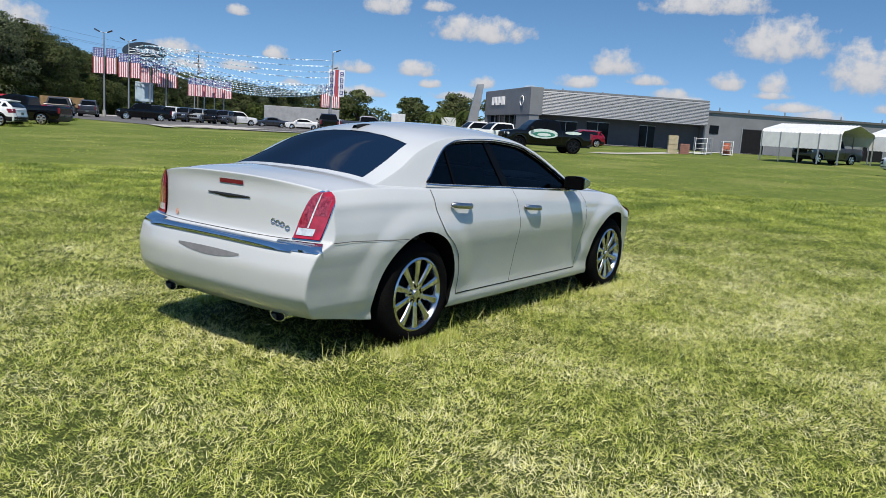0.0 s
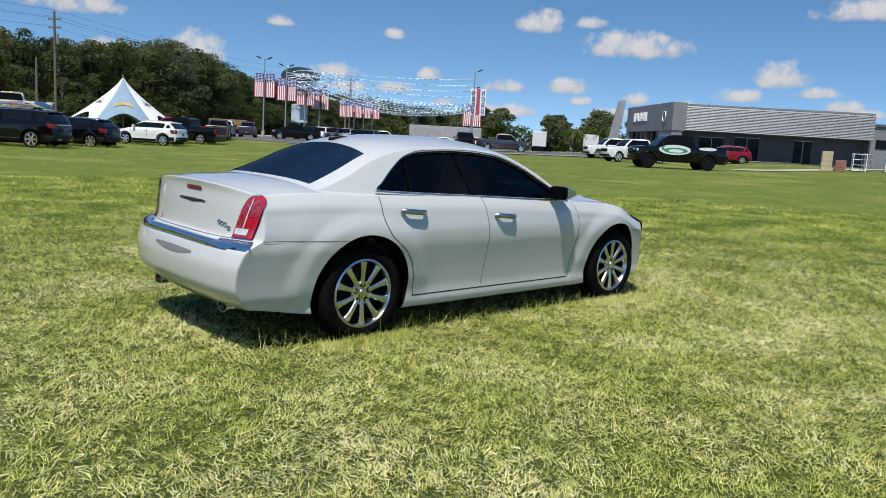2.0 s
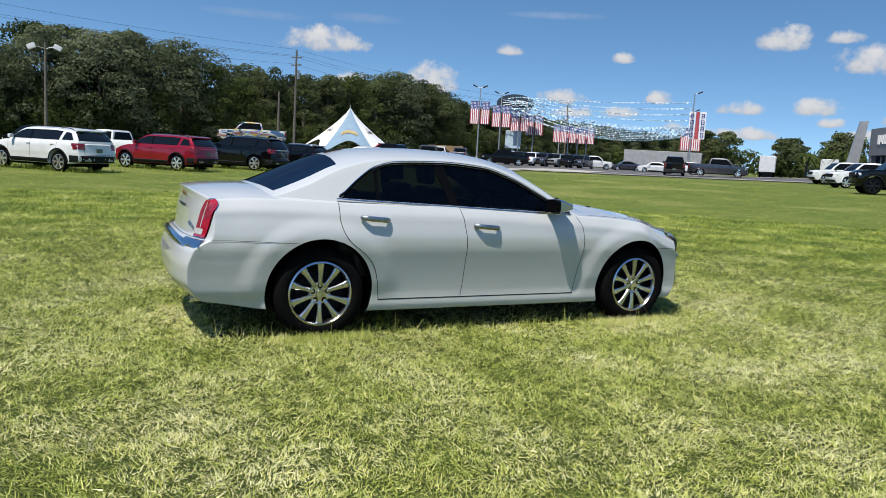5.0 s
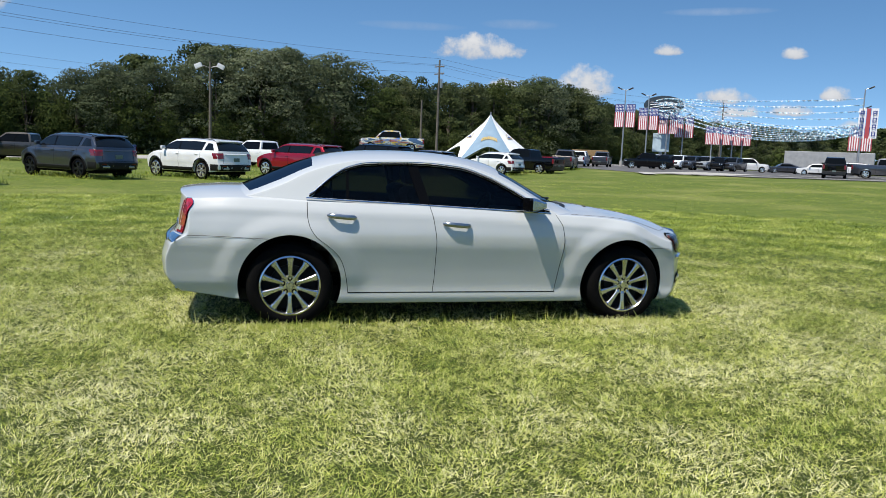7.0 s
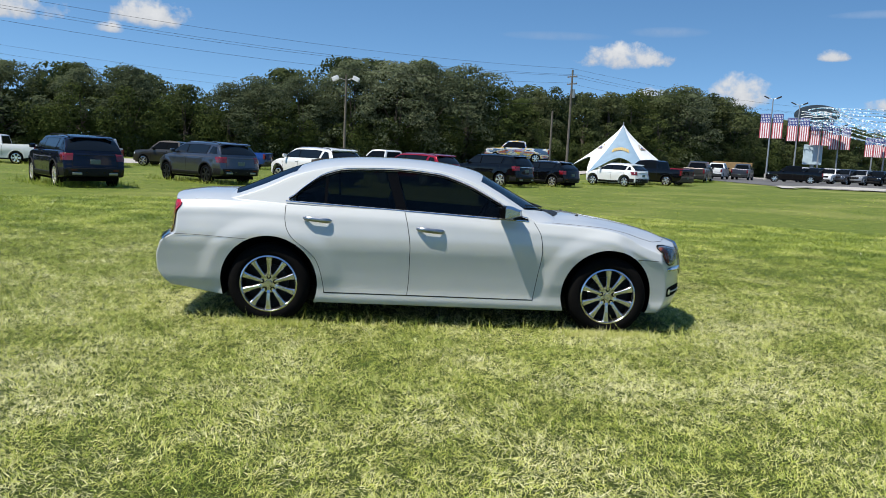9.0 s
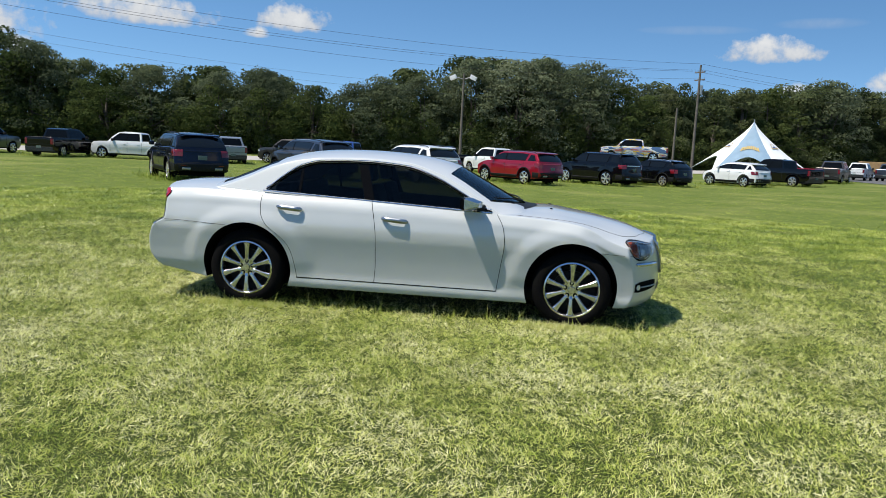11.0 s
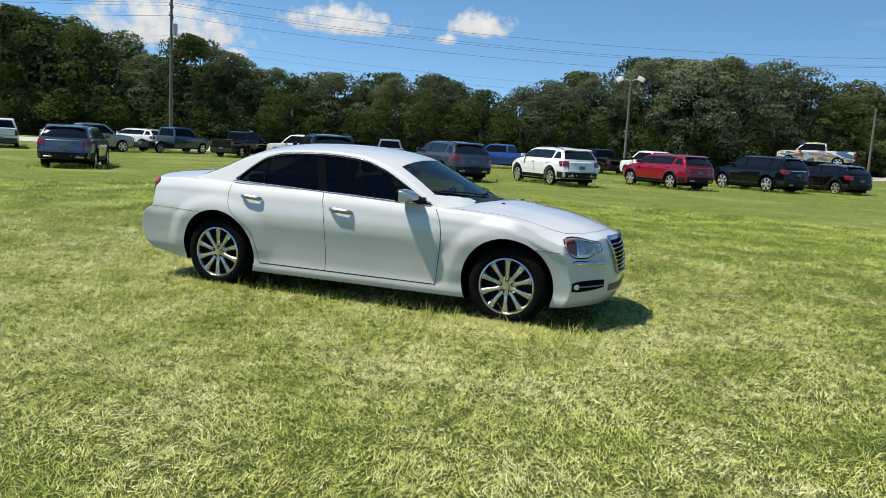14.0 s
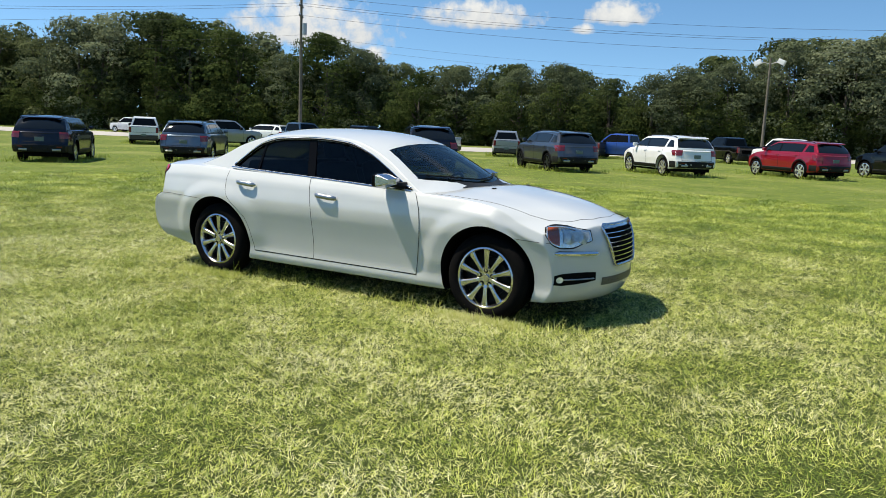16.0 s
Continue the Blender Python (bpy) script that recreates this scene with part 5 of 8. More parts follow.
carport(60.5, 8.2, -14, "white metal carport roof on thin steel posts")
carport(66.5, 1.4, -14, "white metal carport roof on thin steel posts")
for i, (x, y, w, d, h, m, nm, lab, cat) in enumerate((
        (60.3, 18.5, 1.0, 0.8, 1.6, mat("tan_card", (0.42, 0.36, 0.24), 0.8, 0, (0.34, 0.29, 0.19), 4), "crate", "tan crate stacked beside the workshop wall", "crate"),
        (61.6, 17.9, 1.3, 0.8, 0.9, mat("pallet_red", (0.32, 0.16, 0.13), 0.8, 0, (0.25, 0.12, 0.1), 5), "pallet", "reddish wooden pallet piled high beside the workshop", "pallet"),
        (63.8, 16.6, 1.6, 0.7, 1.5, STEEL, "steel_rack", "grey steel rack beside the workshop", "rack"),
        (62.8, 16.9, 1.2, 1.0, 1.5, LETTER, "steel_rack", "white steel cage rack beside the workshop", "rack"),
        (65.0, 15.2, 1.1, 0.9, 1.3, LETTER, "steel_rack", "white steel cage rack beside the workshop", "rack"),
        (66.2, 15.6, 0.7, 0.7, 1.1, mat("orange_plastic", (0.5, 0.16, 0.1), 0.5, 0, (0.42, 0.12, 0.08), 6), "barrel", "orange barrel on the grass edge", "barrel"))):
    bm = bmesh.new()
    if nm == "barrel":
        cyl(bm, (0, 0, 0), (0, 0, h), w / 2, seg=20)
    elif nm == "steel_rack":
        box(bm, -w / 2, w / 2, -d / 2, d / 2, 0.08, 0.14)
    else:
        n = 4 if nm == "crate" else 6
        box(bm, -w / 2 + 0.05, w / 2 - 0.05, -d / 2 + 0.05, d / 2 - 0.05, 0, h)
    ob = part(nm, bm, m, None, "", False)
    ob.matrix_basis = pose(x - 0.4, y + 1.1, ground_z(x - 0.4, y + 1.1), 0, 0, 25)
    tagged(ob, lab, cat)
    if nm in ("crate", "pallet"):
        for k in range(n):
            bm = bmesh.new()
            box(bm, -w / 2, w / 2, -d / 2, d / 2, k * h / n + 0.02, (k + 1) * h / n - 0.02)
            part("board", bm, m, ob, "", False)
    if nm == "steel_rack":
        for k in range(1, 4):
            bm = bmesh.new()
            box(bm, -w / 2, w / 2, -d / 2, d / 2, 0.1 + k * h / 3.4, 0.13 + k * h / 3.4)
            part("shelf", bm, m, ob, "", False)
        for sx in (-1, 1):
            for sy in (-1, 1):
                bm = bmesh.new()
                box(bm, sx * (w / 2 - 0.02) - 0.025, sx * (w / 2 - 0.02) + 0.025, sy * (d / 2 - 0.02) - 0.025, sy * (d / 2 - 0.02) + 0.025, 0, h)
                part("post", bm, m, ob, "", False)


# ---- parked vehicles ----
def paint(name, col, rough=0.3, metal=0.0):
    dark = max(col) < 0.15
    return mat(name, col, rough, metal, tuple(c * 0.9 for c in col), 2.0, coat=0.7 if dark else 0.9, spec=0.04 if dark else 0.3)


PAINT = {"white": paint("white_paint", (0.686, 0.695, 0.704)), "red": paint("red_metallic", (0.30, 0.004, 0.018), 0.28, 0.4), "grey": paint("grey_metallic", (0.095, 0.100, 0.118), 0.30, 0.85),
         "black": paint("black_paint", (0.0025, 0.0026, 0.0034), 0.22), "navy": paint("navy_paint", (0.003, 0.004, 0.013), 0.25, 0.1), "silver": paint("silver_metallic", (0.306, 0.315, 0.323), 0.32, 0.5),
         "blue": paint("blue_metallic", (0.012, 0.056, 0.256), 0.3, 0.3), "slate": paint("slate_metallic", (0.10, 0.125, 0.155), 0.30, 0.85), "bronze": paint("dark_bronze_metallic", (0.10, 0.09, 0.08), 0.32, 0.8)}
PLATE = mat("number_plate", (0.12, 0.16, 0.145), 0.5, 0, (0.08, 0.11, 0.1), 30)
WHEEL_CACHE = {}
PARKED = []


def far_wheel(root, x, y, r, width, rim_mat):
    """A wheel with a spoked rim; alike wheels share their meshes."""
    key = (r, width, rim_mat.name)
    if key not in WHEEL_CACHE:
        h, rr = width / 2, r * 0.76
        bm = bmesh.new()
        lathe(bm, [(rr - 0.01, -h + 0.02), (rr + 0.02, -h), (r - 0.03, -h + 0.01), (r, -h + 0.05), (r, h - 0.05), (r - 0.03, h - 0.01), (rr, h), (rr - 0.01, h - 0.02)], 20)
        tyre = mesh_of("tyre", bm, RUBBER)
        bm = bmesh.new()
        lathe(bm, [(rr, -h + 0.02), (rr - 0.03, -h + 0.015), (rr - 0.045, 0.02), (rr, 0.03)], 20)
        for k in range(6):
            for off in (-0.13, 0.13):
                m = Matrix.Rotation(2 * math.pi * k / 6 + off, 4, "Y")
                box(bm, 0.03, rr - 0.02, -h + 0.025, -h + 0.06, -0.022, 0.022, m)
        lathe(bm, [(0.001, -h + 0.018), (0.07, -h + 0.02), (0.085, -h + 0.06), (0.001, -h + 0.06)], 16, False)
        rim = mesh_of("rim", bm, rim_mat, False)
        bm = bmesh.new()
        lathe(bm, [(0.001, 0.0), (rr - 0.03, 0.0), (rr - 0.03, 0.02), (0.001, 0.02)], 16, False)
        WHEEL_CACHE[key] = (tyre, rim, mesh_of("backing", bm, BLACK))
    wheel = new("wheel")
    wheel.parent = root
    wheel.matrix_basis = Matrix.Translation((x, y, r - 0.015)) @ (Matrix.Rotation(math.pi, 4, "Z") if y > 0 else Matrix.Identity(4))
    for nm, me in zip(("tyre", "rim", "backing"), WHEEL_CACHE[key]):
        ob = new(nm, me)
        ob.parent = wheel


SHAPES = {
    # length, width, height, wheelbase, front overhang, wheel radius, belt height, hood height, sill height
    "suv": (5.05, 1.99, 1.76, 3.025, 0.91, 0.400, 1.20, 1.16, 0.34),
    "big_suv": (5.33, 2.02, 1.93, 3.11, 0.98, 0.44, 1.31, 1.27, 0.32),
    "crossover": (4.59, 1.86, 1.66, 2.71, 0.92, 0.375, 1.14, 1.07, 0.28),
    "pickup": (5.88, 2.02, 1.94, 3.68, 0.95, 0.41, 1.24, 1.22, 0.38),
    "chassis": (6.2, 2.02, 2.0, 4.2, 0.95, 0.41, 1.28, 1.24, 0.42),
    "sedan": (4.87, 1.85, 1.46, 2.85, 0.95, 0.335, 0.98, 0.96, 0.24),
}


TAIL_ROUND = {"pickup": 0.02, "chassis": 0.0, "sedan": 0.14}


def vehicle(kind, x, y, heading, colour, label, z=None, rim=None, wrap=None, lift=0.0, group="parked vehicles"):
    L, W, H, wb, fo, wr, belt, hood, sill = SHAPES[kind]
    H, belt, hood, sill = H + lift, belt + lift, hood + lift, sill + lift
    wr += lift * 0.5
    names = {"pickup": "pickup_truck", "chassis": "chassis_truck", "sedan": "far_sedan"}
    root = thing(names[kind], x, y, heading, label, {"pickup": "pickup truck", "chassis": "truck", "sedan": "car"}[kind], group, z)
    p = wrap or PAINT[colour]
    if z is None and x < 30:
        PARKED.append((x, y, heading, SHAPES[kind][0], SHAPES[kind][1]))
    rim = rim or CHROME_SOFT
    xf, xr, fa, ra = wb / 2 + fo, wb / 2 + fo - L, wb / 2, -wb / 2
    R = wr + 0.065

    def vpart(name, bm, *rest, **more):
        """A part bent to the rounded plan of the vehicle's nose and tail."""
        ys = [q.co.y for q in bm.verts]
        if max(ys) - min(ys) > 0.9:
            for k in (-0.45, -0.37, -0.22, 0.0, 0.22, 0.37, 0.45):
                bmesh.ops.bisect_plane(bm, geom=bm.verts[:] + bm.edges[:] + bm.faces[:], plane_co=(0, k * W, 0), plane_no=(0, 1, 0))
        for q in bm.verts:
            a = min(1.1, abs(q.co.y) / (W / 2)) ** 3
            q.co.x += a * (TAIL_ROUND[kind] * smooth01(xr + 1.0, xr, q.co.x) - 0.24 * smooth01(xf - 1.1, xf, q.co.x))
        return part(name, bm, *rest, **more)

    def arch(cx):
        return [(cx + R * math.cos(t), wr + R * math.sin(t)) for t in span(math.radians(-4), math.radians(184), 12)]

    cow = {"pickup": 1.15, "chassis": 1.15, "sedan": 0.92}[kind]      # windshield base, behind the front axle line
    wsb = fa - cow + 0.55
    low = [(xf - 0.14, sill - 0.02), (fa + R + 0.005, sill - 0.04)] + arch(fa) + [(fa - R - 0.005, sill), (ra + R + 0.005, sill)] + arch(ra) + [(ra - R - 0.005, sill + 0.02), (xr + 0.12, sill + 0.10), (xr + 0.015, sill + 0.24)]
    truck = kind in ("pickup", "chassis")
    if kind == "chassis":
        back = wsb - 2.27
        low = [(xf - 0.14, sill - 0.02), (fa + R + 0.005, sill - 0.04)] + arch(fa) + [(fa - R - 0.005, sill), (back, sill)]
        up = [(back - 0.02, belt), (wsb - 0.1, belt + 0.02)]
    elif kind == "pickup":
        up = [(xr + 0.01, belt + 0.02), (xr + 0.05, belt + 0.07), (wsb - 0.1, belt + 0.03)]
    elif kind == "sedan":
        up = [(xr + 0.03, belt - 0.02), (xr + 0.12, belt + 0.06), (xr + 0.6, belt + 0.07), (wsb, belt)]
    else:
        up = [(xr, belt - 0.08), (xr + 0.05, belt), (wsb - 0.1, belt)]
    nose = [(wsb + 0.15, hood + 0.0), (fa + 0.25, hood - 0.025), (xf - 0.22, hood - 0.075), (xf - 0.05, hood - 0.20), (xf, sill + 0.34), (xf - 0.02, sill + 0.15)]
    bm = bmesh.new()
    prism(bm, low + up + nose, "y", -W / 2, W / 2)
    flank = table([(0.2, 0.955), (sill + 0.12, 0.972), (0.67, 0.990), (0.79, 1.0), (belt - 0.16, 1.0), (belt - 0.09, 0.985), (belt + 0.1, 0.955)])
    for co, no in [((0, 0, z), (0, 0, 1)) for z in (sill + 0.12, 0.67, 0.79, belt - 0.16, belt - 0.09)] + [((xr + L * q, 0, 0), (1, 0, 0)) for q in (0.05, 0.1, 0.17, 0.83, 0.9, 0.95)]:
        bmesh.ops.bisect_plane(bm, geom=bm.verts[:] + bm.edges[:] + bm.faces[:], plane_co=co, plane_no=no)
    for v in bm.verts:                              # plan taper at the ends, sides lean in at the top
        k = 1 - 0.08 * max(0, (abs(v.co.x - (xf + xr) / 2) - L * 0.32) / (L * 0.18)) ** 2
        k *= flank(v.co.z)
        v.co.y *= k
    body = vpart("body", bm, p, root, smooth=False)
    bevel(body, 0.07, 3, 40)
    body.data.shade_smooth()
    # dark sill and bumper cladding
    bm = bmesh.new()
    box(bm, xr + 0.10, xf - 0.16, -W / 2 + 0.12, W / 2 - 0.12, sill - 0.10, sill + 0.30)
    vpart("underbody", bm, BLACK, root, smooth=False)
    if kind == "chassis":
        for s in (-1, 1):
            bm = bmesh.new()
            box(bm, xr + 0.3, fa - 1.0, s * 0.40, s * 0.50, 0.62, 0.82)
            vpart("frame_rail", bm, DARK_METAL, root, "bare black frame rail", False)
            bm = bmesh.new()
            rows = [[(ra + 0.52 * math.cos(t), s * yy, wr + 0.50 * math.sin(t)) for yy in (0.70, 1.0)] for t in span(0.1, math.pi - 0.1, 10)]
            sheet(bm, rows if s > 0 else [q[::-1] for q in rows], 0.02)
            vpart("mudguard", bm, BLACK, root)
    bm = bmesh.new()
    box(bm, xr - 0.015, xr + 0.30, -W / 2 + 0.09, W / 2 - 0.09, sill - 0.01, sill + (0.28 if kind != "sedan" else 0.2))
    bevel(vpart("rear_bumper", bm, DARK_METAL if kind in ("pickup", "chassis") else BLACK, root, smooth=False), 0.05, 2)
    bm = bmesh.new()
    box(bm, xf - 0.25, xf + 0.012, -W / 2 + 0.16, W / 2 - 0.16, sill + 0.02, sill + 0.20)
    bevel(vpart("front_bumper", bm, BLACK, root, smooth=False), 0.05, 2)
    # cabin
    roof_f = wsb - 0.60
    roof_r = {"pickup": roof_f - 1.50, "chassis": roof_f - 1.50, "sedan": roof_f - 1.15}[kind]
    tail = {"chassis": roof_r - 0.12, "pickup": roof_r - 0.16, "sedan": xr + 0.62}[kind]
    roof_drop = 0.03
    cab = [(wsb + 0.16, belt - 0.04), (wsb - 0.12, belt + (H - belt) * 0.42), (roof_f + 0.05, H - 0.07), (roof_f - 0.35, H - 0.012), ((roof_f + roof_r) / 2, H), (roof_r + 0.2, H - roof_drop), (roof_r - 0.02, H - roof_drop - 0.06), (tail, belt - 0.04)]
    cab_hw = W / 2 * 0.955

    def lean(zz):
        return 1 - 0.25 * max(0.0, (zz - belt) / (H - belt))

    bm = bmesh.new()
    prism(bm, cab, "y", -cab_hw, cab_hw)
    for v in bm.verts:
        v.co.y *= lean(v.co.z)
    cabin = vpart("cabin", bm, p, root, smooth=False)
    bevel(cabin, 0.09, 4, 32)
    cabin.data.shade_smooth()

    def edge_x(z0, frontal):
        pts = cab[:3] if frontal else [cab[7], cab[6]]
        pts = sorted(pts, key=lambda q: q[1])
        for (xa, za), (xb, zb) in zip(pts, pts[1:]):
            if za <= z0 <= zb:
                return xa + (xb - xa) * (z0 - za) / (zb - za)
        return pts[-1][0] if z0 > pts[-1][1] else pts[0][0]

    z0, z1 = belt + 0.03, H - 0.11 - roof_drop * 0.6
    gap = 0.03
    slots = {"pickup": (0.0, 0.52, 1.0), "chassis": (0.0, 0.52, 1.0), "sedan": (0.0, 0.5, 0.93)}[kind]
    for s in (-1, 1):
        bm = bmesh.new()
        rows = []
        for t in span(0, 1, 4):
            zz = z0 + (z1 - z0) * t
            xa, xb = edge_x(zz, True) - 0.14, edge_x(zz, False) + (0.12 if kind != "sedan" else 0.22)
            rows.append([(xx, s * (cab_hw * lean(zz) + 0.003), zz) for xx in (xa, xa + (xb - xa) * slots[-2 if len(slots) > 3 else -1])])
        sheet(bm, rows if s < 0 else [r[::-1] for r in rows])
        vpart("window_band", bm, TRIM_BLACK, root, smooth=False)
        for i, (fa0, fa1) in enumerate(zip(slots, slots[1:])):
            bm = bmesh.new()
            rows = []
            for t in span(0, 1, 4):
                zz = z0 + (z1 - z0) * t
                xa, xb = edge_x(zz, True) - 0.14, edge_x(zz, False) + (0.12 if kind != "sedan" else 0.22)
                wide = 0.10 if i == 2 else gap
                a, b2 = xa + (xb - xa) * fa0 - (wide if i else 0), xa + (xb - xa) * fa1 + (gap if i < len(slots) - 2 else 0)
                rows.append([(xx, s * (cab_hw * lean(zz) + 0.006), zz) for xx in (a, (a + b2) / 2, b2)])
            sheet(bm, rows if s < 0 else [r[::-1] for r in rows])
            vpart("side_window", bm, DARK_GLASS, root, smooth=False)
        # lamps, mirror, arch trim, handles
        bm = bmesh.new()
        if kind == "chassis":
            box(bm, xr + 0.28, xr + 0.34, s * 0.30, s * 0.50, 0.66, 0.78)
        elif kind == "pickup":
            box(bm, xr - 0.004, xr + 0.16, s * (W / 2 - 0.055), s * (W / 2 - 0.23), belt - 0.42, belt - 0.03)
        else:
            box(bm, xr - 0.010, xr + 0.34, s * (W / 2 - 0.045), s * (W / 2 - 0.34), belt - 0.27, belt - 0.05)
        bevel(vpart("tail_lamp", bm, RED_FAR, root, "red tail lamp", False), 0.03, 2)
        bm = bmesh.new()
        box(bm, xf - 0.32, xf - 0.03, s * (W / 2 - 0.06), s * (W / 2 - 0.42), hood - 0.37, hood - 0.20)
        bevel(vpart("headlamp", bm, WHITE_LENS, root, "clear headlamp", False), 0.03, 2)
        bm = bmesh.new()
        box(bm, wsb - 0.30, wsb - 0.13, s * (W / 2 - 0.03), s * (W / 2 + 0.17), belt + 0.0, belt + 0.19)
        bevel(vpart("mirror", bm, p if not truck else BLACK, root, "", False), 0.04, 2)
        for hx in (fa, ra):
            far_wheel(root, hx, s * (W / 2 - 0.14), wr, 0.25, rim)
            bm = bmesh.new()
            rows = [[(hx + rr * math.cos(t), s * (W / 2 * 0.985 + dy), wr + rr * math.sin(t)) for rr, dy in ((R - 0.005, -0.02), (R + 0.0, 0.018), (R + 0.05, 0.018), (R + 0.06, -0.03))] for t in span(math.radians(0), math.radians(180), 14)]
            sheet(bm, rows if s > 0 else [r[::-1] for r in rows])
            vpart("arch_trim", bm, p, root)
        for hx in (wsb - 1.15, wsb - 2.1):
            bm = bmesh.new()
            box(bm, hx, hx + 0.20, s * (W / 2 - 0.02), s * (W / 2 + 0.022), belt - 0.20, belt - 0.165)
            vpart("handle", bm, p, root, smooth=False)
        for hx in (wsb - 0.02, wsb - 1.22, wsb - 2.25):
            bm = bmesh.new()
            box(bm, hx - 0.007, hx + 0.007, s * (W / 2 * 0.97), s * (W / 2 + 0.002), sill + 0.14, belt - 0.05)
            vpart("door_gap", bm, SEAM, root, smooth=False)
        if not truck:
            bm = bmesh.new()
            box(bm, ra + R + 0.1, fa - R - 0.1, s * (W / 2 - 0.05), s * (W / 2 + 0.012), sill - 0.03, sill + 0.14)
            bevel(vpart("sill_trim", bm, BLACK, root, "", False), 0.03, 2)
    # end glass
    bm = bmesh.new()
    rows = []
    for t in span(0.0, 1, 5):
        zz = belt + 0.03 + (H - 0.11 - belt - 0.03) * t
        rows.append([(edge_x(zz, True) + 0.008, v * (cab_hw * lean(zz) - 0.10), zz + 0.006) for v in span(-1, 1, 8)])
    sheet(bm, rows)
    vpart("windshield", bm, DARK_GLASS, root, smooth=False)
    bm = bmesh.new()
    rows = []
    for t in span(0.0, 1, 5):
        zz = belt + 0.02 + (H - roof_drop - 0.12 - belt - 0.02) * t
        rows.append([(edge_x(zz, False) - 0.012, v * (cab_hw * lean(zz) - (0.10 if not truck else 0.14)), zz) for v in span(1, -1, 8)])
    sheet(bm, rows)
    vpart("rear_window", bm, DARK_GLASS, root, smooth=False)
    # plate, grille, tailgate lines
    bm = bmesh.new()
    zp = belt - 0.42 if not truck else sill + 0.20
    box(bm, xr - 0.022, xr + (0.05 if kind != "chassis" else 0.34), -0.16, 0.16, zp, zp + 0.15)
    vpart("number_plate", bm, PLATE, root, "plain number plate", False)
    if kind == "pickup":
        for z2 in (belt - 0.40, belt - 0.02):
            bm = bmesh.new()
            box(bm, xr - 0.004, xr + 0.02, -W / 2 + 0.22, W / 2 - 0.22, z2 - 0.008, z2 + 0.008)
            vpart("tailgate_gap", bm, SEAM, root, smooth=False)
        bm = bmesh.new()
        box(bm, xr + 0.10, tail - 0.03, -W / 2 + 0.14, W / 2 - 0.14, belt - 0.02, belt + 0.055)
        vpart("bed_cover", bm, BLACK, root, "black bed cover", False)
    elif not truck:
        bm = bmesh.new()
        box(bm, xr - 0.014, xr + 0.05, -W / 2 + 0.34, W / 2 - 0.34, belt - 0.17, belt - 0.135)
        vpart("tailgate_strip", bm, CHROME_SOFT if colour in ("black", "slate", "navy", "grey") else p, root, smooth=False)
        for y0, y1, z0, z1 in ((-W / 2 + 0.20, W / 2 - 0.20, belt - 0.57, belt - 0.558), (-W / 2 + 0.36, -W / 2 + 0.372, belt - 0.56, belt - 0.03), (W / 2 - 0.372, W / 2 - 0.36, belt - 0.56, belt - 0.03)):
            bm = bmesh.new()
            box(bm, xr - 0.004, xr + 0.03, y0, y1, z0, z1)
            vpart("tailgate_gap", bm, SEAM, root, smooth=False)
        for k in (-1, 1):
            bm = bmesh.new()
            box(bm, xr - 0.024, xr + 0.04, k * 0.60, k * 0.78, sill + 0.20, sill + 0.235)
            vpart("rear_reflector", bm, RED_FAR, root, "small red reflector", False)
    bm = bmesh.new()
    box(bm, xf - 0.12, xf + 0.004, -W / 2 + 0.42, W / 2 - 0.42, hood - 0.46, hood - 0.20)
    bevel(vpart("grille", bm, BLACK, root, "dark grille", False), 0.03, 2)
    return root


# wagons with a rounded shell: built once a kind, then repainted
SUV_MODELS = {}
GLASS_FAR = mat("privacy_glass", (0.005, 0.006, 0.007), 0.06, spec=0.4)


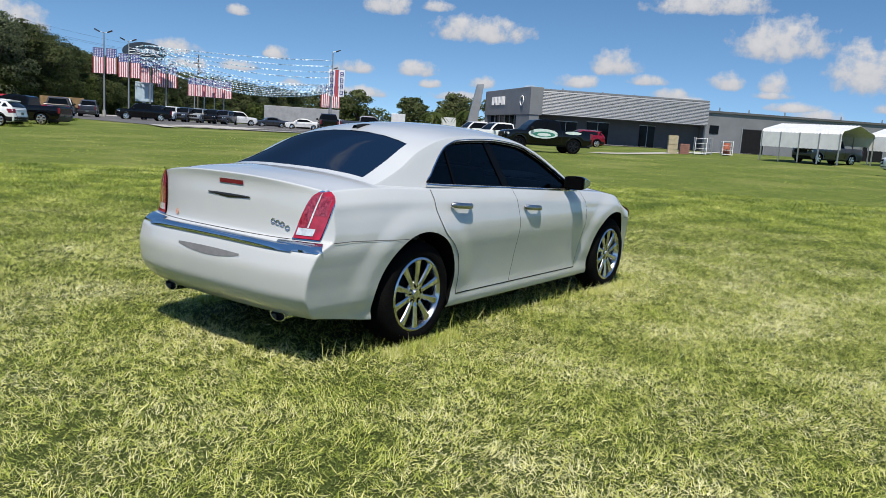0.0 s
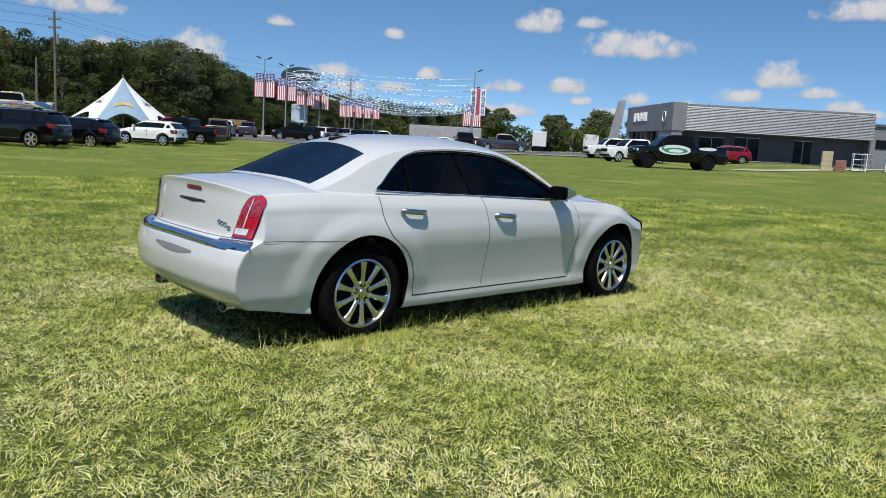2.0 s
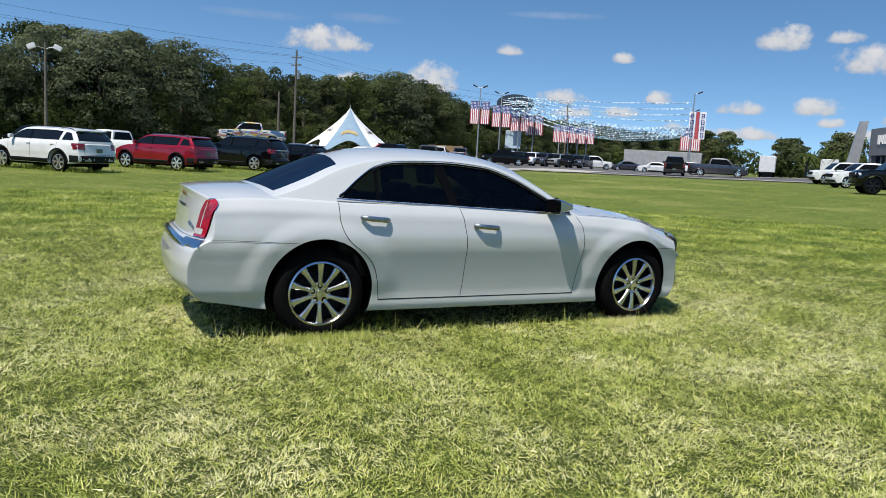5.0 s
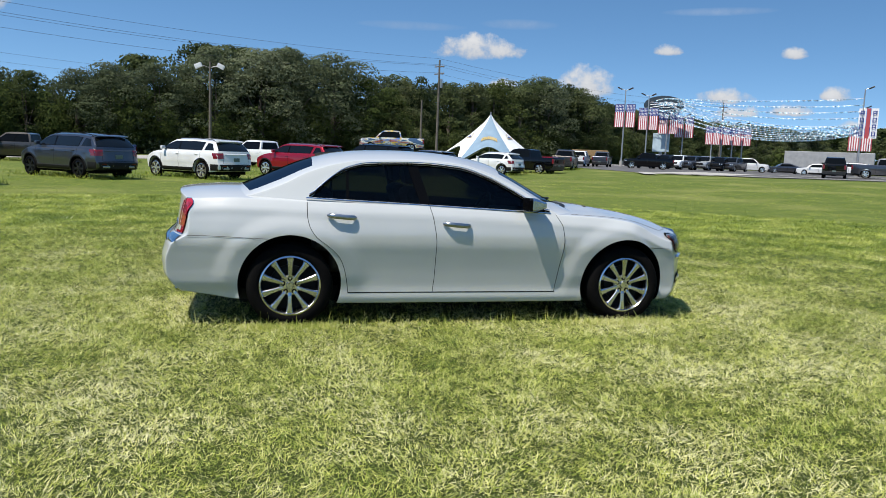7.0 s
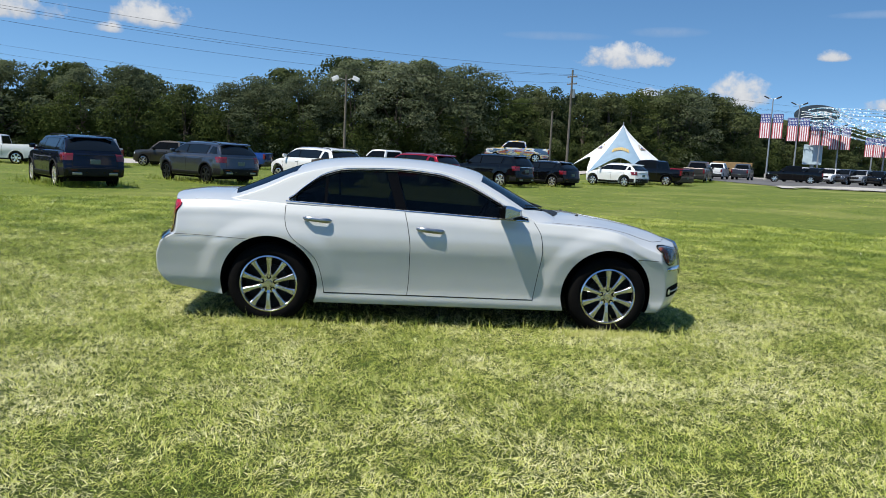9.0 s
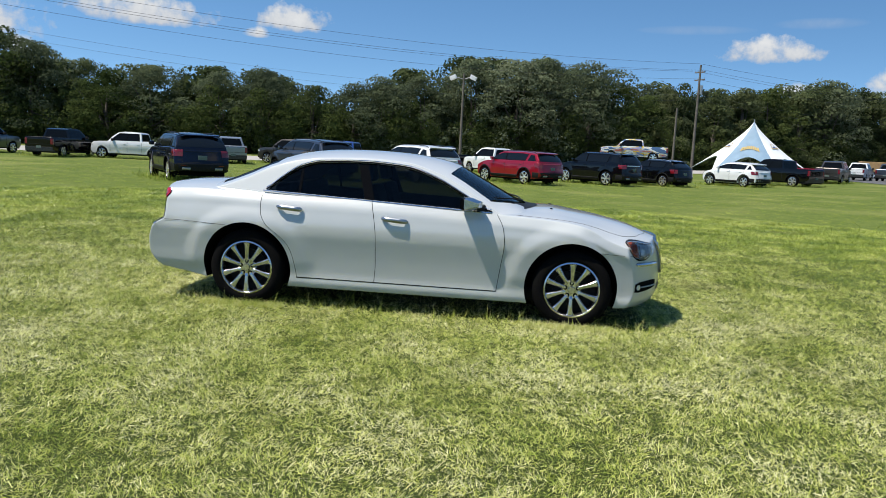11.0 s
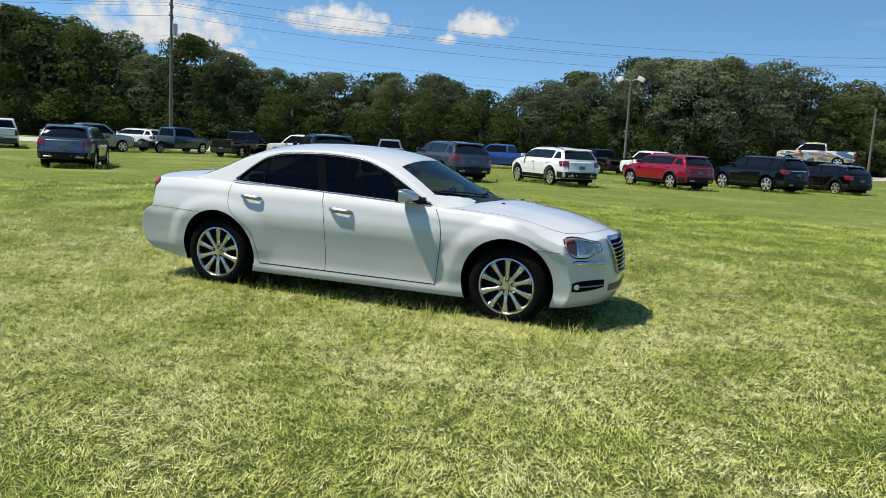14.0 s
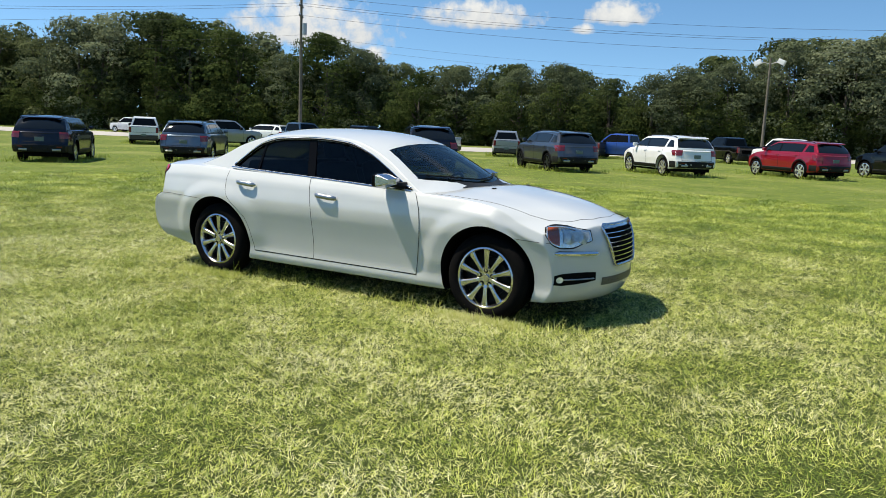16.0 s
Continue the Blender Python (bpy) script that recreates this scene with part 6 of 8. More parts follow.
def suv_model(kind):
    """The parts of one kind of wagon as (name, mesh, label, painted)."""
    from mathutils.bvhtree import BVHTree
    L, W, H, wb, fo, wr, belt, hood, sill = SHAPES[kind]
    low_roof = kind == "crossover"
    xf, fa, ra = wb / 2 + fo, wb / 2, -wb / 2
    xr, R, hw = xf - L, wr + 0.06, W / 2
    wsb = fa - 0.38
    rake = 0.50 if low_roof else 0.40
    roof_f, mid = wsb - 0.72, (wsb - 0.72 + xr) / 2 + 0.2
    edge = table([(xr, belt - 0.10), (xr + 0.15, belt - 0.01), (xr + 0.6, belt + 0.01), (wsb - 0.3, belt - 0.025), (wsb + 0.15, belt - 0.04), (fa + 0.1, hood - 0.055), (xf - 0.35, hood - 0.115), (xf - 0.08, hood - 0.215), (xf, hood - 0.29)])
    top = table([(xr, belt - 0.08), (xr + 0.15, belt + 0.015), (wsb - 0.3, belt + 0.01), (wsb + 0.2, hood + 0.015), (fa + 0.2, hood - 0.005), (xf - 0.35, hood - 0.055), (xf - 0.08, hood - 0.165), (xf, hood - 0.25)])
    floor = table([(xr, sill + 0.04), (xr + 0.3, sill + 0.0), (ra - R, sill - 0.02), (fa + R, sill - 0.04), (xf - 0.2, sill - 0.02), (xf, sill + 0.06)])
    side = table([(sill - 0.05, 0.935), (sill + 0.10, 0.970), (0.60, 0.982), (0.78, 0.998), (belt - 0.20, 0.995), (belt - 0.12, 0.985), (belt - 0.04, 0.960), (belt + 0.03, 0.935)])
    tail_lean = table([(sill, 0.10), (sill + 0.10, 0.0), (sill + 0.30, -0.035), (0.74, -0.01), (belt - 0.28, 0.015), (belt, 0.06)])
    nose_lean = table([(sill - 0.05, -0.14), (sill + 0.14, 0.0), (0.66, 0.02), (hood - 0.26, 0.0), (hood - 0.05, -0.11)])

    def width(x, z):
        k = hw * side(z) * (1 - 0.045 * smooth01(xr + 0.9, xr, x) ** 2 - 0.06 * smooth01(xf - 1.0, xf, x) ** 2)
        for hx in (fa, ra):
            k += 0.016 * (1 - smooth01(R + 0.05, R + 0.17, math.hypot(x - hx, z - wr)))
        return k

    def skin(u, v, w):
        zb, ze, zt = floor(u), edge(u), top(u)
        y = v * width(u, zb + (ze - zb) * w)
        z = zb + w * (ze + (zt - ze) * (1 - abs(v) ** 2.6) - zb)
        a = abs(y) / hw
        r, q = smooth01(xr + 0.8, xr, u), smooth01(xf - 1.0, xf, u)
        return Vector((u + r * (0.15 * a**3.4 + tail_lean(z)) + q * (-0.36 * a**2.5 + nose_lean(z)), y, z))

    roof = table([(xr + 0.07, belt - 0.05), (xr + 0.12, belt + 0.06), (xr + 0.12 + rake * 0.42, H - 0.27), (xr + 0.10 + rake * 0.85, H - 0.12), (xr + 0.42 + rake, H - 0.055), (mid, H - 0.005), (roof_f - 0.15, H - 0.012), (roof_f + 0.16, H - 0.11), (wsb - 0.14, belt + 0.20), (wsb + 0.16, belt - 0.04)])

    def roof_edge(x):
        return roof(x) - 0.085 * smooth01(belt, H, roof(x))

    def cab_y(x, z):
        t = (z - belt) / (H - belt)
        return hw * (0.935 - 0.20 * max(0.0, t) - 0.05 * max(0.0, t) ** 3) * (1 - 0.05 * smooth01(xr + 0.7, xr, x))

    def cab_skin(u, v, w):
        base = belt - 0.10
        e = max(roof_edge(u), base + 0.02)
        zs = base + (e - base) * w
        t = max(roof(u), e) - e
        return Vector((u + (0.10 * abs(v) ** 3 if u < xr + 0.6 else -0.16 * abs(v) ** 2.5 * smooth01(roof_f - 0.1, wsb, u)), v * cab_y(u, zs), base + w * (e + t * (1 - abs(v) ** 2.4) - base)))

    made = []
    vs = [-1, -0.96, -0.88, -0.75, -0.55, -0.3, 0, 0.3, 0.55, 0.75, 0.88, 0.96, 1]
    us = sorted(set(round(x, 3) for x in span(xr, xr + 0.3, 6) + span(xr + 0.3, ra + R + 0.2, 20) + span(ra + R + 0.2, fa - R - 0.2, 8) + span(fa - R - 0.2, xf - 0.35, 18) + span(xf - 0.35, xf, 7)))
    body = part("body", block(us, vs, [0, 0.05] + span(0.1, 0.9, 14) + [0.95, 1], skin), [DEEP_BLACK])
    baked(bevel(body, 0.035, 2, 30))
    wells = []
    for hx in (fa, ra):
        for s in (-1, 1):
            bm = bmesh.new()
            cyl(bm, (hx, s * (hw - 0.36), wr), (hx, s * (hw + 0.3), wr), R, seg=32)
            wells.append((bm, DEEP_BLACK))
    cut(body, *wells)
    body.data.shade_smooth()
    body.data.set_sharp_from_angle(angle=radians(32))
    cabin = part("cabin", block(span(xr + 0.07, xr + 0.9, 14) + span(xr + 0.9, roof_f - 0.2, 8)[1:] + span(roof_f - 0.2, wsb + 0.16, 14)[1:], vs, span(0, 1, 6), cab_skin), [DEEP_BLACK])
    baked(bevel(cabin, 0.03, 2, 30))
    cabin.data.shade_smooth()
    cabin.data.set_sharp_from_angle(angle=radians(40))
    probe = bmesh.new()
    probe.from_mesh(body.data)
    probe.from_mesh(cabin.data)
    shell = BVHTree.FromBMesh(probe)
    probe.free()
    for ob in (body, cabin):
        made.append((ob.name.split(".")[0], ob.data, "", True))
        bpy.data.objects.remove(ob)

    def cast(o, d, lift):
        hit = shell.ray_cast(Vector(o), Vector(d))
        if hit[0] is None:
            return Vector(o) + Vector(d) * 2.0
        n = hit[1] if hit[1].dot(Vector(d)) < 0 else -hit[1]
        return hit[0] + n * lift

    def rear(y, z, lift):
        return cast((xr - 1, y, z), (1, 0, 0), lift)

    def front(y, z, lift):
        return cast((xf + 1, y, z), (-1, 0, 0), lift)

    def flank(x, z, s, lift):
        return cast((x, s * 2, z), (0, -s, 0), lift)

    def corner(deg, z, s, lift, cx, cy, sign):
        d = Vector((sign * math.cos(radians(deg)), s * math.sin(radians(deg)), 0))
        return cast(Vector((cx, s * cy, z)) + d * 3, -d, lift)

    def add(name, bm, material, label="", smooth=True):
        bmesh.ops.recalc_face_normals(bm, faces=bm.faces)
        made.append((name, mesh_of(name, bm, material if material else [DEEP_BLACK], smooth), label, material is None))

    def laid(name, rows, material, label=""):
        bm = bmesh.new()
        sheet(bm, rows)
        add(name, bm, material, label)

    def slab(name, material, x0, x1, y0, y1, z0, z1, rnd=0.02, label=""):
        bm = bmesh.new()
        box(bm, x0, x1, y0, y1, z0, z1)
        bmesh.ops.bevel(bm, geom=bm.edges[:], offset=rnd, segments=2, affect="EDGES", profile=0.6)
        add(name, bm, material, label)

    glass_low, xb, xc = belt + 0.045, wsb - 1.18, ra + 0.05
    def glass_top(x):
        return max(glass_low + 0.001, roof_edge(x) - 0.075)
    tip = next((x for x in span(wsb + 0.1, wsb - 0.9, 100) if glass_top(x) > glass_low + 0.03), wsb - 0.2)
    q_end = xr + 0.30 + rake * 0.4

    for s in (-1, 1):
        def window(name, a0, a1, b0, b1, lift, material, grow=0.0, label="", n=8):
            rows = []
            for t in span(0, 1, 4):
                xa, xe = a0 + (a1 - a0) * t, b0 + (b1 - b0) * t
                rows.append([flank(x, (glass_low - grow) + t * (glass_top(x) + grow - glass_low + grow), s, lift) for x in span(xa, xe, n)])
            laid(name, rows, material, label)
        window("window_band", xc - 0.05, xc - 0.16, tip + 0.02, tip - 0.10, 0.004, TRIM_BLACK, 0.014, "black window surround", 16)
        window("side_window", xb + 0.035, xb + 0.035, tip - 0.02, tip - 0.10, 0.008, GLASS_FAR, 0.0, "dark side glass", 12)
        window("side_window", xc - 0.02, xc - 0.13, xb - 0.045, xb - 0.045, 0.008, GLASS_FAR, 0.0, "dark side glass")
        window("side_window", q_end - 0.06, q_end + 0.10, xc - 0.20, xc - 0.32, 0.006, GLASS_FAR, 0.0, "dark rear quarter glass")
        laid("tail_lamp", [[corner(q, z, s, 0.012, xr + 0.75, 0.35, -1) for q in span(25, 58 if z < belt - 0.18 else 63, 8)] for z in span(belt - 0.30, belt - 0.07, 5)], RED_FAR, "dark red tail lamp")
        laid("headlamp", [[corner(q, z, s, 0.010, xf - 0.9, 0.25, 1) for q in span(22, 47, 8)] for z in span(hood - 0.37, hood - 0.24, 4)], WHITE_LENS, "clear headlamp")
        for hx in (fa, ra):
            laid("arch_trim", [[flank(hx + rr * math.cos(t), wr + rr * math.sin(t), s, dy) for rr, dy in ((R + 0.004, 0.004), (R + 0.008, 0.022), (R + 0.05, 0.020), (R + 0.058, 0.002))] for t in span(radians(-2 if hx == fa else 2), radians(182), 18)], BLACK if kind != "big_suv" else None, "wheel arch trim")
        laid("sill_trim", [[flank(x, z, s, lift) for x in span(ra + R + 0.06, fa - R - 0.06, 8)] for z, lift in ((sill - 0.01, 0.004), (sill + 0.02, 0.022), (sill + 0.13, 0.020), (sill + 0.15, 0.002))], BLACK, "black sill cladding")
        for x0, z1 in ((wsb - 0.02, belt - 0.03), (xb, belt + 0.02), (xc + 0.02, belt + 0.02)):
            laid("door_gap", [[flank(x0 + dx - (0.10 * smooth01(0.75, 0.45, z) if x0 == xc + 0.02 else 0) + (0.22 * smooth01(0.95, 0.5, z) if x0 == xc + 0.02 else 0), z, s, 0.002) for dx in (-0.006, 0.006)] for z in span(sill + 0.16, z1, 10)], SEAM)
        for hx in (xb - 0.02, xc + 0.16):
            p = flank(hx + 0.1, belt - 0.14, s, 0.0)
            slab("handle", None, hx, hx + 0.19, p.y - 0.02, p.y + s * 0.03, belt - 0.155, belt - 0.125, 0.008)
        slab("mirror", None, wsb - 0.34, wsb - 0.20, s * (hw - 0.02), s * (hw + 0.17), belt + 0.02, belt + 0.17, 0.04, "wing mirror")
        slab("mirror_foot", BLACK, wsb - 0.30, wsb - 0.22, s * (hw - 0.14), s * (hw + 0.02), belt + 0.02, belt + 0.06, 0.01)
        bm = bmesh.new()
        ry = cab_y(mid, H - 0.1) - 0.10
        tube(bm, [cast((x, s * ry, H + 1), (0, 0, -1), up) for x, up in [(roof_f - 0.15, 0.0), (roof_f - 0.28, 0.045)] + [(x, 0.05) for x in span(roof_f - 0.5, xr + 0.85, 4)] + [(xr + 0.72, 0.045), (xr + 0.60, 0.0)]], 0.018, 6)
        add("roof_rail", bm, CHROME_SOFT if kind == "crossover" else BLACK, "roof rail")
        laid("tailpipe_trim", [[rear(s * y, z, lift) for y in span(0.42, 0.70, 5)] for z, lift in ((sill + 0.10, 0.004), (sill + 0.12, 0.03), (sill + 0.16, 0.03), (sill + 0.18, 0.004))], STEEL if kind != "crossover" else DARK_METAL, "steel tailpipe trim")
        laid("rear_reflector", [[rear(s * y, z, 0.016) for y in span(0.56, 0.74, 4)] for z in (sill + 0.24, sill + 0.27)], RED_FAR, "small red reflector")
        laid("tailgate_gap", [[rear(s * (hw - 0.30 + dy), z, 0.003) for dy in (-0.006, 0.006)] for z in span(sill + 0.36, belt - 0.06, 8)], SEAM)
    sweep = span(-58, 58, 22)
    laid("rear_bumper", [[corner(q, z, 1, lift, xr + 1.15, 0, -1) for q in sweep] for z, lift in ((sill + 0.055, 0.004), (sill + 0.08, 0.013), (sill + 0.30, 0.013), (sill + 0.325, 0.002))], BLACK, "black lower rear bumper")
    laid("front_bumper", [[corner(q, z, 1, lift, xf - 1.2, 0, 1) for q in span(-44, 44, 18)] for z, lift in ((sill + 0.0, 0.004), (sill + 0.03, 0.013), (sill + 0.16, 0.013), (sill + 0.18, 0.002))], BLACK, "black lower front bumper")
    gy = hw - 0.46
    laid("grille", [[front(gy * v, z, 0.008) for v in span(-1, 1, 12)] for z in span(hood - 0.52, hood - 0.27, 5)], DEEP_BLACK, "dark grille")
    for k in (0.38, 0.46):
        laid("grille_bar", [[front(gy * 0.97 * v, hood - k + dz, lift) for v in span(-1, 1, 12)] for dz, lift in ((-0.015, 0.010), (0, 0.022), (0.015, 0.010))], CHROME_SOFT, "bright grille bar")
    laid("rear_window", [[rear(v * (cab_y(xr + 0.2, z) - 0.05), z, 0.007) for v in span(-1, 1, 14)] for z in span(belt + 0.03, H - 0.185, 7)], GLASS_FAR, "dark rear glass")
    laid("windshield", [[front(v * (cab_y(wsb, z) - 0.09), z, 0.007) for v in span(-1, 1, 14)] for z in span(belt + 0.03, H - 0.13, 7)], GLASS_FAR, "dark windshield")
    laid("tailgate_strip", [[rear(v * (hw - 0.40), z, lift) for v in span(-1, 1, 10)] for z, lift in ((belt - 0.135, 0.004), (belt - 0.125, 0.014), (belt - 0.105, 0.014), (belt - 0.095, 0.004))], CHROME_SOFT if kind == "big_suv" else None, "tailgate strip")
    laid("tailgate_gap", [[rear(v * (hw - 0.30), sill + 0.36 + dz, 0.003) for v in span(-1, 1, 10)] for dz in (-0.006, 0.006)], SEAM)
    p = rear(0, belt - 0.33, 0)
    slab("number_plate", PLATE, p.x - 0.02, p.x + 0.02, -0.155, 0.155, belt - 0.405, belt - 0.255, 0.004, "plain number plate")
    bm = bmesh.new()
    sy = cab_y(xr + 0.5, H - 0.12) - 0.06
    x0 = xr + 0.10 + rake * 0.85
    prism(bm, [(x0 + 0.16, H - 0.062), (x0 - 0.10, H - 0.10), (x0 - 0.12, H - 0.13), (x0 + 0.04, H - 0.14)], "y", -sy, sy)
    add("spoiler", bm, None, "roof spoiler", False)
    bm = bmesh.new()
    box(bm, xr + 0.35, xf - 0.4, -hw + 0.16, hw - 0.16, sill - 0.12, sill + 0.2)
    add("underbody", bm, DEEP_BLACK, "", False)
    return made, (fa, ra, wr, hw)


def wagon(kind, x, y, heading, colour, label, rim=None, group="parked vehicles"):
    if kind not in SUV_MODELS:
        SUV_MODELS[kind] = suv_model(kind)
    made, (fa, ra, wr, hw) = SUV_MODELS[kind]
    root = thing("crossover" if kind == "crossover" else "suv", x, y, heading, label, "car", group)
    if x < 30:
        PARKED.append((x, y, heading, SHAPES[kind][0], SHAPES[kind][1]))
    for name, me, part_label, painted in made:
        if painted:
            key = (kind, me.name, colour)
            if key not in SUV_MODELS:
                SUV_MODELS[key] = me.copy()
                SUV_MODELS[key].materials[0] = PAINT[colour]
            me = SUV_MODELS[key]
        ob = new(name, me)
        ob.parent = root
        if part_label:
            tagged(ob, part_label)
    for hx in (fa, ra):
        for s in (-1, 1):
            far_wheel(root, hx, s * (hw - 0.135), wr, 0.25, rim or CHROME_SOFT)
    return root


def wrap_material():
    """A vinyl wrap with yellow, blue and orange streaks."""
    m = mat("rally_wrap", (0.05, 0.2, 0.5), 0.35, coat=0.8)
    n, l = m.node_tree.nodes, m.node_tree.links
    tc, nz, ramp = n.new("ShaderNodeTexCoord"), n.new("ShaderNodeTexNoise"), n.new("ShaderNodeValToRGB")
    mp = n.new("ShaderNodeMapping")
    mp.inputs["Scale"].default_value = (0.5, 0.4, 2.2)
    nz.inputs["Scale"].default_value, nz.inputs["Detail"].default_value = 1.6, 2.0
    l.new(tc.outputs["Object"], mp.inputs[0])
    l.new(mp.outputs[0], nz.inputs["Vector"])
    l.new(nz.outputs["Fac"], ramp.inputs[0])
    el = ramp.color_ramp.elements
    ramp.color_ramp.interpolation = "CONSTANT"
    el[0].position, el[0].color = 0.0, (0.05, 0.10, 0.20, 1)
    el[1].position, el[1].color = 0.59, (0.36, 0.10, 0.06, 1)
    for p, c in ((0.41, (0.55, 0.57, 0.60, 1)), (0.48, (0.62, 0.42, 0.05, 1)), (0.52, (0.06, 0.18, 0.45, 1)), (0.55, (0.30, 0.26, 0.40, 1))):
        el.new(p).color = c
    l.new(ramp.outputs[0], n["Principled BSDF"].inputs["Base Color"])
    return m


BLACK_RIM = mat("black_alloy", (0.02, 0.02, 0.022), 0.3, 0.6)
wagon("suv", -4.5, 28.4, 134, "white", "white suv with black cladding parked on the grass")
wagon("suv", 0.35, 33.6, 136, "red", "red metallic suv parked on the grass")
wagon("suv", -8.9, 25.9, 137, "grey", "dark grey suv with black wheels parked on the grass", rim=BLACK_RIM)
wagon("big_suv", 5.0, 38.6, 136, "black", "large black suv parked on the grass")
wagon("crossover", 8.9, 41.3, 132, "black", "black crossover parked on the grass")
wagon("crossover", 15.1, 46.3, 129, "white", "white crossover parked on the grass")
wagon("suv", -12.0, 19.9, 128, "navy", "dark navy suv with roof rails parked on the grass")
wagon("suv", -24.3, 12.0, 134, "navy", "dark blue suv seen from behind on the grass")
wagon("suv", -22.2, 17.2, 126, "slate", "slate blue suv seen from behind on the grass")
vehicle("pickup", 19.3, 50.9, 130, "black", "dark pickup with chrome bumper parked on the grass")
vehicle("pickup", -17.6, 50.5, 172, "bronze", "dark bronze pickup parked at the field edge")
vehicle("pickup", -42.8, 30.6, 140, "white", "white pickup seen from behind on the grass")
vehicle("pickup", -79.0, 57.0, 196, "white", "white pickup beside the road")
vehicle("chassis", -37.2, 41.0, 82, "slate", "grey crew cab truck with a bare chassis, no bed")
vehicle("pickup", -38.6, 34.2, 62, "silver", "silver crew cab pickup on the field edge")
vehicle("pickup", -31.4, 42.0, 94, "black", "black pickup seen from behind on the grass")
vehicle("pickup", -27.6, 44.3, 188, "white", "white pickup at the field edge")
wagon("suv", -44.5, 44.8, 185, "white", "white suv at the field edge")
vehicle("pickup", -21.0, 46.0, 117, "silver", "silver pickup seen from behind on the grass")
vehicle("pickup", -13.5, 51.0, 172, "blue", "bright blue pickup at the field edge")
vehicle("pickup", -6.2, 53.8, 128, "black", "black pickup at the field edge")
vehicle("pickup", -1.6, 49.0, 133, "white", "white pickup behind the red suv")
vehicle("pickup", 37.6, 20.2, 138, "black", "lifted black pickup with pale door graphics", rim=BLACK_RIM, lift=0.13)
vehicle("pickup", 49.5, 31.0, 150, "white", "white pickup beside the lot")
vehicle("pickup", 55.5, 37.4, 146, "white", "white pickup in the lot")
vehicle("pickup", 56.0, 52.0, -47, "grey", "grey crew cab pickup in the lot")
vehicle("pickup", 50.5, 52.6, 48, "black", "black pickup seen from behind in the lot")
vehicle("sedan", 64.5, 71.5, 140, "white", "white sedan in the lot")
wagon("suv", 68.5, 71.0, 140, "white", "white suv in the lot")
vehicle("pickup", 43.8, 75.6, 155, "black", "black pickup at the end of the sales row")
for i, c in enumerate(("white", "black", "white", "grey", "silver", "black", "grey")):
    vehicle("pickup", 49.6 + i * 1.95, 84.8 - i * 0.2, 212 + 4 * (i % 3), c, f"{c} pickup in the sales row")
vehicle("pickup", 64.2, 84.6, -33, "white", "white pickup behind the sales row")
vehicle("sedan", 69.0, 83.0, 150, "grey", "dark grey sedan behind the sales row")
vehicle("pickup", 22.3, 59.6, 140, "red", "red pickup behind the white crossover")
vehicle("pickup", 27.5, 62.0, 60, "bronze", "brown pickup on the grass edge")
vehicle("pickup", 37.0, 80.0, 58, "white", "white pickup seen from behind near the flags")
vehicle("pickup", 41.0, 82.0, 58, "grey", "grey pickup seen from behind near the flags")
wagon("crossover", 62.5, 29.8, 140, "red", "dark red car by the showroom")
vehicle("pickup", 61.0, 7.6, 150, "grey", "dark pickup under the carport")
wagon("suv", 41.6, -1.0, 100, "white", "white suv at the field's edge")


def uncut_grass():
    """Longer grass left standing round the parked vehicles and along the sedan's sill."""
    rng = np.random.default_rng(8)
    xs, ys, ls = [], [], []
    for x, y, heading, length, width in PARKED:
        n = 1500
        u, v = rng.uniform(-0.56, 0.56, n) * length, rng.uniform(-0.75, 0.75, n) * width
        a = math.radians(heading)
        xs.append(x + u * math.cos(a) - v * math.sin(a))
        ys.append(y + u * math.sin(a) + v * math.cos(a))
        ls.append(rng.uniform(0.08, 0.26, n))
    n = 700
    xs.append(rng.uniform(-2.3, 2.35, n))
    ys.append(rng.normal(-0.86, 0.09, n))
    ls.append(rng.uniform(0.04, 0.13, n) * np.where(rng.uniform(0, 1, n) > 0.95, 2.0, 1.0))
    x, y, length = (np.concatenate(k) for k in (xs, ys, ls))
    for hx in (-1.526, 1.515):
        keep = ~((np.abs(x - hx) < 0.34) & (np.abs(y) < 0.92))
        x, y, length = x[keep], y[keep], length[keep]
    wide = np.where((np.abs(x) < 3) & (np.abs(y) < 2), 0.005, 0.017)
    ob = new("long_grass", grass_mesh(rng, x, y, rng.uniform(0, 2 * np.pi, len(x)), length, wide, 0.45, BLADE_FAR))
    tagged(ob, "longer uncut grass round the parked vehicles", "grass", kind="stuff")


uncut_grass()


def ramp_truck():
    x, y = 10.0, 62.0
    z = ground_z(x, y)
    root = thing("display_ramp", x, y, 176, "dark steel display ramp holding a truck", "ramp")
    bm = bmesh.new()
    box(bm, -3.4, 3.4, -1.2, 1.2, 1.30, 1.45)
    part("deck", bm, DARK_METAL, root, smooth=False)
    for sx in (-3.2, 0, 3.2):
        for sy in (-1.05, 1.05):
            bm = bmesh.new()
            box(bm, sx - 0.08, sx + 0.08, sy - 0.08, sy + 0.08, 0, 1.3)
            part("leg", bm, DARK_METAL, root, smooth=False)
    vehicle("pickup", x, y, 176, "blue", "pickup wrapped in yellow, blue and orange graphics on a ramp", z=z + 1.45, wrap=wrap_material())


ramp_truck()


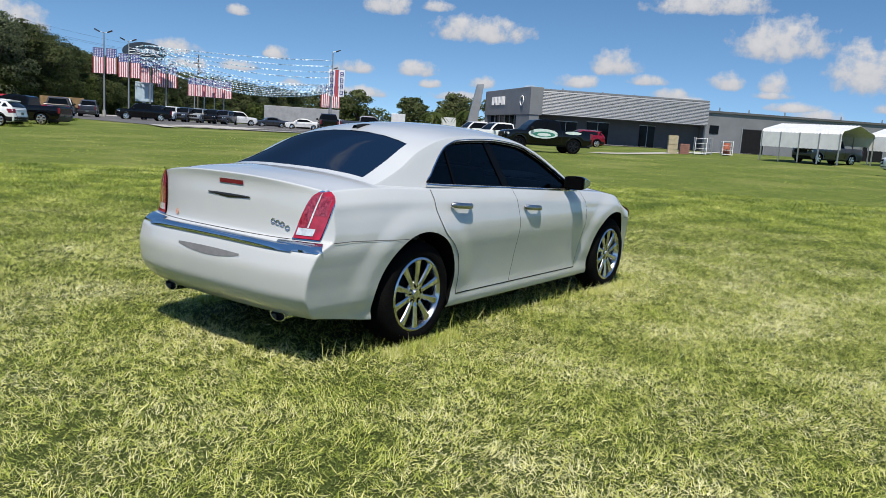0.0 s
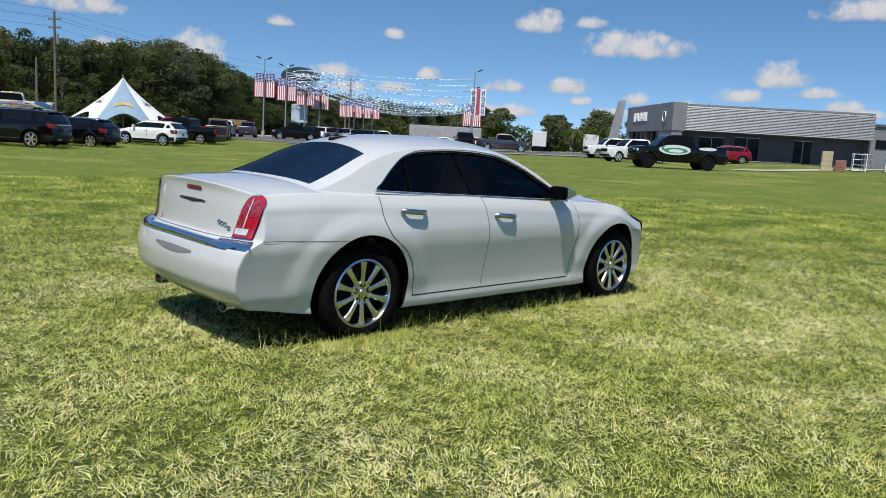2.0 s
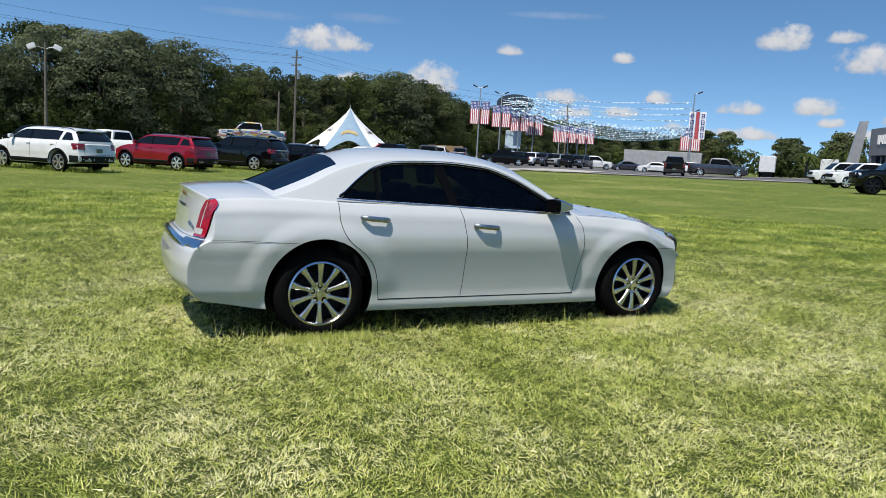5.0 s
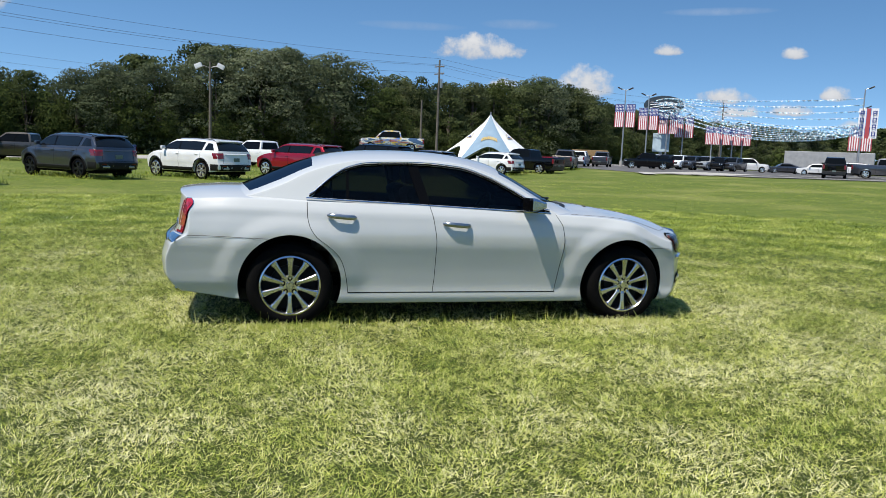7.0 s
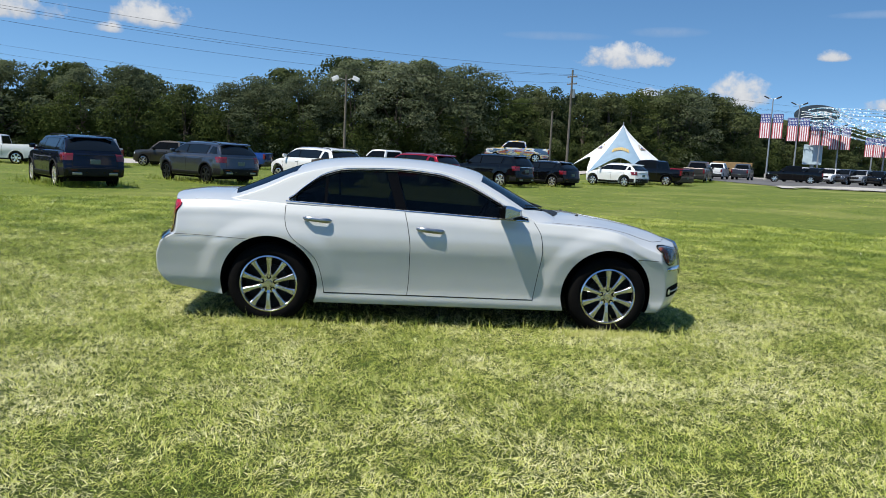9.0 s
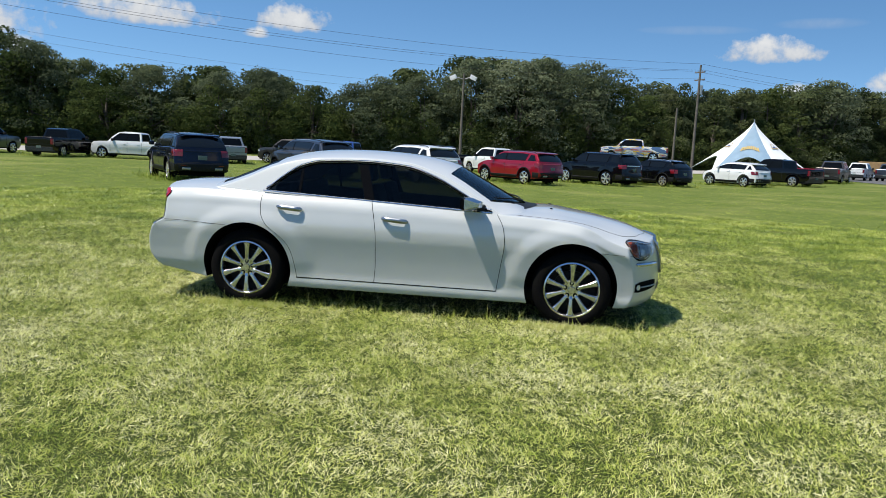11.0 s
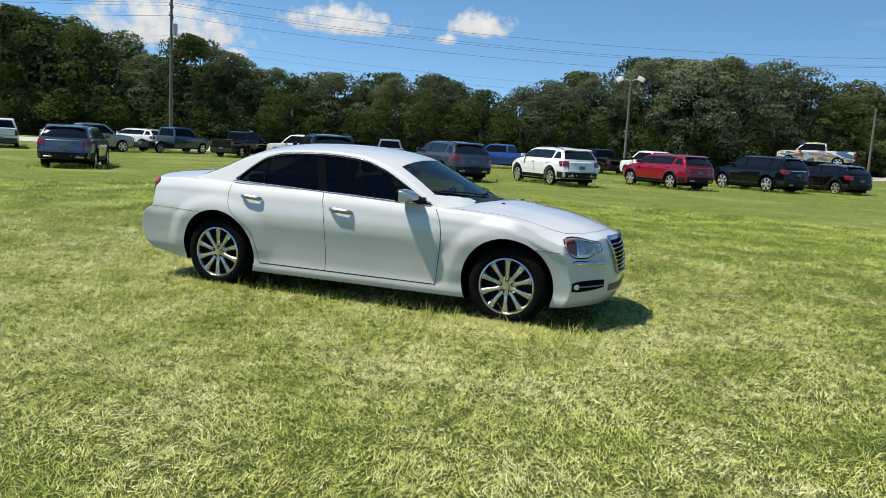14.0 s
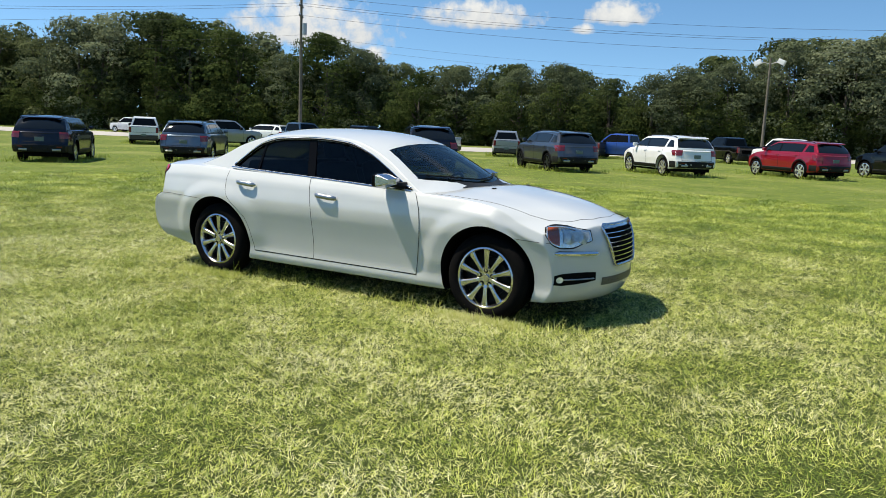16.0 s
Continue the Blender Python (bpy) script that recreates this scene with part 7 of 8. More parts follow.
def door_graphics():
    """Pale and green vinyl shapes on the lifted pickup's side."""
    pale, green = mat("pale_vinyl", (0.62, 0.70, 0.68), 0.4, 0, (0.5, 0.58, 0.56), 5), mat("green_vinyl", (0.03, 0.16, 0.12), 0.4, 0, (0.05, 0.24, 0.18), 5)
    truck = next(o for o in scene.objects if o.get("label", "").startswith("lifted black"))
    for s in (-1, 1):
        for m, cx, cz, rx, rz, off in ((pale, 0.25, 1.16, 0.98, 0.30, 0.008), (green, 0.2, 1.12, 0.74, 0.17, 0.012), (pale, 0.2, 1.10, 0.46, 0.10, 0.016), (pale, -1.75, 1.30, 0.55, 0.10, 0.012)):
            bm = bmesh.new()
            rows = [[(cx + rx * rr * math.cos(q), s * (1.018 + off), cz + rz * rr * math.sin(q)) for q in span(0, 2 * math.pi, 24)] for rr in (0.01, 1)]
            sheet(bm, rows if s < 0 else [r[::-1] for r in rows])
            part("door_graphic", bm, m, truck, smooth=False)


door_graphics()


# ---- tent, flags, pennants, poles ----
TENT_WHITE = mat("white_tent_fabric", (0.68, 0.689, 0.697), 0.6, 0, (0.612, 0.629, 0.646), 1.2)
TENT_BLUE = mat("pale_blue_tent_fabric", (0.187, 0.281, 0.374), 0.6, 0, (0.153, 0.238, 0.323), 1.2)
TENT_GOLD = mat("gold_print", (0.46, 0.34, 0.12), 0.6, 0, (0.38, 0.27, 0.09), 2)


def star_tent(x, y, turn):
    root = thing("star_tent", x, y, turn, "white and blue pointed star tent with gold print", "tent")
    H, R = 6.3, 7.3
    n = 6
    for k in range(n):
        a0, a1 = 2 * math.pi * k / n, 2 * math.pi * (k + 1) / n
        bm = bmesh.new()
        rows = []
        for t in span(0, 1, 14):
            row = []
            for q in span(0, 1, 10):
                ang = a0 + (a1 - a0) * q
                mid = 4 * q * (1 - q)
                reach = R * (1 - 0.42 * mid)
                rim = 0.15 + 2.0 * mid
                r = reach * t
                zz = H - (H - rim) * (t ** 0.80)
                row.append((r * math.cos(ang), r * math.sin(ang), zz))
            rows.append(row)
        sheet(bm, [r[::-1] for r in rows], 0.02)
        part("panel", bm, TENT_BLUE if k % 2 else TENT_WHITE, root, "pale blue fabric panel" if k % 2 else "white fabric panel")
        # print: gold bars on blue panels, an oval on white ones
        am = (a0 + a1) / 2
        bm = bmesh.new()

        def on(q, t):
            ang = a0 + (a1 - a0) * q
            mid = 4 * q * (1 - q)
            r = R * (1 - 0.42 * mid) * t
            return Vector((r * math.cos(ang), r * math.sin(ang), H - (H - 0.15 - 2.0 * mid) * (t ** 0.80))) + Vector((math.cos(am) * 0.05, math.sin(am) * 0.05, 0.05))
        if k % 2:
            for i in range(8):
                q0 = 0.22 + i * 0.071
                sheet(bm, [[on(q0 + dq, tt + 0.16 * (4 * (q0 + dq) * (1 - q0 - dq) - 0.85)) for dq in (0, 0.029, 0.058)] for tt in (0.62, 0.67, 0.72)])
            part("gold_print", bm, TENT_GOLD, root, "plain gold print bars")
        else:
            sheet(bm, [[on(0.5 + 0.20 * rr * math.cos(w), 0.62 + 0.075 * rr * math.sin(w)) for w in span(0, 2 * math.pi, 24)] for rr in (0.75, 1.0)])
            part("oval_print", bm, TENT_GOLD, root, "plain gold oval print")
            bm = bmesh.new()
            sheet(bm, [[on(0.5 + 0.20 * rr * math.cos(w), 0.65 + 0.045 * rr * math.sin(w)) for w in span(0, 2 * math.pi, 24)] for rr in (0.01, 0.62)])
            part("dark_print", bm, NAVY_SIGN, root, "plain dark print inside the oval")
        bm = bmesh.new()
        tube(bm, [(R * math.cos(a0), R * math.sin(a0), 0.12), ((R + 1.2) * math.cos(a0), (R + 1.2) * math.sin(a0), 0.0)], 0.03, 6)
        part("guy_strap", bm, BLACK, root)
    bm = bmesh.new()
    cyl(bm, (0, 0, 0), (0, 0, H + 0.25), 0.07, seg=10)
    part("mast", bm, STEEL, root, "steel mast")


star_tent(26.6, 84.5, 42)

FLAG_RED = mat("flag_red", (0.46, 0.085, 0.11), 0.7, 0, (0.38, 0.07, 0.09), 3)
FLAG_WHITE = mat("flag_white", (0.76, 0.75, 0.76), 0.7)
FLAG_BLUE = mat("flag_blue", (0.03, 0.05, 0.20), 0.7, 0, (0.04, 0.06, 0.25), 3)


def hung_flag(x, y, z_top, turn, w=1.35, h=3.4, group="hanging flags"):
    root = thing("flag", x, y, turn, "hanging striped flag with a starred blue field on a pole", "flag", group, z=z_top - h)
    def cloth(bm, u0, u1, v0, v1, lift=0.0, nu=2, nv=4):
        rows = [[(w * (u - 0.5), lift + 0.05 * math.sin(5 * u + 4 * v) * (1.1 - v), h * v) for u in span(u0, u1, nu)] for v in span(v0, v1, nv)]
        return sheet(bm, rows, None)
    n = 9
    for k in range(n):
        bm = bmesh.new()
        cloth(bm, k / n, (k + 1) / n, 0, 0.64)
        part("stripe", bm, FLAG_RED if k % 2 == 0 else FLAG_WHITE, root, smooth=True)
    bm = bmesh.new()
    cloth(bm, 0, 1, 0.64, 1, 0, 8, 4)
    part("canton", bm, FLAG_BLUE, root, "blue field")
    bm = bmesh.new()
    for i in range(6):
        for j in range(5):
            for s in (-1, 1):
                cloth(bm, 0.07 + i * 0.155, 0.14 + i * 0.155, 0.665 + j * 0.066, 0.70 + j * 0.066, s * 0.006, 1, 1)
    tagged(part("star_field", bm, FLAG_WHITE, root, "white stars", False), kind="stuff")
    bm = bmesh.new()
    cyl(bm, (-w / 2, 0, h), (w / 2, 0, h), 0.025, seg=6)
    part("top_rod", bm, STEEL, root)
    return root


FLAG = None


def flag_at(x, y, z_top, turn, size=1.0):
    global FLAG
    if FLAG is None:
        FLAG = hung_flag(x, y, z_top, turn)
        return FLAG
    return copy_thing(FLAG, pose(x, y, z_top - 3.4 * size, 0, 0, turn) @ Matrix.Scale(size, 4))


def light_pole(x, y, h, label="tall grey lot light pole with twin lamp heads", heads=2):
    root = thing("light_pole", x, y, -35, label, "light pole", "lot light poles")
    bm = bmesh.new()
    cyl(bm, (0, 0, 0), (0, 0, h), 0.13, 0.075, 12)
    part("shaft", bm, STEEL, root)
    for s in ((-1, 1) if heads == 2 else (1,)):
        bm = bmesh.new()
        tube(bm, [(0, 0, h - 0.1), (s * 0.35, 0, h + 0.05), (s * 0.6, 0, h + 0.12)], 0.035, 6)
        part("arm", bm, STEEL, root)
        bm = bmesh.new()
        box(bm, -0.42, 0.30, -0.2, 0.2, -0.09, 0.09, Matrix.Translation((s * 0.8, 0, h + 0.18)) @ Matrix.Rotation(radians(-25 * s), 4, "Y"))
        bevel(part("lamp_head", bm, DARK_METAL, root, "dark lamp head", False), 0.03, 2)
    bm = bmesh.new()
    cyl(bm, (0, 0, 0), (0, 0, 0.9), 0.24, seg=14)
    part("footing", bm, CONCRETE, root)
    return root


fx, fy = 0.80, -0.60      # across the view towards the flags
for x, y, h, zt in ((51.4, 97.2, 11.4, 9.3), (57.8, 101.8, 11.2, 9.3), (62.0, 102.9, 9.0, 8.9), (66.2, 105.1, 8.6, 8.5)):
    light_pole(x, y, h, heads=2 if h > 10 else 1, label="tall grey lot light pole with lamp heads")
    for s in (-0.82, 0.82):
        flag_at(x + fx * s, y + fy * s - 0.2, ground_z(x, y) + zt, -33)
for x, y in ((73.9, 108.5), (75.8, 108.4), (77.8, 108.3), (79.7, 108.2)):
    light_pole(x, y, 8.0, heads=1, label="grey pole carrying two flags")
    for s in (-0.6, 0.6):
        flag_at(x + fx * s, y + fy * s - 0.2, ground_z(x, y) + 7.3, -33, 0.88)


SLATE_SIGN = mat("slate_sign_face", (0.022, 0.042, 0.062), 0.6, 0, (0.014, 0.028, 0.042), 4)


def oval_sign():
    x, y = 61.8, 104.2
    root = thing("pylon_sign", x, y, -33, "tall pylon sign with a dark oval and pale panel", "sign")
    bm = bmesh.new()
    cyl(bm, (0, 0.6, 0), (0, 0.6, 8.8), 0.28, seg=16)
    part("column", bm, STEEL, root)
    for name, r, y0, m, lab in (("oval_rim", 1.0, 0.0, SLATE_SIGN, "dark oval rim"), ("oval_face", 0.93, -0.06, SLATE_SIGN, "plain dark slate oval face")):
        bm = bmesh.new()
        lathe(bm, [(0.001, -0.2), (3.1 * r, -0.2), (3.15 * r, -0.1), (3.15 * r, 0.25), (0.001, 0.25)], 40, False, Matrix.Translation((0, y0 + 0.5, 10.1)) @ Matrix.Diagonal((1, 1, 0.48, 1)))
        part(name, bm, m, root, lab)
    bm = bmesh.new()
    for z in (9.75, 10.1, 10.45):
        tube(bm, [(2.1 * u, 0.19, z + 0.10 * math.sin(5 * u + 3 * z)) for u in span(-1, 1, 12)], 0.05, 6)
    part("oval_marks", bm, LETTER, root, "plain white script-like strokes")
    bm = bmesh.new()
    box(bm, -1.3, 1.3, 0.1, 0.9, 2.6, 5.6)
    bevel(part("panel", bm, mat("pale_blue_panel", (0.45, 0.56, 0.62), 0.5, 0, (0.36, 0.46, 0.52), 1.5), root, "pale blue sign panel", False), 0.05, 2)


oval_sign()


def banner_pole(x, y, h):
    light_pole(x, y, h, "tall grey lot light pole with banners", 1)
    for s in (-0.75, 0.75):
        bx, by = x + 0.5 + 0.72 * s, y - 0.5 - 0.69 * s
        root = thing("banner", bx, by, -44, "vertical white banner with plain dark letter blocks", "banner", "vertical banners", z=ground_z(x, y) + h - 6.6)
        bm = bmesh.new()
        sheet(bm, [[(u, 0.05 * math.sin(3 * v + 4 * u), v * 4.0) for u in span(-0.42, 0.42, 5)] for v in span(0, 1, 14)], 0.01)
        part("cloth", bm, FLAG_WHITE, root)
        for k in range(4):
            bm = bmesh.new()
            z0 = 0.30 + k * 0.92
            for yy in (-0.09, 0.09):
                for xa, xb, za, zb in ((-0.24, -0.13, 0, 0.62), (0.13, 0.24, 0.08 * (k % 2), 0.62), (-0.13, 0.13, 0.51, 0.62), (-0.13, 0.13, 0.22 * (k % 2), 0.22 * (k % 2) + 0.11)):
                    box(bm, xa, xb, yy - 0.01, yy + 0.01, z0 + za, z0 + zb)
            part("letter_block", bm, FLAG_BLUE, root, "plain dark block", False)
    root = thing("banner", x + 0.5, y - 0.5, -44, "vertical red banner between two white ones", "banner", "vertical banners", z=ground_z(x, y) + h - 6.6)
    bm = bmesh.new()
    sheet(bm, [[(u, 0.04 * math.sin(3 * v + 4 * u), v * 4.0) for u in span(-0.25, 0.25, 4)] for v in span(0, 1, 14)], 0.01)
    part("cloth", bm, mat("red_banner", (0.42, 0.06, 0.07), 0.7, 0, (0.34, 0.05, 0.06), 5), root)


banner_pole(77.6, 79.5, 11.8)
light_pole(80.2, 82.5, 9.5, "grey pole behind the banners", 1)
for s in (-0.8, 0.8):
    flag_at(80.2 + 0.7 * s, 82.3 - 0.7 * s, 7.6, -44)

PENNANT = [mat("pennant_cyan", (0.22, 0.52, 0.66), 0.5, 0, (0.28, 0.58, 0.7), 9), mat("pennant_white", (0.80, 0.82, 0.84), 0.5), mat("pennant_blue", (0.10, 0.30, 0.50), 0.5)]


def pennant_string(p0, p1, sag, n, rng):
    p0, p1 = Vector(p0), Vector(p1)
    mid = (p0 + p1) / 2
    root = tagged(new("pennant_string"), "sagging string of blue and white pennants over the lot", "pennants", "pennant strings")
    root.matrix_basis = Matrix.Translation((mid.x, mid.y, 0))
    def at(t):
        p = p0.lerp(p1, t) - Vector((mid.x, mid.y, 0))
        p.z -= sag * 4 * t * (1 - t)
        return p
    bm = bmesh.new()
    tube(bm, [at(t) for t in span(0, 1, 24)], 0.012, 4)
    part("cord", bm, LETTER, root)
    d = (p1 - p0).normalized()
    bm = bmesh.new()
    for k in range(n):
        q = at((k + 0.5) / n)
        w = d * 0.12
        side = Vector((-d.y, d.x, 0)) * rng.uniform(-0.3, 0.3) + d * rng.uniform(-0.2, 0.2)
        f = bm.faces.new([bm.verts.new(v) for v in (q - w, q + w, q + Vector((0, 0, -0.20)) + side)])
        f.material_index = k % 3
    tagged(part("bunting", bm, PENNANT, root, "blue and white pennants", False), kind="stuff")


def pennants():
    rng = random.Random(7)
    hub = (62.0, 102.4)
    for k in range(4):
        pennant_string((hub[0] + rng.uniform(-2, 2.5), hub[1] + rng.uniform(-1.5, 1.5), 11.6 - 0.12 * k), (77.6 + rng.uniform(-0.3, 0.3), 79.6, 11.2 - 0.85 * k), 0.35 + 0.25 * k, 110, rng)
    for k in range(9):
        pennant_string((hub[0] + rng.uniform(-2, 3.5), hub[1] + rng.uniform(-1.5, 1.5), 10.9 - 0.22 * k), (77.4 + rng.uniform(-0.3, 0.3), 79.6, 7.7 - 0.17 * k), 1.5 + 0.08 * k, 120, rng)
    for k in range(9):
        e, f = rng.uniform(2.2, 3.6), rng.uniform(2.2, 3.6)
        pennant_string((hub[0] - 0.84 * e, hub[1] + 0.55 * e - 0.4, 11.4 - 0.28 * k + rng.uniform(-0.3, 0.3)), (hub[0] + 0.84 * f, hub[1] - 0.55 * f - 0.4, 11.2 - 0.28 * k + rng.uniform(-0.3, 0.3)), rng.uniform(-0.5, 0.6), 24, rng)
    for dx, dy in ((-9, -6), (5, 3), (14, 3), (20, 6)):
        pennant_string((hub[0], hub[1], 11.2), (hub[0] + dx, hub[1] + dy, 9.3), 0.7, 22, rng)


pennants()


# utility poles and wires
def utility_pole(x, y, h, turn, arms=2, label="weathered wooden utility pole with crossarms"):
    root = thing("utility_pole", x, y, turn, label, "utility pole", "utility poles")
    bm = bmesh.new()
    cyl(bm, (0, 0, 0), (0, 0, h), 0.19, 0.12, 12)
    part("pole", bm, WOOD_POLE, root)
    for k in range(arms):
        z = h - 0.9 - 0.95 * k
        bm = bmesh.new()
        box(bm, -0.06, 0.06, -0.9, 0.9, z - 0.06, z + 0.06)
        arm = part("crossarm", bm, WOOD_POLE, root, smooth=False)
        for yy in (-0.82, -0.4, 0.4, 0.82):
            bm = bmesh.new()
            cyl(bm, (0, yy, z + 0.07), (0, yy, z + 0.26), 0.05, 0.03, 8)
            part("insulator", bm, STEEL, arm)
    bm = bmesh.new()
    cyl(bm, (0.32, 0, h - 3.6), (0.32, 0, h - 2.5), 0.24, seg=14)
    cyl(bm, (0, 0, h - 3.0), (0.2, 0, h - 3.0), 0.05, seg=6)
    part("transformer", bm, STEEL, root, "grey transformer can")
    return root


POLES = [(-116.0, 11.0, 14.0), (-47.0, 52.3, 14.2), (21.6, 92.4, 13.6), (92.0, 133.0, 13.6)]
for x, y, h in POLES:
    utility_pole(x, y, h, 30)
for (xa, ya, ha), (xb, yb, hb) in zip(POLES, POLES[1:]):
    for dz, off, sag in ((0.15, 0.0, 1.3), (-0.7, 0.82, 1.5), (-0.7, -0.82, 1.5), (-1.65, 0.82, 1.6), (-3.6, 0.1, 1.9), (-4.3, -0.1, 2.0)):
        a = Vector((xa - 0.5 * off, ya + 0.86 * off, ground_z(xa, ya) + ha + dz))
        b = Vector((xb - 0.5 * off, yb + 0.86 * off, ground_z(xb, yb) + hb + dz))
        bm = bmesh.new()
        tube(bm, [a.lerp(b, t) - Vector((a.x, a.y, sag * 4 * t * (1 - t))) for t in span(0, 1, 26)], 0.013 if dz > -3 else 0.008, 5)
        ob = part("power_line", bm, WIRE)
        ob.matrix_basis = Matrix.Translation((a.x, a.y, 0))
        tagged(ob, "thin black power line between wooden poles", "cable", "power lines")


def flood_pole(x, y, h):
    root = thing("flood_light_pole", x, y, -10, "wooden pole with two white floodlights", "light pole")
    bm = bmesh.new()
    cyl(bm, (0, 0, 0), (0, 0, h), 0.16, 0.10, 12)
    part("pole", bm, WOOD_POLE, root)
    for s in (-1, 1):
        bm = bmesh.new()
        tube(bm, [(0, 0, h - 0.6), (s * 0.5, -0.1, h - 0.45), (s * 0.9, -0.2, h - 0.4)], 0.03, 6)
        part("arm", bm, STEEL, root)
        bm = bmesh.new()
        box(bm, -0.35, 0.35, -0.18, 0.18, -0.22, 0.22, Matrix.Translation((s * 1.1, -0.25, h - 0.45)) @ Matrix.Rotation(radians(25 * s), 4, "Y"))
        bevel(part("floodlight", bm, ROOF_WHITE, root, "white floodlight housing", False), 0.04, 2)


flood_pole(-6.5, 73.0, 9.7)
root = thing("stub_pole", 18.0, 86.0, 0, "short bare wooden pole", "pole")
bm = bmesh.new()
cyl(bm, (0, 0, 0), (0, 0, 7.8), 0.15, 0.11, 10)
part("pole", bm, WOOD_POLE, root)


# goods and trailers behind the vehicles
def box_trailer(x, y, turn, length, label, m, top=3.6):
    root = thing("box_trailer", x, y, turn, label, "trailer", "box trailers")
    bm = bmesh.new()
    box(bm, -length / 2, length / 2, -1.2, 1.2, 1.0, top)
    bevel(part("box", bm, m, root, "", False), 0.05, 2)
    for k in range(int(length)):
        for s in (-1, 1):
            bm = bmesh.new()
            box(bm, -length / 2 + 0.5 + k - 0.03, -length / 2 + 0.5 + k + 0.03, s * 1.2, s * 1.23, 1.05, top - 0.05)
            part("rib", bm, m, root, smooth=False)
    for hx in (-length / 2 + 1.2, -length / 2 + 2.3):
        for s in (-1, 1):
            far_wheel(root, hx, s * 1.05, 0.5, 0.28, CHROME_SOFT)
    bm = bmesh.new()
    box(bm, length / 2 - 1.2, length / 2 - 1.0, -0.9, 0.9, 0.0, 1.0)
    part("landing_leg", bm, DARK_METAL, root, smooth=False)


TAN_BOX = mat("tan_boards", (0.30, 0.19, 0.08), 0.7, 0, (0.22, 0.14, 0.06), 3)
GREY_BOX = mat("grey_trailer_paint", (0.34, 0.35, 0.36), 0.5, 0.1, (0.27, 0.28, 0.29), 1.5)
box_trailer(88.0, 97.0, -45, 13.0, "long grey box trailer behind the lot", GREY_BOX)
box_trailer(99.0, 84.0, 40, 5.0, "white box trailer at the back of the lot", ROOF_WHITE)
box_trailer(108.0, 79.5, 40, 6.5, "white box trailer at the back of the lot", ROOF_WHITE)
box_trailer(116.0, 76.0, 40, 4.0, "white box trailer at the back of the lot", ROOF_WHITE)
# added trailer stands in for a passing lumber truck's load
box_trailer(53.5, 113.0, -25, 6.0, "tan box trailer standing in for a lumber truck", TAN_BOX, 2.5)


# ---- trees ----
def leaf_mat(name, a, b, c):
    m = bpy.data.materials.new(name)
    m.use_nodes = True
    nt = m.node_tree
    n, l = nt.nodes, nt.links
    p = n["Principled BSDF"]
    p.inputs["Roughness"].default_value, p.inputs["Specular IOR Level"].default_value = 0.8, 0.03
    geo, ramp = n.new("ShaderNodeNewGeometry"), n.new("ShaderNodeValToRGB")
    info, add = n.new("ShaderNodeObjectInfo"), n.new("ShaderNodeMath")
    add.operation = "MULTIPLY_ADD"
    add.inputs[1].default_value = 0.24
    mul = n.new("ShaderNodeMath")
    mul.operation = "MULTIPLY"
    mul.inputs[1].default_value = 0.78
    l.new(info.outputs["Random"], mul.inputs[0])
    l.new(geo.outputs["Random Per Island"], add.inputs[0])
    l.new(mul.outputs[0], add.inputs[2])
    l.new(add.outputs[0], ramp.inputs[0])
    el = ramp.color_ramp.elements
    el[0].position, el[0].color = 0.0, (*a, 1)
    el[1].position, el[1].color = 1.0, (*c, 1)
    el.new(0.55).color = (*b, 1)
    l.new(ramp.outputs[0], p.inputs["Base Color"])
    tr, mx = n.new("ShaderNodeBsdfTranslucent"), n.new("ShaderNodeMixShader")
    l.new(ramp.outputs[0], tr.inputs["Color"])
    mx.inputs[0].default_value = 0.44
    l.new(p.outputs[0], mx.inputs[1])
    l.new(tr.outputs[0], mx.inputs[2])
    l.new(mx.outputs[0], n["Material Output"].inputs["Surface"])
    return m


LEAF = leaf_mat("oak_leaves", (0.031, 0.045, 0.018), (0.075, 0.097, 0.040), (0.138, 0.155, 0.073))
LEAF_LIGHT = leaf_mat("vine_leaves", (0.025, 0.040, 0.012), (0.058, 0.081, 0.025), (0.112, 0.134, 0.045))
LEAF_GREY = leaf_mat("mossy_leaves", (0.050, 0.066, 0.037), (0.110, 0.134, 0.074), (0.19, 0.215, 0.13))
BARK = mat("grey_bark", (0.09, 0.075, 0.06), 0.9, 0, (0.05, 0.042, 0.034), 5, 0.5, 25)


def cards(rng, centres, radii, count, size, flat=0.75):
    """Small leaf clumps on and in a group of lobes, as one mesh's points."""
    centres, radii = np.array(centres, float), np.array(radii, float)
    w = radii.mean(1) ** 2
    pick = rng.choice(len(centres), count, p=w / w.sum())
    d = rng.normal(size=(count, 3))
    d /= np.linalg.norm(d, axis=1)[:, None]
    d[:, 2] = np.where(d[:, 2] < -0.6, -d[:, 2], d[:, 2])
    r = rng.uniform(0.58, 1.10, count) ** 0.6
    r = np.where(rng.uniform(0, 1, count) < 0.07, rng.uniform(0.9, 1.24, count), r)      # stray sprays break the outline
    p = centres[pick] + d * radii[pick] * r[:, None]
    nrm = d + rng.normal(0, 0.36, (count, 3))
    nrm /= np.linalg.norm(nrm, axis=1)[:, None]
    u = np.cross(nrm, rng.normal(size=(count, 3)))
    u /= np.linalg.norm(u, axis=1)[:, None]
    v = np.cross(nrm, u)
    s = size * rng.uniform(0.55, 1.35, count)[:, None]
    k = [p + s * (a * u + b * v) for a, b in ((-0.6, -0.4), (0.65, -0.25), (-0.05, 0.6))]
    return np.stack(k, 1)


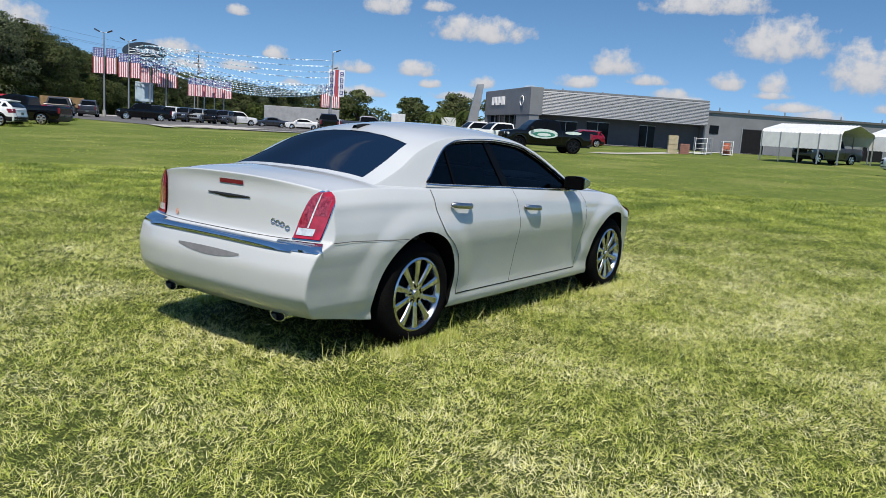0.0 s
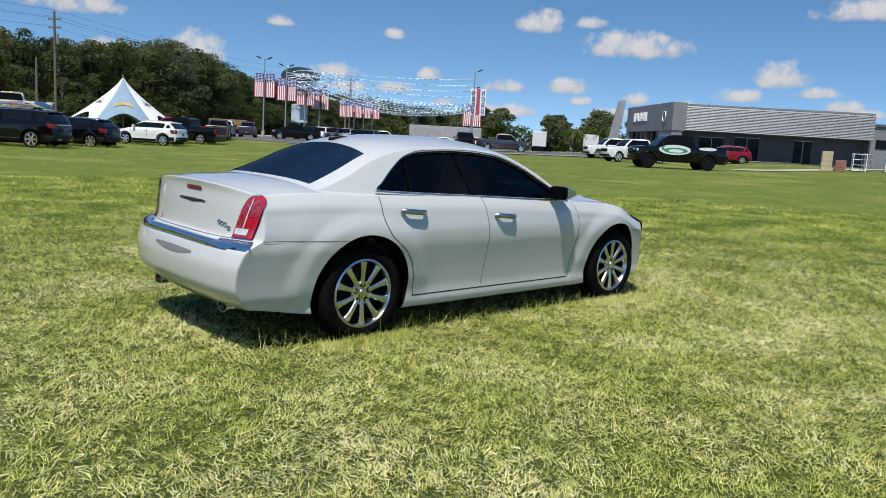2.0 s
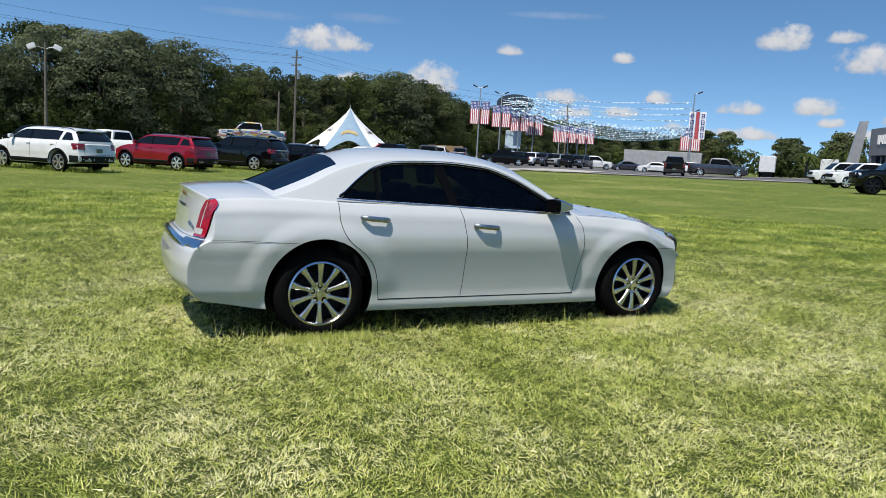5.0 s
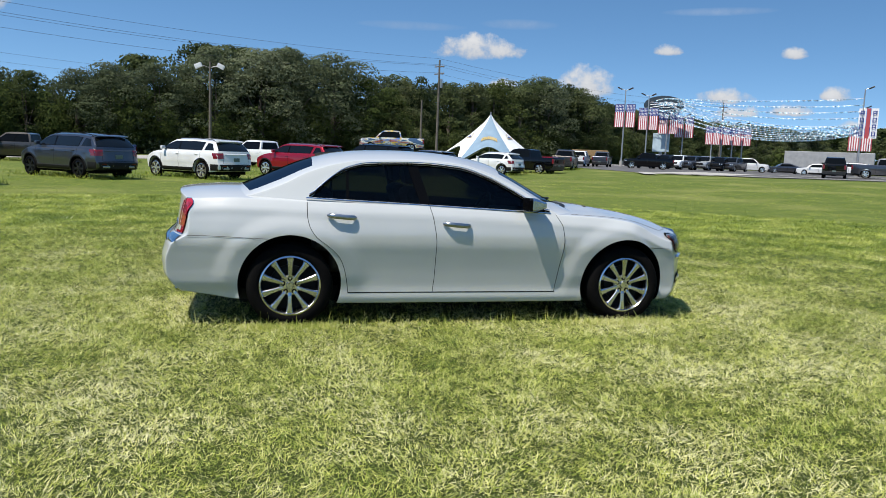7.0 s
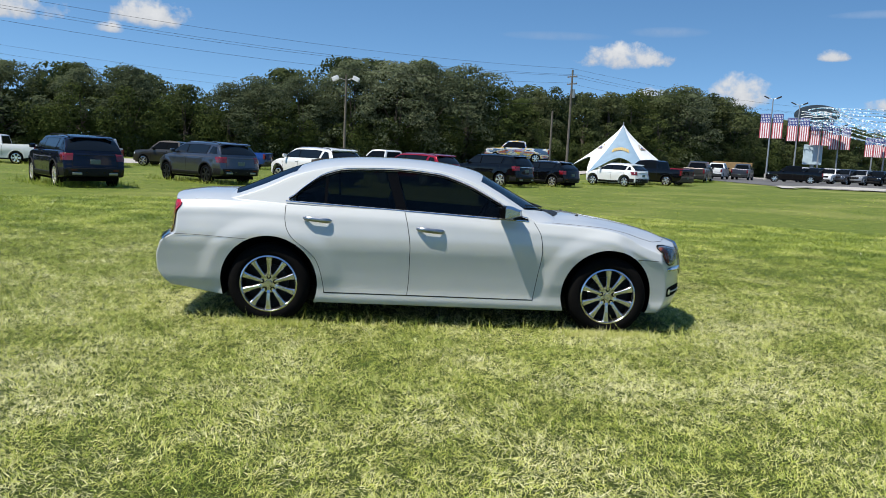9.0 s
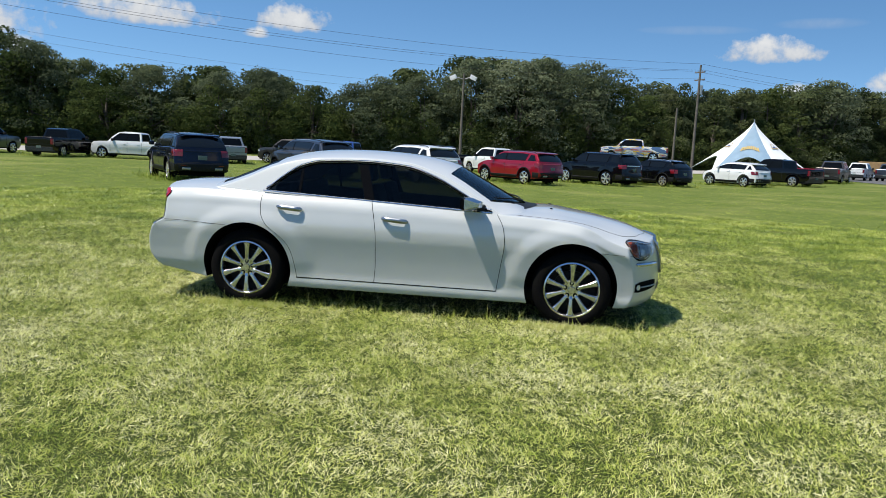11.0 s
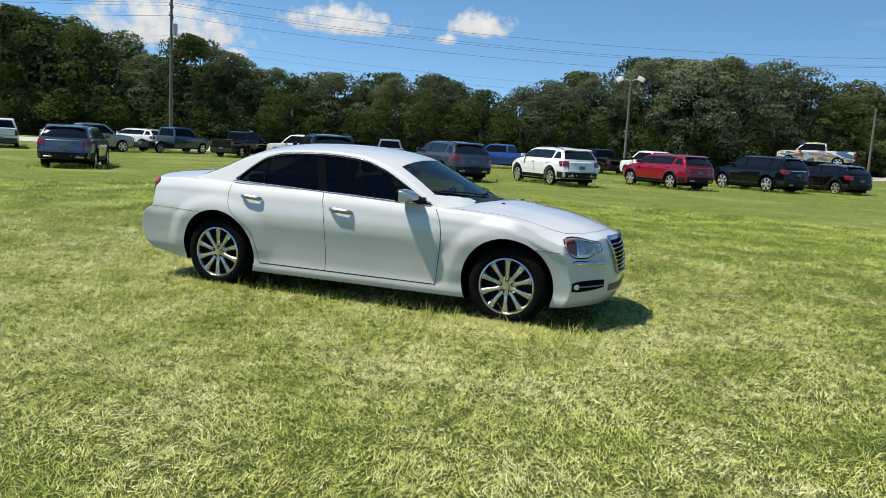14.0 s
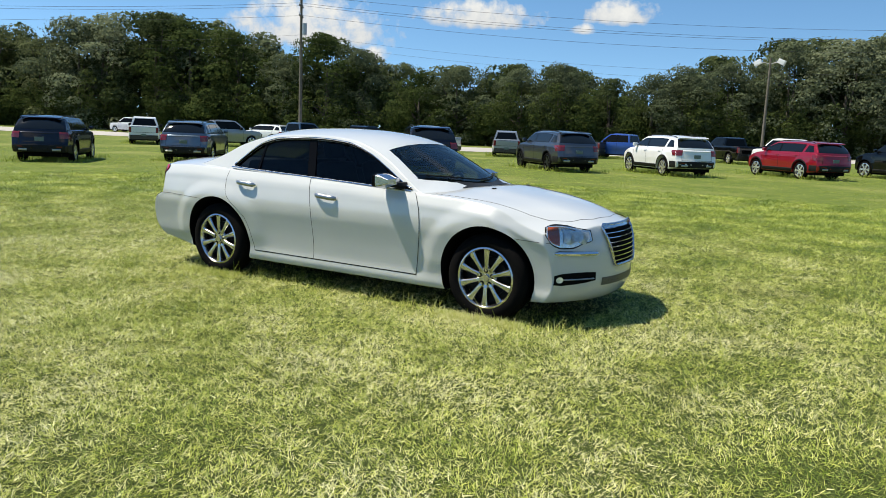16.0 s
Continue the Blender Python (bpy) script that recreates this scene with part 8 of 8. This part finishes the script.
def tree(seed, x, y, h, spread, material, count=5200, size=0.40, label="broad dark green oak at the wood's edge", pointed=False):
    rng = np.random.default_rng(seed)
    root = thing("tree", x, y, 0, label, "tree", "trees at the wood's edge")
    lobes, radii = [], []
    for k in range(46):
        a = rng.uniform(0, 2 * np.pi)
        t = rng.uniform(0.03, 0.95)
        reach = spread * (0.86 if t < 0.55 else 0.86 * (1 - 0.85 * ((t - 0.55) / 0.42) ** 1.6))
        if pointed:
            reach = spread * (0.95 - 0.85 * t)
        rr = reach * rng.uniform(0.45, 1.0)
        lobes.append((rr * math.cos(a), rr * math.sin(a), h * t))
        q = spread * rng.choice([0.12, 0.18, 0.25, 0.32]) * rng.uniform(0.8, 1.2)
        radii.append((q * rng.uniform(0.8, 1.4), q * rng.uniform(0.8, 1.4), q * rng.uniform(0.6, 1.0)))
    lobes.append((0, 0, h * 0.84))
    radii.append((spread * 0.30, spread * 0.30, h * 0.12))
    top = max(c[2] + r[2] for c, r in zip(lobes, radii))
    lobes = [(c[0], c[1], c[2] * h / top) for c in lobes]
    crown = new("crown", card_mesh("crown", cards(rng, lobes, radii, count, size), material))
    crown.parent = root
    bm = bmesh.new()
    tube(bm, [(0, 0, -0.2), (0.05, 0.02, h * 0.2), (rng.uniform(-0.3, 0.3), rng.uniform(-0.3, 0.3), h * 0.45), (0.1, 0.1, h * 0.75)], [0.36, 0.28, 0.20, 0.06], 8)
    part("trunk", bm, BARK, root)
    for c in lobes[:6]:
        bm = bmesh.new()
        z0 = h * rng.uniform(0.2, 0.4)
        tube(bm, [(0, 0, z0), (c[0] * 0.5, c[1] * 0.5, (z0 + c[2]) / 2 + 0.2), c], [0.14, 0.09, 0.03], 6)
        part("limb", bm, BARK, root)
    return root


TREE_LINE = [(-300, 20), (-210, 40), (-120, 62), (-75, 75), (-45, 86), (-10, 104), (30, 124), (70, 152), (130, 195), (240, 260)]
TREE_TOP = table([(-300, 16), (-118, 16.4), (-114, 14), (-108, 15), (-102, 16.9), (-92, 17.7), (-86, 16.9), (-80, 16.5), (-76, 14.2), (-73, 11.5), (-69, 13.9), (-66, 14.7), (-62, 13.7),
                  (-57, 10.3), (-53, 10.4), (-47, 11.4), (-42, 12.2), (-38, 10.7), (-36, 11.7), (-33, 11.3), (-30, 9.9), (-26, 9), (-24, 10.6), (-20, 12.2), (-17, 11.3), (-13, 13.6), (-10.5, 13.2), (-7.5, 15.2), (-5, 14),
                  (-3, 15.6), (0, 15.4), (3, 16.4), (7, 16.9), (10, 16), (12, 14.2), (18, 14.7), (25, 14.6), (31, 13.8), (38, 14.8), (45, 14.4), (52, 16.2), (58, 17.3), (64, 16.6), (70, 15.6), (79, 15), (85, 13.9), (240, 15)])



def plant_wood():
    rng = random.Random(11)
    looks = [(LEAF, "broad dark green oak at the wood's edge"), (LEAF_GREY, "tall grey-green oak hung with moss"), (LEAF, "broad dark green oak at the wood's edge"), (LEAF_LIGHT, "leafy yellow-green tree grown over with vines")]
    kinds = [tree(100 + k, -400 - 12 * k, 300, 14.0, 5.4 + 0.4 * (k % 3), looks[k % 4][0], 9200, 0.24, looks[k % 4][1]) for k in range(8)]
    back_kinds = [tree(140 + k, -400 - 12 * k, 330, 14.0, 5.6, LEAF_GREY if k == 1 else LEAF, 3400, 0.37) for k in range(3)]
    grey_kinds = [kinds[1], kinds[5]]
    tall_kinds = [tree(160 + k, -400 - 12 * k, 360, 14.0, 4.6, LEAF, 8000, 0.24, "tall dark green tree with a pointed crown", True) for k in range(3)]
    for (xa, ya), (xb, yb) in zip(TREE_LINE[1:], TREE_LINE[2:]):
        length = math.hypot(xb - xa, yb - ya)
        n = max(2, int(length / 6.0))
        ux, uy = (xb - xa) / length, (yb - ya) / length
        for k in range(n):
            for row, back in ((0, 0.0), (1, 6.0)):
                t = (k + rng.uniform(0.1, 0.9)) / n
                x, y = xa + (xb - xa) * t - uy * back, ya + (yb - ya) * t + ux * back
                h = TREE_TOP(xa + (xb - xa) * t) * (rng.uniform(0.93, 1.03) if row == 0 else rng.uniform(0.96, 1.07))
                s = h / 14.0
                w = s * rng.uniform(1.0, 1.35)
                copy_thing(rng.choice(back_kinds if row else grey_kinds if -60 < x < 14 and rng.random() < (0.85 if x > -24 else 0.5) else tall_kinds if x > 10 and rng.random() < 0.65 else kinds), pose(x, y, ground_z(x, y) - 0.1, 0, 0, rng.uniform(0, 360)) @ Matrix.Diagonal((w, w, s, 1)))
    kinds = kinds + back_kinds + tall_kinds
    for k in kinds:      # the models themselves stand in the wood too
        i = kinds.index(k)
        x = -60 + i * 12
        y = table(TREE_LINE)(x) + 11
        s = TREE_TOP(x) / 14.5
        k.matrix_basis = pose(x, y, ground_z(x, y), 0, 0, 40 * i) @ Matrix.Diagonal((s, s, s, 1))
    # bushes, vines and young growth along the wood's foot
    g = np.random.default_rng(5)
    line = table(TREE_LINE)
    lob, rad = [], []
    for _ in range(520):
        x = g.uniform(-150, 105)
        y = line(x) - 1.6 + g.uniform(-1.2, 2.2)
        hgt = min(g.uniform(0.22, 1.0) ** 1.2 * 8.6, TREE_TOP(x) * 0.72)
        for z in np.arange(0.6, hgt, 1.3):
            q = g.uniform(0.7, 1.5)
            lob.append((x + g.normal(0, 0.7), y - 0.75 * min(z, 3.6) + 0.35 * max(0.0, z - 4.0) + g.normal(0, 0.4), z))
            rad.append((q, q * 0.8, q * 0.9))
    ob = new("undergrowth", card_mesh("undergrowth", cards(g, lob, rad, 165000, 0.215), LEAF_LIGHT))
    tagged(ob, "dense green undergrowth and vines along the wood", "woods", kind="stuff")
    # the depth of the wood behind the first trees
    n = 74000
    x = g.uniform(-150, 105, n)
    tops = np.array([TREE_TOP(v) for v in x])
    p = np.stack([x, np.array([line(v) for v in x]) + g.uniform(1.5, 8.0, n), tops * (0.72 + 0.10 * np.sin(x * 0.55) * np.sin(x * 0.23)) * g.uniform(0, 1, n)], 1)
    u, v = np.clip(g.normal(0, 0.34, (2, n, 3)), -0.6, 0.6)
    ob = new("dark_woods", card_mesh("dark_woods", np.stack([p - u, p + u, p + v * 1.4], 1), LEAF))
    tagged(ob, "dark dense woodland foliage behind the first trees", "woods", kind="stuff")


plant_wood()


def far_trees():
    """Trees beyond the lot."""
    rng = random.Random(3)
    a = tree(201, 150, 150, 9.0, 4.4, LEAF, 2600, 0.42)
    for x, y, h in ((118, 112, 9), (126, 104, 8), (138, 100, 10), (150, 98, 9.5), (158, 92, 11), (166, 88, 9), (172, 82, 10.5), (150, 110, 8), (176, 74, 9), (188, 60, 8), (200, 40, 8), (112, 118, 8), (133, 108, 8.5), (144, 104, 9), (155, 100, 8), (163, 95, 9), (170, 78, 8), (182, 70, 8.5), (194, 50, 7.5), (122, 122, 9.5)):
        s = h / 9.0
        copy_thing(a, pose(x, y, ground_z(x, y), 0, 0, rng.uniform(0, 360)) @ Matrix.Diagonal((s * 1.1, s * 1.1, s, 1)))


far_trees()


def far_scrub():
    g = np.random.default_rng(9)
    lob, rad = [], []
    for _ in range(110):
        t = g.uniform(0, 1)
        x, y = 104 + 96 * t + g.normal(0, 3), 128 - 92 * t + g.normal(0, 3)
        hgt = g.uniform(2.5, 6.0)
        lob.append((x, y, hgt * 0.45 + 0.6))
        q = g.uniform(2.0, 3.6)
        rad.append((q, q, hgt * 0.58))
    tagged(new("scrub", card_mesh("scrub", cards(g, lob, rad, 26000, 0.5), LEAF_LIGHT)), "low green scrub beyond the lot", "bushes", kind="stuff")


far_scrub()


def palm(x, y, h):
    root = thing("palm_tree", x, y, 0, "small light green palm beside the lot", "palm", "palms")
    bm = bmesh.new()
    tube(bm, [(0, 0, 0), (0.1, 0, h * 0.5), (0, 0.05, h)], [0.2, 0.16, 0.13], 8)
    part("trunk", bm, BARK, root)
    rng = random.Random(int(x))
    for k in range(14):
        a = 2 * math.pi * k / 14 + rng.uniform(-0.2, 0.2)
        up = rng.uniform(0.1, 0.9)
        bm = bmesh.new()
        rows = []
        for t in span(0, 1, 7):
            r, z = 2.3 * t, h + 1.3 * up * t - 2.0 * t * t
            w = 0.34 * math.sin(math.pi * min(0.97, t + 0.06))
            rows.append([(r * math.cos(a) - w * math.sin(a), r * math.sin(a) + w * math.cos(a), z - 0.2 * w), (r * math.cos(a), r * math.sin(a), z + 0.05), (r * math.cos(a) + w * math.sin(a), r * math.sin(a) - w * math.cos(a), z - 0.2 * w)])
        sheet(bm, rows)
        part("frond", bm, LEAF_LIGHT, root)


for x, y, h in ((86, 66, 3.6), (90, 63, 4.0), (94, 60, 3.6), (98, 58, 4.2)):
    palm(x, y, h)
